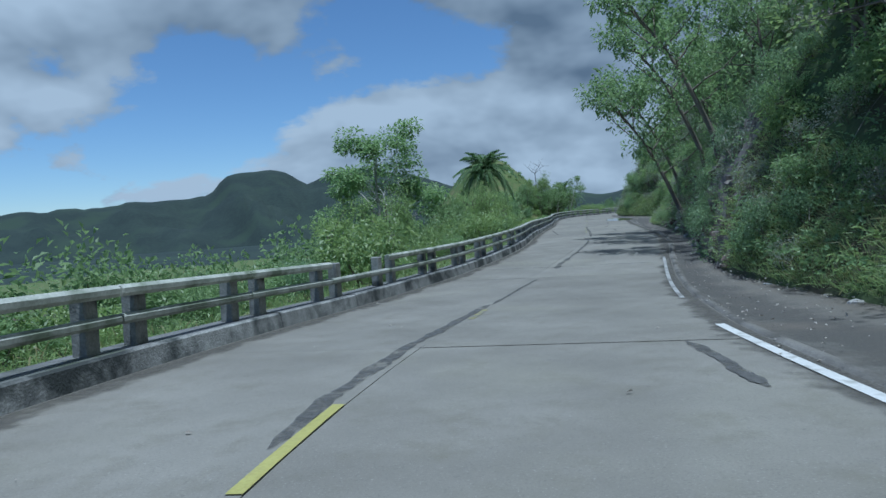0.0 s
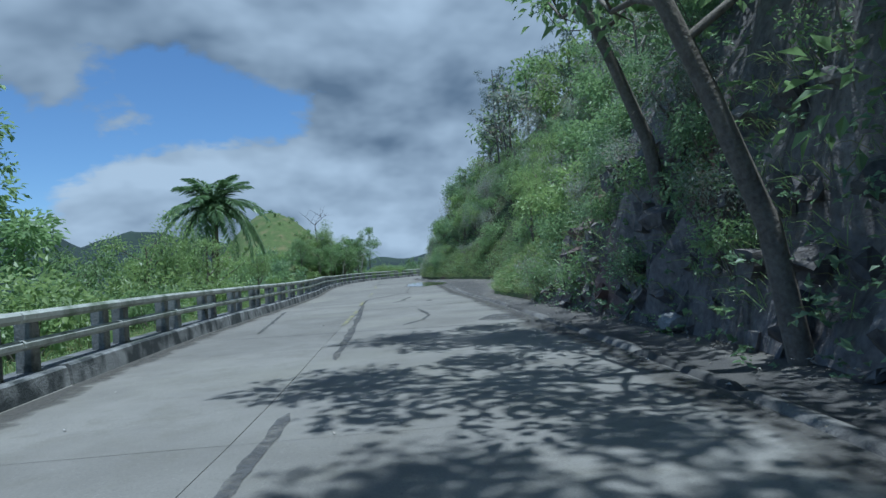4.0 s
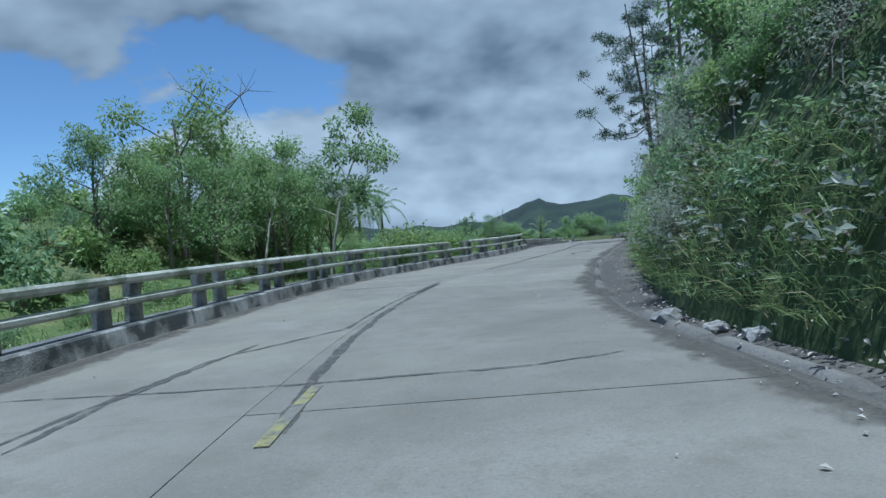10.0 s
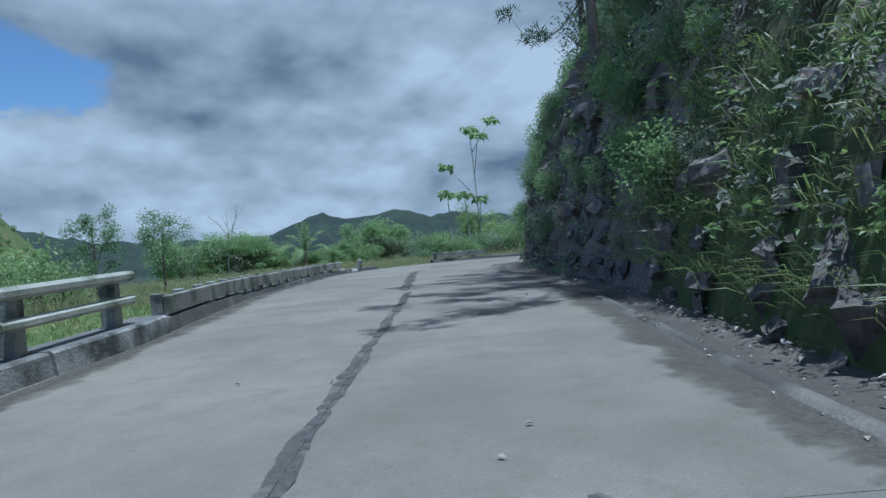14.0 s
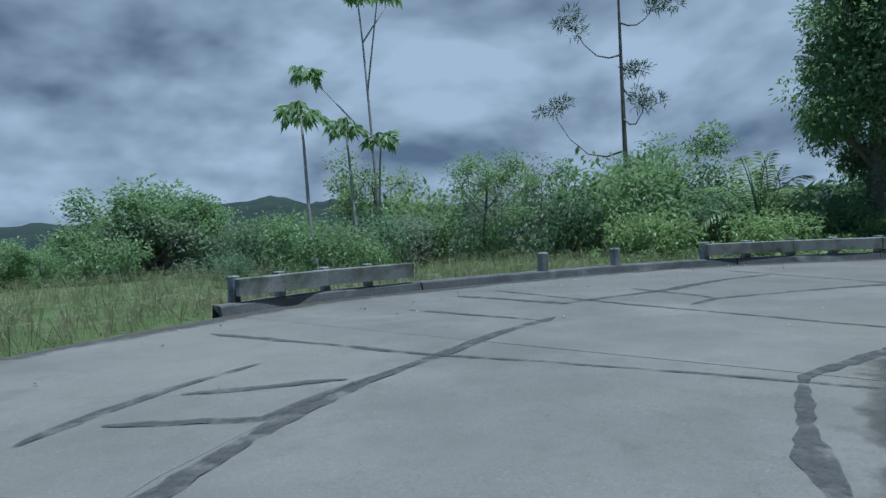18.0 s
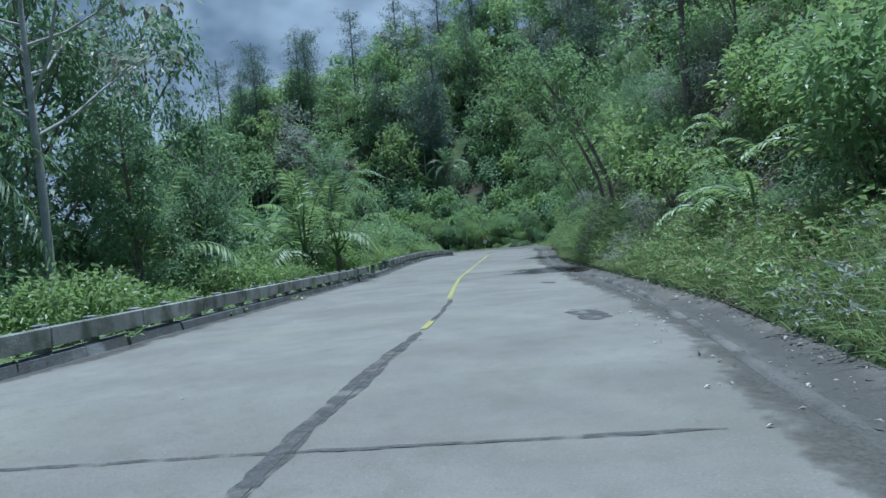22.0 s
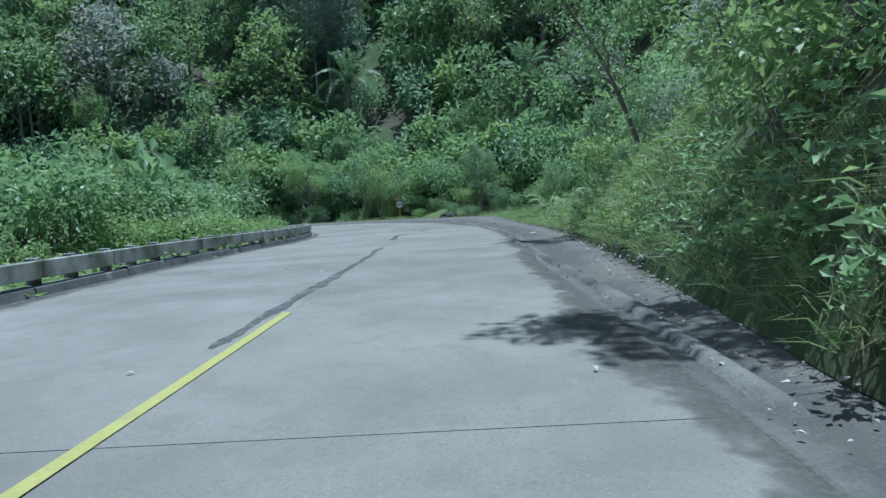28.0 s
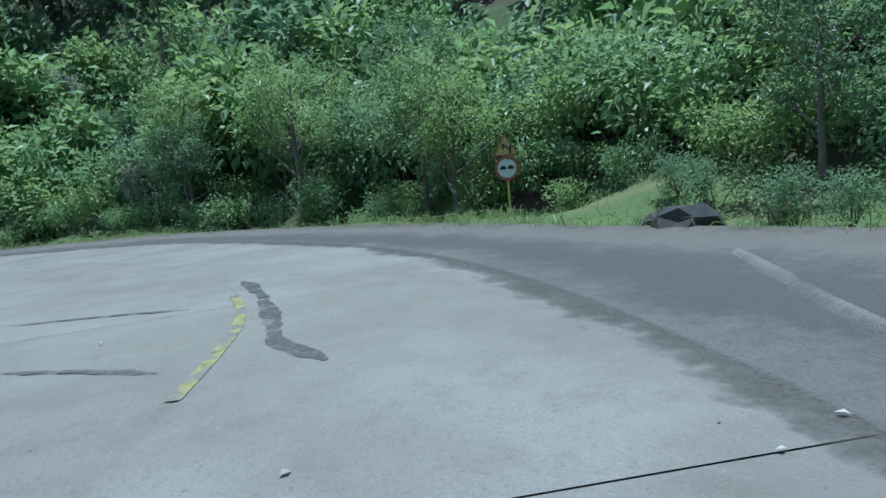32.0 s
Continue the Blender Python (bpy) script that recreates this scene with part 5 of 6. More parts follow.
# the grassy shelf in the bend: shrubs behind it
for s, n, size in ((171.7, 40, 1.6), (160, 24, 1.3), (163, 27, 1.2), (166, 28, 1.6), (168, 30, 1.4), (157, 22, 1.4), (173.2, 17.6, 1.7), (174.5, 18.5, 1.6), (171.5, 20, 1.4), (176.5, 15.5, 1.7), (178, 14.5, 2.1), (179.2, 14.0, 2.3), (180.2, 13.2, 2.5), (181, 12.8, 2.6), (182, 14.0, 2.7), (177, 17, 2.2), (178.5, 17, 2.5), (180.3, 11.4, 1.5), (183.5, 13.5, 2.4), (184.5, 12, 2.0), (175.5, 19, 2.2)):
    plant(pick(*S_MID, S_DARK[0]), s, n, size)
for k in range(34):
    s, n = prng.uniform(173.5, 184.5), prng.uniform(13.0, 18.5)
    x, y, z = stand(s, n)
    need = (float(place(s, 0)[2]) + 0.9 + (3.6 if s > 176.5 else 1.2) * prng.random() ** 1.3 - z) / 1.45
    if need > 2.0:
        fill("shelf_thicket", pick(T_MID[0], T_MID[2], T_GREY, T_LITE), s, n, need * 1.45 / 8.0, 1.25)
    else:
        fill("shelf_thicket", pick(S_MID[0], S_DARK[0], S_GREY[0]), s, n, need)
SMALLPALM = palm(np.random.default_rng(12), 0.7, 11, 2.3, 0.12, "low palm with bright upright fronds", mat=L_LITE, rise=0.9, droop=0.75)
plant(SMALLPALM, 171.5, 39.0, 1.1)
CEC1 = cecropia(np.random.default_rng(13), 11.5, 4, "tall slender cecropia wrapped in vines")
plant(CEC1, 176.6, 17.9, 1.0, 120)
CEC2 = cecropia(np.random.default_rng(14), 5.2, 1)
plant(CEC2, 173.6, 12.8, 1.0)
plant(CEC2, 175.4, 15.5, 1.02)
plant(CEC2, 176.0, 16.3, 0.95)
for s, n, size in ((172.7, 11.6, 0.9), (173.3, 11.0, 1.1), (174.2, 11.8, 1.4), (171.9, 12.8, 1.0)):
    plant(pick(*S_MID, S_DARK[1]), s, n, size)
THIN = dead_tree(np.random.default_rng(15), 6.5, 4, M_DEAD, 0.05, "thin bare sapling with forked twigs")
plant(THIN, 169.8, 55.0, 1.1)
TORN = pine(np.random.default_rng(16), 15.5, 6, 0.42, "tall weathered pine with few living limbs", 320, 4.6, True, 1.5)
plant(TORN, 182.3, 18.6, 1.0, 150)

# left side after the bend: wall of growth, feature trees
DARKBIG = tree(np.random.default_rng(103), 11.0, 2.9, 28, 0.2, 0.2, 380, 1.05, (M_BARK, L_MID), 0.24, label="big dark green tree with a dense tall crown")
plant(DARKBIG, 186.6, 9.7, 1.0, 0, 0.9)
for s, n, size in ((186.2, 9.6, 1.5), (187.3, 10.4, 2.0), (185.6, 10.8, 1.9), (187.2, 9.4, 1.4), (186.4, 11.2, 2.4)):
    plant(S_DARK[1], s, n, size)
plant(SMALLPALM, 182.9, 10.4, 1.05)
plant(SMALLPALM, 184.0, 11.5, 1.0)
OIL = palm(np.random.default_rng(17), 4.6, 22, 4.2, 0.26, "large feathery palm with long drooping fronds", droop=1.0, rise=0.75, leaflet=0.8, wide=0.06, pairs=30)
plant(OIL, 199.7, 12.4, 1.05)
plant(OIL, 226.2, 9.8, 0.95)
PALE1 = tree(np.random.default_rng(104), 12.5, 5.2, 13, 0.42, 0.32, 40, 0.85, (M_PALE, L_GREY), 0.13, label="pale-barked tree with spreading open limbs")
plant(PALE1, 202.2, 10.1, 1.0, 60)
PALE2 = tree(np.random.default_rng(105), 6.5, 3.4, 8, 0.45, 0.26, 18, 0.55, (M_PALE, L_MID), 0.09, label="crooked pale tree with thin leaves", lean=(1.2, 0.6))
plant(PALE2, 214.5, 10.6, 1.0, 100)
VINED = tree(np.random.default_rng(106), 9.0, 1.9, 14, 0.1, 0.2, 85, 0.75, (M_BARK, L_DARK), 0.12, label="trunk wholly covered in dark vines")
plant(VINED, 186.9, 10.3, 0.85, 40)
plant(VINED, 214.3, 11.6, 1.1, 10)
plant(VINED, 205.5, 9.6, 0.9, 200)
plant(VINED, 199.5, 12.5, 1.1, 80)
for s, n in ((216.5, 8.0), (220.2, 7.6), (223.0, 10.5), (231.0, 13.0), (228.5, 11.5), (209.0, 11.5), (195.5, 10.5)):
    plant(SMALLPALM, s, n, prng.uniform(1.25, 1.7))
for s in np.arange(179, 266, 1.2):
    s += prng.uniform(-0.5, 0.5)
    k = float(KERB(s))
    if prng.random() < 0.8:
        plant(pick(*S_LITE, S_LITE[0], S_MID[0]), s, k + prng.uniform(1.6, 3.2), prng.uniform(0.5, 0.85))
    if prng.random() < 0.8:
        fill("outer_thicket", pick(*S_MID, S_DARK[0], S_LITE[1]), s, k + prng.uniform(4.2, 7.0), prng.uniform(0.9, 1.7) if s < 222 else prng.uniform(1.3, 2.4))
    if prng.random() < 0.5:
        fill("outer_thicket", pick(F_DARK, F_MID), s, k + prng.uniform(7, 12), prng.uniform(1.8, 2.6) if s < 222 else prng.uniform(2.4, 3.6))
for s, n, kk, size in ((212, 11.0, T_DARK[1], 1.1), (208.5, 13.5, T_DARK[0], 1.15), (217, 13.5, T_DARK[1], 1.15), (221, 15, T_DARK[0], 1.2), (226, 15.5, T_MID[2], 1.15), (231, 17, T_MID[0], 1.1), (237, 18, T_DARK[1], 1.1), (203.5, 12.5, T_MID[1], 0.95), (207.5, 10.5, T_DARK[1], 0.85), (210.5, 12, T_MID[0], 0.9), (214, 14, T_DARK[0], 0.9), (197, 14, T_MID[2], 0.95), (206, 17, T_DARK[0], 1.1), (189, 13, T_MID[0], 0.8), (192.5, 12, T_DARK[0], 0.7), (207, 13, T_DARK[1], 0.8), (211, 15, T_MID[1], 0.9), (218, 16, T_MID[2], 0.9), (225, 17, T_DARK[0], 0.8), (235, 13, T_MID[0], 0.6), (241, 12, T_MID[1], 0.55), (248, 12, T_LITE, 0.6), (254, 11, T_LITE, 0.6), (260, 11, T_MID[2], 0.6)):
    plant(kk, s, n, size)

# the forest on the far slope past the last bend
for k in range(46):
    s = prng.uniform(262, 298)
    n = -float(VERGE(s)) - prng.uniform(4, 22)
    plant(pick(*T_DARK, *T_MID, T_LITE, T_GREY), s, n, prng.uniform(0.6, 0.95))
for k in range(440):
    s, o = prng.uniform(262, 303), 14 + 66 * prng.random() ** 0.8
    fill("forest %d" % (o // 40), pick(*T_FAR, T_FAR[0]), s, -float(VERGE(s)) - o, prng.uniform(0.75, 1.25))
for k in range(120):
    s, o = prng.uniform(186, 262), 9 + 30 * prng.random()
    fill("forest 3", pick(*T_FAR, T_FAR[0]), s, -float(VERGE(s)) - o, prng.uniform(0.75, 1.15))
for k in range(340):
    s, o = prng.uniform(260, 304), 9 + 48 * prng.random()
    fill("forest 2", pick(F_DARK, F_MID, F_LITE, F_MID), s, -float(VERGE(s)) - o, prng.uniform(1.8, 3.2))
for k in range(40):
    fill("bank_thicket 9", pick(*T_FAR), prng.uniform(48, 92), -float(VERGE(70)) - prng.uniform(7, 15), prng.uniform(0.4, 0.65))
for k in range(45):
    fill("forest 1", pick(*P_FAR), prng.uniform(268, 300), -float(VERGE(285)) - prng.uniform(22, 70), prng.uniform(1.0, 1.5))
sign_s, sign_n = (float(q[0]) for q in on_road([153.6], [96.1])[:2])
for k in range(430):
    s, o = prng.uniform(262, 303), 2.6 + 13 * prng.random() ** 1.2
    n = -float(VERGE(s)) - o
    if o < 4.2 or (abs(s - sign_s) < 0.9 and n > sign_n - 0.5):
        continue
    big = prng.uniform(0.7, 1.2) if o < 6.5 else prng.uniform(1.2, 2.6)
    fill("edge_thicket", pick(*S_LITE, *S_MID, S_DARK[0], S_MID[1]) if o < 8 else pick(F_LITE, F_MID, F_DARK, F_MID), s, n, big)
# growth dotted over the hill beyond the valley
for k in range(300):
    a, b = prng.uniform(0, 6.28), 1.3 * math.sqrt(prng.random())
    fill_at("hill_thicket", pick(F_LITE, F_MID, F_DARK), 18 + 21 * math.cos(a) * b, 240 + 40 * math.sin(a) * b, prng.uniform(0.25, 0.75))
for k in range(260):
    a, b = prng.uniform(0, 6.28), 1.2 * math.sqrt(prng.random())
    s, n = 119 + 20 * math.cos(a) * b, 24 + 11 * math.sin(a) * b
    fill("knoll_thicket", pick(F_LITE, F_MID, F_MID, F_DARK), s, n, prng.uniform(0.6, 1.5))
for s, n in ((274, -24), (279, -30), (283, -26)):
    plant(OIL, s, n, prng.uniform(0.8, 1.0))
LONE = dead_tree(np.random.default_rng(18), 14.0, 3, M_PALE, 0.16, "tall pale bare trunk in the forest")
plant(LONE, 276, -42, 1.2)
plant(LONE, 285, -30, 0.7)


# the rim of the grassy shelf, where the land falls away
for k in range(44):
    x = prng.uniform(46.5, 65.0)
    y = 178.9 - 4.2 * ((x - 50) / 16) ** 2 + prng.uniform(-0.8, 2.6)
    top = (0.5 if 54.0 < x < 60.5 else (1.6 if x < 60 else 1.9)) + prng.uniform(-0.6, 0.6)
    fill_at("shelf_thicket", pick(T_MID[0], T_MID[2], T_GREY, T_LITE), x, y, max(top - float(ground(x, y)), 1.2) / 8.0, 1.4)
plant(palm(np.random.default_rng(31), 2.3, 12, 2.5, 0.13, "low palm with bright upright fronds", mat=L_LITE, rise=0.9, droop=0.75), 169.6, 22.6, 1.0)
plant(WHITE, 167.6, 24.6, 0.95)
plant(WHITE, 167.0, 26.5, 0.7)
# tall dark trees below the road beyond the bend
for s, n, kk, size, wide in ((207.8, 15.4, T_DARK[0], 2.7, 1.0), (205.4, 12.4, T_DARK[1], 2.4, 0.8), (214.2, 13.6, T_DARK[0], 2.8, 0.6), (210.5, 13.6, T_DARK[1], 1.7, 0.9), (222.5, 16.8, T_DARK[0], 2.2, 0.7)):
    plant(kk, s, n, size, None, wide)
for ob in (*T_FAR, *P_FAR, *BUSH, F_MID, F_LITE, F_DARK):
    for o in (*ob.children, ob):
        bpy.data.objects.remove(o)
NAMED = {"cliff": ("cliff_thicket", "dark shrubs rooted in the rock face"), "shelf": ("shelf_thicket", "shrubs at the edge of the grassy shelf"), "knoll": ("knoll_thicket", "low shrubs and saplings on a grassy knoll"), "hill": ("hill_thicket", "scattered shrubs and trees on the hill over the valley"), "bank": ("bank_thicket", "dense mixed shrubs high on the roadside bank"), "slope": ("slope_thicket", "thick green shrubs on the slope beyond the barrier"), "outer": ("outer_thicket", "thick undergrowth on the outer side of the road"), "fores": ("forest", "dense tropical forest covering the hillside"), "edge_": ("edge_thicket", "bright thick shrubs along the edge of the forest")}
for zone, (heap, mats) in thick.items():
    name, label = NAMED[zone[:5].rstrip("_ ") if zone[:5].rstrip("_ ") in NAMED else zone[:5]]
    tagged(new(name, heap.mesh(name, mats)), label, "thicket" if name != "forest" else "forest", kind="stuff")


# ---- plants: cover too fine to count ----
def blades(at, way, length, width, rng_):
    """Grass blades of two pieces, bending over at the top."""
    k = len(at)
    way, length = unit(way), np.asarray(length)[:, None]
    side = unit(np.cross(way, unit(rng_.normal(size=(k, 3)) + 1e-3))) * (length * width / 2)
    mid = at + way * length * 0.58
    bend = way * [1.0, 1.0, -0.1] + np.concatenate([unit(way[:, :2] + rng_.normal(0, 0.2, (k, 2))) * 0.45, np.zeros((k, 1))], 1)
    tip = mid + bend * length * 0.45
    v = np.stack([at - side * 0.8, at + side * 0.8, mid + side, mid - side, tip + side * 0.12, tip - side * 0.12], 1).reshape(-1, 3)
    i = np.arange(k)[:, None] * 6
    return v, np.concatenate([i + [0, 1, 2, 3], i + [3, 2, 4, 5]])


def cover(name, s, n, height, length, width, mat, label, category, out=0.3, seed=1, lift=0.0, slope_out=0.0):
    """Tufts of blades, or sprays of leaves, growing on the ground at s and n."""
    r = np.random.default_rng(seed)
    grassy = width < 0.3
    per = 6 if grassy else 8
    groups = (len(s) + per - 1) // per
    g = np.repeat(np.arange(groups), per)[:len(s)]
    s, n, k = s[::per][:groups], n[::per][:groups], len(s)
    c = place(s, n)
    c[:, 2] = ground(c[:, 0], c[:, 1]) + lift * 0.5 * r.random(groups)
    toward = np.concatenate([unit(place(s, 0)[:, :2] - c[:, :2]), np.zeros((groups, 1))], 1)
    big = np.clip(np.exp(r.normal(0, 0.3, groups)), 0.55, 1.35)
    if grassy:
        at = c[g] + r.normal(0, 0.07, (k, 3)) * [1, 1, 0.2]
        way = np.stack([r.normal(0, out, k), r.normal(0, out, k), np.full(k, height)], 1) + toward[g] * slope_out
        ln = length * big[g] * r.uniform(0.6, 1.5, k)
        v, f = blades(at, way, ln, width * 0.6, r)
    else:
        stem = unit(toward * (0.3 + slope_out) + np.array([0, 0, 0.55]) + r.normal(0, 0.45, (groups, 3)))
        reach = (2.2 + 2.6 * r.random(groups)) * length * big
        u = r.random(k)
        at = c[g] + stem[g] * (reach[g] * u)[:, None] - np.array([0, 0, 0.3]) * (reach[g] * u ** 2)[:, None]
        side = unit(np.cross(stem, [0, 0, 1.0]) + 1e-4)
        way = stem[g] * 0.6 + side[g] * np.where(np.arange(k) % 2, 0.9, -0.9)[:, None] + r.normal(0, 0.35, (k, 3)) - [0, 0, 0.15]
        up = unit(toward[g] * 0.8 + np.array([0, 0, 0.9]) + r.normal(0, 0.35, (k, 3)))
        ln = length * (big[g] * r.uniform(0.6, 1.35, k) * (1.1 - 0.4 * u))
        v, f = leaves(at, way, up, ln, ln * width)
    return tagged(new(name, mesh_np(name, v, f, [mat])), label, category, kind="stuff")


def scatter(rng_, s0, s1, o0, o1, count, power=1.0):
    return rng_.uniform(s0, s1, count), o0 + (o1 - o0) * rng_.random(count) ** power


cr = np.random.default_rng(33)
for k, (s0, s1) in enumerate(((-8, 22), (22, 50), (50, 76), (76, 100), (100, 124), (124, 146), (146, 166), (166, 192), (192, 214), (214, 238), (238, 268))):
    rocky = k == 6
    s, o = scatter(cr, s0, s1, 0.2, 9.0, int((s1 - s0) * (700 if rocky else 980)), 1.45)
    if rocky or k == 1:
        o = o - 0.25
    mat = (L_MID, L_DARK, L_MID, L_MID, L_GREY, L_GREY, L_DARK, L_GREY, L_GRASS, L_MID, L_LITE)[k]
    other = (L_LITE, L_MID, L_GRASS, L_LITE, L_MID, L_LITE, L_GREY, L_MID, L_GREY, L_LITE, L_MID)[k]
    p = place(s, -VERGE(s) - o)
    patch = wob(p[:, 0], p[:, 1], 0.75, 3.0) + cr.normal(0, 0.25, len(s)) > 0.15
    for q, (m, leaf) in enumerate(((mat, 0.108), (other, 0.094))):
        w = patch if q else ~patch
        cover("bank_foliage", s[w], -VERGE(s[w]) - o[w], 0.15, leaf, 0.55, m, "leafy creepers and undergrowth covering the bank", "undergrowth", 1.2, 40 + k + 20 * q, 0.7, 0.6)
    # dry hanging vines in some places
    vs = cr.uniform(s0, s1, int((s1 - s0) * (2.6 if k in (4, 5, 6, 9) else 1.0)))
    vo = cr.uniform(0.8, 4.0, len(vs))
    hp = Heap()
    for sv, ov in zip(vs, vo):
        x, y, z = stand(sv, -float(VERGE(sv)) - ov)
        bx, by, bz = stand(sv + cr.normal(0, 0.5), -float(VERGE(sv)) - ov * 0.45)
        u = np.linspace(0, 1, 5)[:, None]
        line = np.array([x, y, z + 0.5]) * (1 - u) + np.array([bx, by, bz + 0.35]) * u + cr.normal(0, 0.12, (5, 3)) + [0, 0, 0.12] * np.sin(np.pi * u)
        hp.put(*tube(line, np.full(5, 0.009), 3))
    tagged(new("dry_vines", hp.mesh("dry_vines", [M_VINE])), "pale dry vines and twigs tangled over the bank", "vines", kind="stuff")
    s, o = scatter(cr, s0, s1, 0.08, 1.9 if k in (0, 2, 3, 8, 10) else 0.9, int((s1 - s0) * (60 if rocky else 200 if k == 1 else 900 if k in (0, 2, 3, 8, 10) else 430)), 1.3)
    cover("bank_grass", s, -VERGE(s) - o, 1.0, 0.27, 0.055, L_GRASS, "tall grass along the foot of the bank", "grass", 0.75, 60 + k, 0.0, 0.35)
s, o = scatter(cr, 150, 180, 0.35, 16, 46000, 1.25)
cover("meadow_grass", s, KERB(s) + o, 1.0, 0.42, 0.04, L_MEADOW, "tall seeding grass on the shelf outside the bend", "grass", 0.35, 80)
s, n = cr.uniform(98, 141, 16000), cr.uniform(9, 42, 16000)
cover("knoll_grass", s, n, 1.0, 0.5, 0.06, L_GRASS, "rough grass over the knoll beyond the barrier", "grass", 0.5, 84)
s, o = scatter(cr, -8, 150, 0.68, 3.4, 24000)
cover("shoulder_grass", s, KERB(s) + o, 1.0, 0.26, 0.08, L_GRASS, "short grass and weeds behind the kerb", "grass", 0.5, 81)
s, o = scatter(cr, 178, 270, 0.4, 4.4, 34000)
cover("shoulder_weeds", s, KERB(s) + o, 0.8, 0.17, 0.5, L_LITE, "light green weeds behind the low barrier", "weeds", 0.6, 82)
s, o = scatter(cr, 250, 300, 0.0, 5.0, 16000)
cover("verge_grass", s, -VERGE(s) - o, 1.0, 0.3, 0.06, L_GRASS, "bright grass strip at the edge of the asphalt", "grass", 0.5, 83)

# ---- marks and repairs on the slabs ----
def ribbon(points, width, h, seed=0, ragged=0.35, step=0.25):
    """A band of uneven width along places (s, n) on the road."""
    r = np.random.default_rng(seed)
    p = np.asarray(points, float)
    d = np.r_[0, np.cumsum(np.hypot(*np.diff(p, axis=0).T))]
    u = np.arange(0, d[-1] + step, step).clip(0, d[-1])
    u = np.unique(np.r_[u, d[-1]])
    q = np.stack([np.interp(u, d, p[:, k]) for k in range(2)], 1)
    q += r.normal(0, 0.008, q.shape) * (1 if ragged else 0)
    t = np.gradient(q, axis=0) if len(q) > 2 else np.tile(q[-1] - q[0], (len(q), 1))
    t = t / (np.linalg.norm(t, axis=1, keepdims=True) + 1e-9)
    side = np.stack([-t[:, 1], t[:, 0]], 1)
    knots = np.arange(0, d[-1] + 1.4, 0.7)
    slow = np.stack([np.interp(u, knots, r.uniform(-1, 1, len(knots))) for k in range(2)], 1)
    w = width / 2 * (1 + ragged * (slow + 0.25 * r.uniform(-1, 1, (len(q), 2))))
    ends = np.clip(np.minimum(u, d[-1] - u) / (0.25 if ragged else 1e-6), 0.25 if ragged else 1, 1)[:, None]
    w = w * ends
    a, b = q + side * w[:, :1], q - side * w[:, 1:]
    v = np.stack([place(b[:, 0], b[:, 1], h), place(a[:, 0], a[:, 1], h)], 1).reshape(-1, 3)
    i = np.arange(len(q) - 1)
    return v, np.stack([2 * i, 2 * i + 2, 2 * i + 3, 2 * i + 1], 1)


def seam(points, width=0.16, seed=0):
    v, f = ribbon(points, width * (0.75 if width < 0.3 else 0.9), 0.008, seed, 0.55, 0.14)
    ob = new("tar_seam", mesh_np("tar_seam", v, f, [M_TAR]))
    return tagged(ob, "dark tar repair along a crack in the concrete", "tar seam", "tar repairs")


seam([(4.4, 0.3), (6.2, 0.35), (9.4, 0.3), (14, 0.1)], 0.22, 0)
seam([(14, 0.05), (19.7, -0.1)], 0.12, 1)
seam([(23, -0.2), (25, -0.15), (27.8, -0.15)], 0.24, 2)
seam([(27.8, -0.15), (37.8, -0.1)], 0.16, 3)
seam([(41.2, -0.2), (46.3, -0.12), (50.2, -0.02), (57.0, 0.15)], 0.18, 4)
seam([(46.1, -1.2), (47.2, -1.7), (48.6, -1.9), (51.7, -1.75)], 0.14, 5)
seam([(46.8, 2.05), (49.6, 2.3), (53.7, 2.7), (56.6, 2.95)], 0.13, 6)
seam([(46, 2.6), (45.4, -0.3), (44.5, -3.7)], 0.07, 7)
seam([(23.7, 2.6), (23.7, 0), (23.9, -3.4)], 0.09, 8)
seam([(57.1, -1), (58.2, -1.4), (59.5, -1.45), (61.9, -1.85)], 0.2, 9)
seam([(56.1, -2.4), (56.8, -2.3), (57.5, -2.5)], 0.22, 10)
seam([(67.1, -1.85), (70, -1.8), (75, -2.1)], 0.07, 11)
seam([(66.9, 2.8), (66.8, 0.1), (66.9, -1.8), (66.6, -3.9)], 0.06, 12)
seam([(57, 0.2), (62.0, 0.12), (64.2, -0.5), (66.0, -1.2), (68.6, -2.0)], 0.17, 13)
seam([(62.3, 3.3), (64.2, 2.1), (69, 1.4)], 0.08, 14)
seam([(92.2, 2.8), (93.2, 2.2), (94.3, 2.15)], 0.2, 15)
seam([(94.3, 2.15), (96.7, 2.4), (103, 1.6), (105, 0.4), (114, 0.5)], 0.09, 16)
seam([(89.6, -0.2), (91.7, -0.3), (92.1, -0.6), (90.8, -0.9), (89.6, -0.8)], 0.36, 17)
seam([(99.6, -0.2), (101.5, 0), (107.2, 0.2), (113.2, 0.4)], 0.16, 18)
seam([(101.4, 3.1), (101.2, 0), (101.3, -2.1), (101.7, -3.1)], 0.08, 19)
seam([(99.6, 1.8), (101, 1.8), (104, 1.4)], 0.12, 20)
seam([(110.5, 0.37), (112.9, 0.4)], 0.26, 21)
seam([(113.1, 3.2), (113, 0.4)], 0.12, 22)
seam([(117.2, 3.4), (117.2, -3)], 0.05, 23)
seam([(118.5, 0), (122.9, -0.25), (129.9, -0.4)], 0.2, 24)
seam([(131.9, -2), (131.3, -2.6), (130.6, -2.6), (130, -2.05), (129.4, -1.9), (128.5, -2.05), (128.1, -2.15)], 0.24, 25)
seam([(131, 0.4), (131.4, -0.5), (131.9, -2)], 0.07, 26)
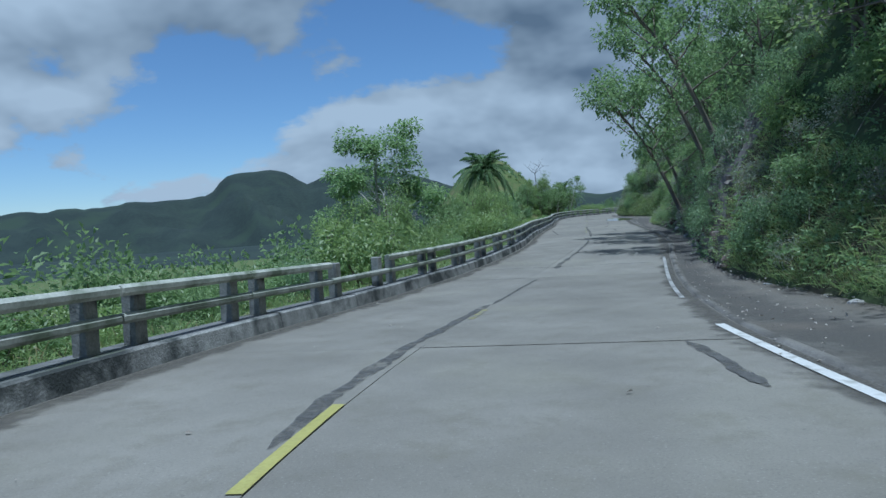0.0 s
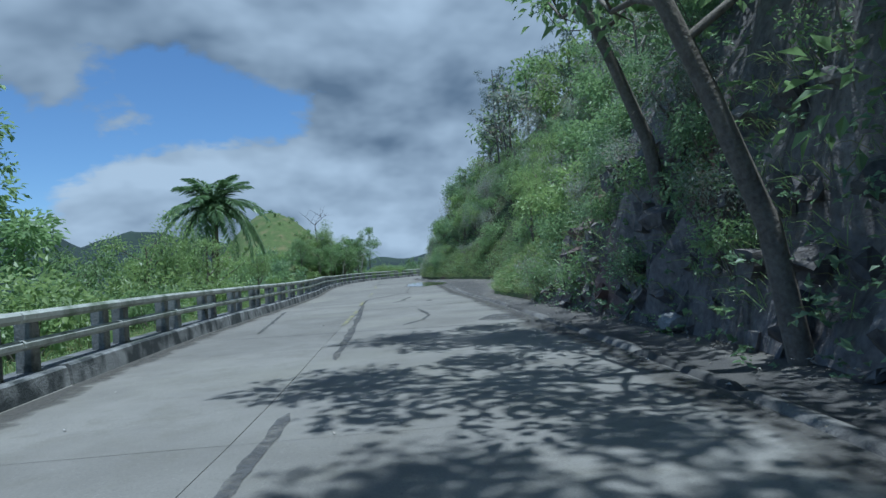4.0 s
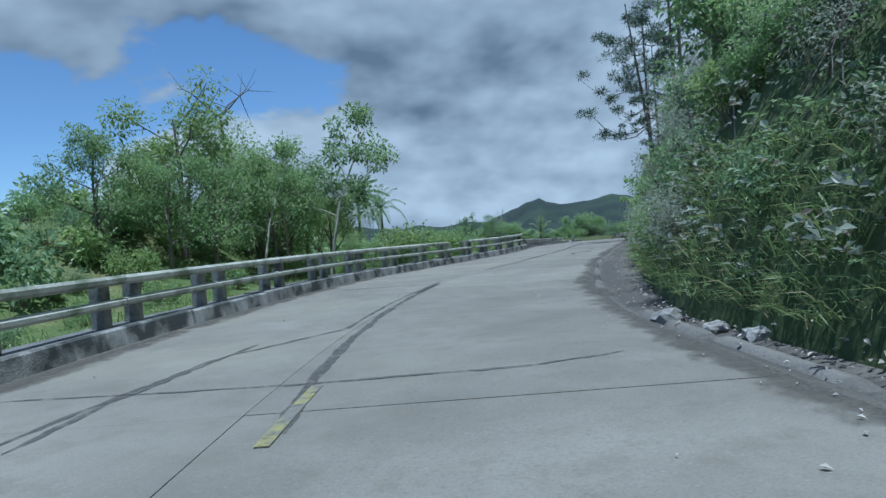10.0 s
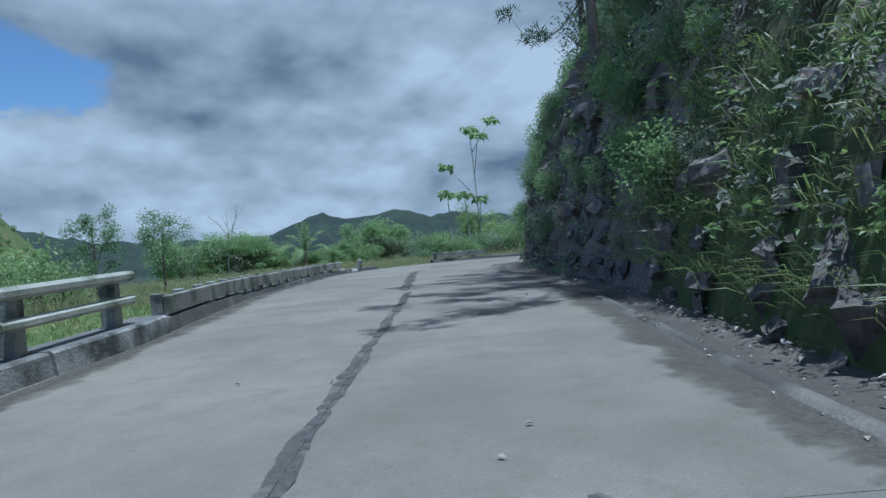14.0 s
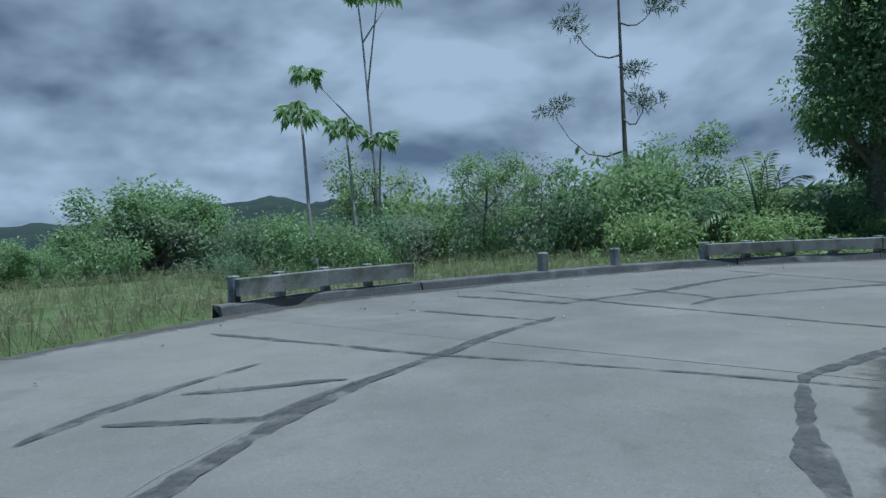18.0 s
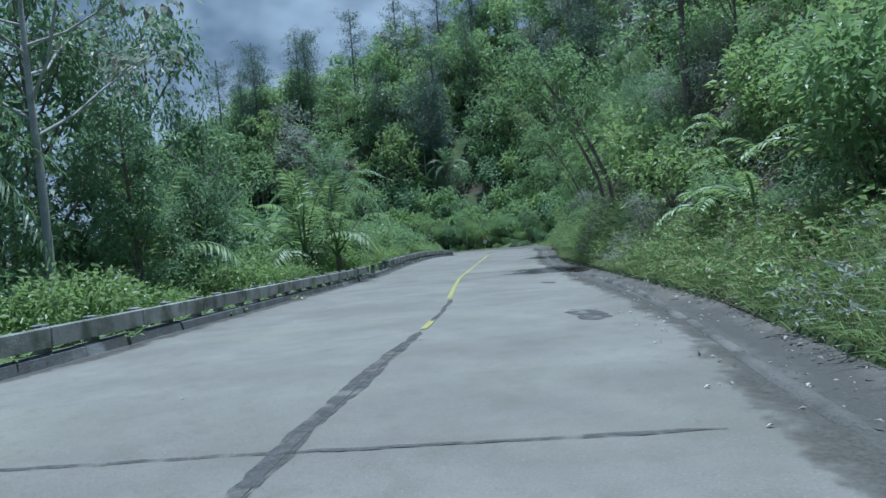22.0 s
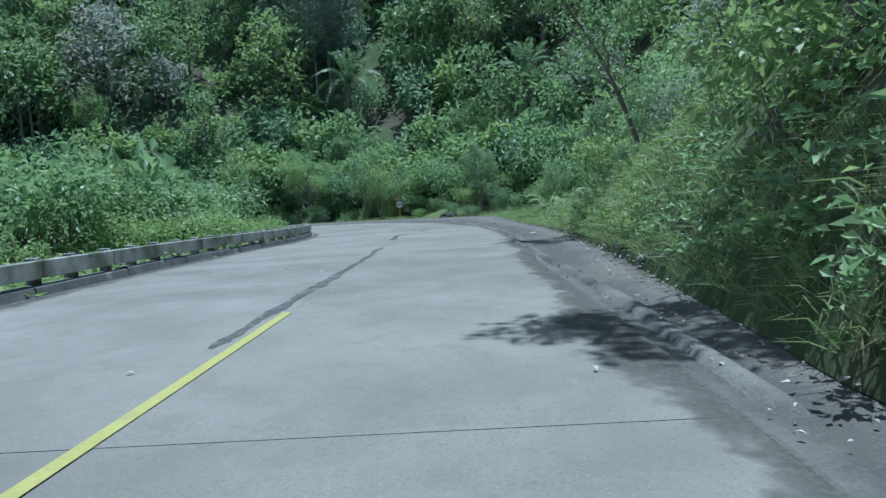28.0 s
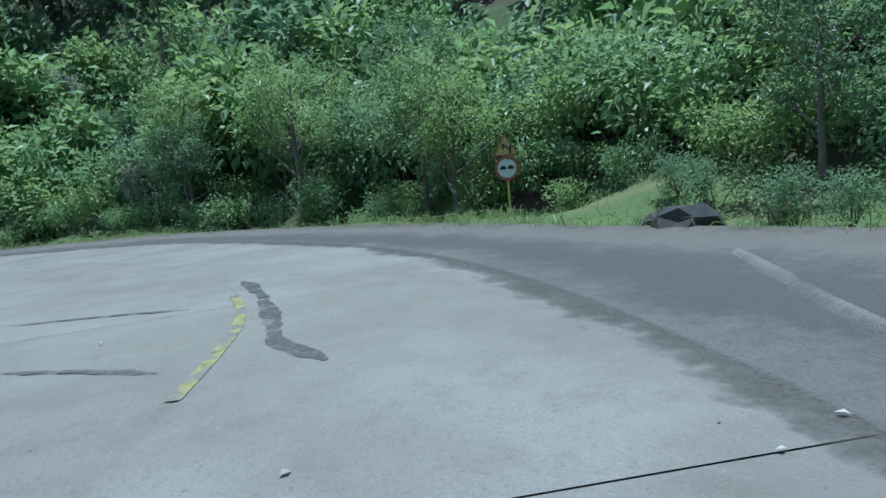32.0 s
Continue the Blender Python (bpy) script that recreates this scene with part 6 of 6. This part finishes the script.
seam([(127, -0.4), (133, -0.5), (148, -0.5)], 0.2, 27)
seam([(148.7, -0.4), (152.9, -0.35), (155.1, -0.1), (158.9, 0.4), (161.6, 0.8), (163, 0.7)], 0.3, 28)
seam([(154, 3.6), (154.2, -0.2), (154.6, -3)], 0.13, 29)
seam([(156.5, 3.4), (158, 2.3), (157.8, 0.4)], 0.08, 30)
seam([(149.2, -0.4), (149.5, -3.2)], 0.2, 31)
seam([(163, 0.6), (165.4, 0.85), (169.3, 1.5), (171.6, 1.9)], 0.24, 32)
seam([(163.7, 0.8), (163.9, -2.4)], 0.13, 33)
seam([(165.6, 4.6), (165.4, 0.8), (165.3, -2.4)], 0.12, 34)
seam([(160.9, -2.7), (161.7, -2.55), (163.7, -2.4), (165.2, -2.4)], 0.3, 35)
seam([(165.2, -2.4), (169.6, -1.8), (171.9, -2.2)], 0.2, 36)
seam([(166, 2.5), (167.2, 2.75), (168.1, 2.85)], 0.2, 37)
seam([(166.4, 2.3), (166.8, 1.3), (168.1, 1.35)], 0.16, 38)
seam([(168.9, 5.2), (169, 1.6), (169.5, -2.4)], 0.12, 39)
seam([(173.6, 5.4), (173.2, 1.8), (172.9, -2.2)], 0.12, 40)
seam([(167.1, 2.5), (167.9, 1.5)], 0.16, 41)
seam([(171.2, 4.5), (171.3, 1.9)], 0.14, 42)
seam([(172.7, 5.2), (172.8, 2.8), (174.9, 2.6), (176.9, 3.1), (178.5, 3.3)], 0.24, 43)
seam([(178.5, 4.8), (178.3, 0.5), (178.1, -2.2)], 0.13, 44)
seam([(173.6, 1.1), (174.5, 1.2), (178.3, 0.4), (182.4, 0.25), (186, 0.1)], 0.2, 45)
seam([(175, 3.4), (174.7, 1.7), (174.5, 1.2)], 0.2, 46)
seam([(186, 0.1), (190.4, 0.1), (196, -0.05)], 0.28, 47)
seam([(190.3, 4.2), (190.3, 0.1), (190.2, -2.8)], 0.09, 48)
seam([(201.9, -0.1), (201.6, -3.2)], 0.05, 49)
seam([(197, -0.1), (201.5, -0.1)], 0.14, 50)
seam([(234, 0.75), (241, 0.5), (247, 0.35)], 0.2, 51)
seam([(244.7, 5), (244.7, 0.3), (244.5, -2.9)], 0.09, 52)
seam([(251.3, 0.9), (252, 0.2), (255.6, 0.05), (257.3, -0.4)], 0.24, 53)
seam([(257.3, -0.4), (258.6, -1.2), (261, -1.8)], 0.13, 54)
seam([(255.1, 0.6), (255.9, -0.6)], 0.2, 55)
seam([(260.6, 4.4), (260.5, -0.1), (260.6, -1.3)], 0.22, 56)
seam([(260.6, -1.3), (260, -3.5)], 0.06, 57)
seam([(267.9, -1.95), (268.7, -1.6), (269.9, -1.6), (272.6, -1.65)], 0.24, 58)
seam([(269.2, 0.6), (268.3, -0.7)], 0.16, 59)
seam([(272.2, 1.3), (271, -0.8)], 0.14, 60)
for k, (s, n, w, l) in enumerate(((196.6, -2.6, 0.45, 1.5), (204.7, -2.6, 0.35, 0.9), (46.2, -3.5, 0.9, 1.6), (93.9, -0.5, 0.3, 0.5), (88.8, -0.9, 0.3, 0.6), (135.2, -2.3, 0.35, 0.8), (7.2, -3.3, 0.13, 2.6), (66.9, -1.85, 0.3, 0.5))):
    v, f = ribbon([(s - l / 2, n - 0.1), (s, n), (s + l / 2, n + 0.15)], w, 0.006, 200 + k, 0.5, 0.12)
    tagged(new("stain", mesh_np("stain", v, f, [M_TAR])), "dark irregular patch on the concrete lane", "stain", "patches")


def painted(name, s0, s1, n_of, width, mat, label, seed):
    ss = np.arange(s0, s1 + 0.01, min(1.0, (s1 - s0) / 2))
    v, f = ribbon(np.stack([ss, [float(n_of(s)) for s in ss]], 1), width, 0.011, seed, 0.0, 0.5)
    return tagged(new(name, mesh_np(name, v, f, [mat])), label, "road marking", "road markings")


for k, (s0, s1, off, mat) in enumerate(((3.6, 6.5, 0.05, M_YELLOW), (11.6, 13.1, -0.12, M_YELLOWW), (47.4, 54.3, -0.02, M_YELLOWW), (57, 61.5, 0.03, M_YELLOWW), (67, 71, -0.05, M_YELLOWW), (78.8, 86.4, -0.15, M_YELLOWW), (99.3, 101.1, -0.4, M_YELLOWW), (160.4, 162.4, 0.05, M_YELLOWW), (179.9, 183.7, 0.0, M_YELLOWW), (196.3, 197.3, -0.02, M_YELLOW), (201.8, 236, 0.0, M_YELLOW), (247.5, 249.5, 0.1, M_YELLOWW), (260.7, 265, 0.0, M_YELLOWW), (267.5, 272.2, 0.05, M_YELLOWW))):
    painted("yellow_line", s0, s1, lambda s: MIDDLE(s) + off, 0.11, mat, "yellow centre line, worn where cars cross it" if mat is M_YELLOWW else "yellow painted centre line", 300 + k)
painted("white_line", 2.0, 10.4, lambda s: -3.75 - 0.06 * (10.4 - s), 0.13, M_WHITE, "white edge line beside the asphalt gutter", 320)
painted("white_line", 14.0, 26.0, lambda s: -3.7, 0.09, M_WORNW, "faded white edge line beside the gutter", 321)

# ---- the puddle ----
ang = np.linspace(0, 2 * np.pi, 120, endpoint=False)
wav = 1 + 0.10 * np.sin(3 * ang + 1) + 0.06 * np.sin(7 * ang) + 0.03 * np.sin(13 * ang + 2) + 0.02 * np.sin(23 * ang) + 0.012 * np.sin(41 * ang + 1)
ps, pn = 80.0 + 3.9 * np.cos(ang) * wav, -3.45 + 1.35 * np.sin(ang) * wav
fan = [(0, 1 + k, 1 + (k + 1) % 120) for k in range(120)]
mid_ = place(80.0, -3.45, 0.013)
tagged(new("puddle", mesh_np("puddle", np.r_[[mid_], place(ps, pn, 0.013)], fan, [M_WATER])), "shallow muddy rain puddle across the lane edge", "puddle")
M_DAMP = surface("damp_concrete", (0.085, 0.085, 0.08), (0.16, 0.155, 0.145), 1.2, 30, 0.55, 0.2, worn=(2.0, 0.42, 0.6))
grow = 1.04 + 0.05 * np.sin(5 * ang + 2) ** 2 + 0.03 * np.sin(17 * ang)
rim = place(80.0 + (ps - 80) * grow, -3.45 + (pn + 3.45) * grow * 1.02, 0.007)
tagged(new("damp_edge", mesh_np("damp_edge", np.r_[[mid_ - [0, 0, 0.007]], rim], fan, [M_DAMP])), "damp dark rim round the puddle", "stain")


# ---- loose and small things ----
def lump(rng_, r=0.2, squash=0.6):
    """An uneven stone."""
    bm = bmesh.new()
    bmesh.ops.create_icosphere(bm, subdivisions=2, radius=r)
    seed = Vector(rng_.uniform(-50, 50, 3))
    for v in bm.verts:
        v.co *= 1 + 0.45 * noise.noise(v.co * (1.6 / r) + seed)
        v.co.z *= squash
    me = bpy.data.meshes.new("stone")
    bm.to_mesh(me)
    bm.free()
    me.materials.append(M_STONE)
    return me


lr = np.random.default_rng(21)
stones = [lump(lr) for _ in range(4)]
for k, (s, n, size) in enumerate(((103.6, -4.0, 1.0), (102.6, -4.3, 0.7), (101.9, -4.5, 0.8), (95.5, -5.3, 0.5), (164.4, 5.9, 1.4), (164.9, 5.8, 1.2), (165.2, 6.2, 0.9), (164.7, 5.5, 0.8), (23, -5.2, 0.9), (30, -5.1, 1.2), (36, -5.0, 1.0), (41, -5.2, 1.3), (27, -5.4, 0.6), (12, -6.1, 0.6), (127, -5.2, 0.5), (150, -4.9, 0.8), (152.4, -4.9, 0.6), (157, -4.6, 0.7), (219, -4.2, 0.5), (238, -4.3, 0.6), (240, -4.5, 0.7), (262, -5.6, 0.4), (59, -6.3, 0.5), (66, -6.8, 0.5))):
    ob = new("stone", stones[k % 4])
    x, y, z = place(s, n)
    z = max(float(ground(x, y)), float(z) - 0.02)
    ob.matrix_basis = pose(x, y, z + 0.06 * size, 0, 0, k * 47) @ Matrix.Diagonal((size, size, size, 1))
    tagged(ob, "grey broken stone fallen at the roadside", "stone", "roadside stones")

# fallen leaves and grit
s_, n_ = [], []
for s0, s1, a, b, count in ((-6, 60, -6.2, -3.9, 800), (60, 90, -7.5, -4.2, 300), (90, 165, -5.4, -3.7, 1500), (165, 240, -4.6, -3.0, 900), (230, 266, -6.4, -3.6, 700), (-6, 270, -3.5, 3.0, 260), (150, 180, 4.0, 6.0, 150)):
    s_.append(lr.uniform(s0, s1, count)), n_.append(lr.uniform(a, b, count))
s_, n_ = np.concatenate(s_), np.concatenate(n_)
keep = (-n_ < VERGE(s_) + 0.2) & (n_ < KERB(s_) - 0.1)
p = place(s_[keep], n_[keep], 0.02 + 0.03 * np.clip(-n_[keep] - EDGE(s_[keep]), 0, 1))
k = len(p)
w_ = np.stack([lr.normal(size=k), lr.normal(size=k), lr.normal(0, 0.12, k)], 1)
ln = lr.uniform(0.025, 0.075, k)
ob = new("fallen_leaves", mesh_np("fallen_leaves", *leaves(p, w_, np.array([0, 0, 1.0]) + lr.normal(0, 0.2, (k, 3)), ln, ln * 0.55), [L_LITTER]))
tagged(ob, "dry fallen leaves and twigs scattered on the road edge", "leaf litter", kind="stuff")


s_ = np.concatenate([lr.uniform(a, b, c) for a, b, c in ((-4, 52, 500), (96, 150, 900), (180, 240, 350), (240, 266, 500))])
n_ = -VERGE(s_) + lr.normal(0.02, 0.16, len(s_))
p = place(s_, n_)
p[:, 2] = np.maximum(ground(p[:, 0], p[:, 1]), p[:, 2] + 0.05) + 0.03
k = len(p)
w_ = np.stack([lr.normal(size=k), lr.normal(size=k), lr.normal(0, 0.25, k)], 1)
ln = lr.uniform(0.04, 0.10, k)
tagged(new("leaf_litter", mesh_np("leaf_litter", *leaves(p, w_, np.array([0, 0, 1.0]) + lr.normal(0, 0.35, (k, 3)), ln, ln * 0.5), [L_LITTER])), "pale dry leaves heaped along the foot of the bank", "leaf litter", kind="stuff")


def rubbish(s, n, size, turn):
    """A crumpled pale sheet."""
    r = np.random.default_rng(int(s * 10))
    g = np.linspace(-0.5, 0.5, 5)
    x, y = np.meshgrid(g, g * 0.7, indexing="ij")
    v = np.stack([x, y, 0.06 + 0.08 * r.normal(size=(5, 5))], -1).reshape(-1, 3)
    i, j = np.meshgrid(np.arange(4), np.arange(4), indexing="ij")
    f = np.stack([i * 5 + j, (i + 1) * 5 + j, (i + 1) * 5 + j + 1, i * 5 + j + 1], -1).reshape(-1, 4)
    ob = new("litter", mesh_np("litter", v, f, [M_WHITE]))
    x, y, z = place(s, n)
    ob.matrix_basis = pose(x, y, max(z, float(ground(x, y))) + 0.02, 0, 0, turn) @ Matrix.Diagonal((size, size, size * 0.6, 1))
    tagged(ob, "scrap of pale crumpled litter by the road", "litter", "litter")


for s, n, size in ((16, -5.6, 0.3), (26.5, -4.9, 0.4), (162.6, -4.3, 0.35), (204, -4.4, 0.25), (198, -4.3, 0.2), (262.5, -5.0, 0.3), (250.5, -4.6, 0.25), (7.0, -5.6, 0.3), (115, -4.9, 0.25)):
    rubbish(s, n, size * 0.6, s * 31)

# ---- drain grate ----
grate = tagged(new("drain_grate"), "rusty iron drain grate set in the gutter", "drain grate")
M_RUST = surface("rusty_iron", (0.03, 0.025, 0.022), (0.09, 0.06, 0.045), 5, 40, 0.7, 0.4, metal=0.4)
M_DRAIN_SHADE = surface("drain_shade", (0.01, 0.01, 0.01), (0.02, 0.02, 0.02), 3, 20)
grate.matrix_basis = aligned(210.3, -3.95, -0.02)
# solid block under the bars, its near-black colour gives the hollow's shade
part("frame", mesh_np("frame", *box(-0.72, -0.36, -0.03, 0.72, 0.36, 0.012), [M_DRAIN_SHADE]), grate)
bar = mesh_np("bar", *box(-0.03, -0.34, 0.0, 0.03, 0.34, 0.05, 0.01), [M_RUST])
for x in np.linspace(-0.65, 0.65, 11):
    part("bar", bar, grate).location = (x, 0, 0)

# ---- marker posts in the bank ----
# near-black of the posts, also the painted dark of the culvert hollow
M_BLACK = surface("post_and_hollow_black", (0.03, 0.03, 0.03), (0.07, 0.07, 0.065), 3, 20)
mk = None
for s, n in ((217.5, -4.3), (99.0, -5.2)):
    m = aligned(s, n, 0.0)
    if mk is None:
        v, f = box(-0.11, -0.08, -0.2, 0.11, 0.08, 0.55, 0.03)
        mk = new("marker_post", mesh_np("marker_post", v, f, [M_BLACK]))
        tagged(mk, "squat blackened concrete marker post in the weeds", "marker post", "marker posts")
        mk.matrix_basis = m
    else:
        copy_thing(mk, m)

# ---- the road sign past the last bend ----
# the sign, and the lumps for the dark hollow past the last bend
SIGN_AT, SIGN_TURN = (153.6, 96.1), 243
HOLLOW_LUMPS = [(145.1, 97.4, 0, 0.9), (146.3, 96.9, 0, 0.7)]

def disc(r, y, k=28, z=0.0):
    w = np.arange(k) * 2 * np.pi / k
    ring = np.stack([np.cos(w) * r, np.full(k, y), np.sin(w) * r + z], 1)
    return np.r_[[(0, y, z)], ring], np.array([(0, 1 + j, 1 + (j + 1) % k) for j in range(k)])


def plate(poly, y0, y1):
    """A flat plate of that outline in x and z."""
    p = np.asarray(poly, float)
    k = len(p)
    v = np.r_[np.stack([p[:, 0], np.full(k, y0), p[:, 1]], 1), np.stack([p[:, 0], np.full(k, y1), p[:, 1]], 1)]
    return v, [tuple(range(k)), tuple(range(2 * k - 1, k - 1, -1))] + [(i, k + i, k + (i + 1) % k, (i + 1) % k) for i in range(k)]


def poly_part(name, poly, y0, y1, mat, parent, label=""):
    v, f = plate(poly, y0, y1)
    me = bpy.data.meshes.new(name)
    me.from_pydata([tuple(q) for q in v], [], f)
    me.materials.append(mat)
    me.update()
    return part(name, me, parent, label)


M_SIGNY = surface("sign_yellow", (0.50, 0.38, 0.10), (0.62, 0.48, 0.16), 4, 30, 0.6, 0.1)
M_SIGNR = surface("sign_red", (0.30, 0.10, 0.07), (0.42, 0.16, 0.11), 4, 30, 0.6, 0.1)
M_SIGNW = surface("sign_white", (0.66, 0.66, 0.64), (0.8, 0.8, 0.78), 4, 30, 0.6, 0.1)
M_SIGNK = surface("sign_black", (0.03, 0.03, 0.03), (0.06, 0.05, 0.05), 4, 30, 0.6, 0.1)
sign = tagged(new("road_sign"), "yellow triangle over a round white sign on a yellow post", "road sign")
sx, sy = (float(q) for q in SIGN_AT)
sign.matrix_basis = pose(sx, sy, float(ground(sx, sy)), 0, 0, SIGN_TURN)
part("post", mesh_np("post", *box(-0.035, 0.0, -0.4, 0.035, 0.07, 2.55), [M_SIGNY]), sign)
w = np.arange(28) * 2 * np.pi / 28
round_plate = poly_part("round_plate", np.stack([np.cos(w) * 0.34, np.sin(w) * 0.34 + 1.72], 1), -0.02, -0.005, M_SIGNR, sign, "faded red rim")
poly_part("face", np.stack([np.cos(w) * 0.26, np.sin(w) * 0.26 + 1.72], 1), -0.026, -0.021, M_SIGNW, round_plate, "white disc")
for x0, x1 in ((-0.19, -0.02), (0.02, 0.19)):
    poly_part("car_symbol", [(x0, 1.69), (x1, 1.69), (x1, 1.75), (x0 + 0.13, 1.79), (x0 + 0.04, 1.79), (x0, 1.74)], -0.031, -0.027, M_SIGNK, round_plate)
tri_plate = poly_part("triangle_plate", [(-0.36, 2.06), (0.36, 2.06), (0.0, 2.68)], -0.02, -0.005, M_SIGNR, sign, "faded red border")
poly_part("triangle_face", [(-0.29, 2.10), (0.29, 2.10), (0.0, 2.60)], -0.026, -0.021, M_SIGNY, tri_plate, "yellow face")
poly_part("bend_symbol", [(-0.10, 2.24), (-0.04, 2.24), (-0.04, 2.33), (0.10, 2.20), (0.10, 2.14), (0.04, 2.14), (0.13, 2.10), (0.16, 2.14), (0.16, 2.34), (0.10, 2.34), (0.10, 2.26), (-0.04, 2.40), (-0.10, 2.40)], -0.031, -0.027, M_SIGNK, tri_plate)

# near-black lumps stand in for the shaded culvert hollow beside the asphalt
br_ = np.random.default_rng(44)
for x, y, z, size in HOLLOW_LUMPS:
    ob = new("boulder", lump(br_, 0.6, 0.7))
    ob.data.materials.clear()
    ob.data.materials.append(M_BLACK)
    ob.matrix_basis = pose(x, y, float(ground(x, y)) + 0.1, 0, 0, x * 40) @ Matrix.Diagonal((size, size, size, 1))
    tagged(ob, "near-black lump in place of the dark hollow under leaves beside the asphalt", "rock", "dark rocks")

for x, y, size in ((144.6, 96.2, 0.8), (146.4, 95.6, 0.9), (147.6, 95.4, 0.7), (143.2, 96.3, 0.7)):
    copy_thing(S_DARK[0], pose(x, y, float(ground(x, y)) + 0.1, 0, 0, x * 77) @ Matrix.Diagonal((size, size, size, 1)))

# rock faces on the cut banks: broken blocks in the dark stone
def crag(rng_):
    """A broken angular block."""
    bm = bmesh.new()
    bmesh.ops.create_cube(bm, size=0.9)
    bmesh.ops.subdivide_edges(bm, edges=bm.edges[:], cuts=1, use_grid_fill=True)
    for v in bm.verts:
        v.co = Vector((v.co.x * 1.2, v.co.y * 0.8, v.co.z)) + Vector(rng_.normal(0, 0.065, 3))
    me = bpy.data.meshes.new("rock_block")
    bm.to_mesh(me)
    bm.free()
    return me


blocks = []
for k in range(7):
    me = crag(br_)
    me.materials.clear()
    me.materials.append(M_ROCK)
    blocks.append(me)
for s in np.r_[np.arange(20, 49, 0.9), np.arange(145.0, 160.5, 0.5), np.arange(136, 144, 1.6)]:
    for o, size in ((0.08, 0.3), (0.17, 0.36), (0.28, 0.42), (0.42, 0.46), (0.62, 0.5), (0.9, 0.6), (1.4, 0.8)) if s > 144.5 else ((0.03, 0.25), (0.1, 0.33), (0.22, 0.4), (0.4, 0.45), (0.7, 0.5)):
        s2 = s + br_.uniform(-0.4, 0.4)
        x, y, _ = place(s2, -float(VERGE(s2)) - o)
        ob = part("rock_block", blocks[int(br_.integers(7))], bank)
        size *= br_.uniform(0.5, 1.2)
        ob.matrix_basis = pose(x, y, float(ground(x, y)) - 0.1, br_.uniform(0, 360), br_.uniform(0, 360), 0) @ Matrix.Diagonal((size * br_.uniform(0.7, 1.5), size * br_.uniform(0.5, 0.9), size, 1))
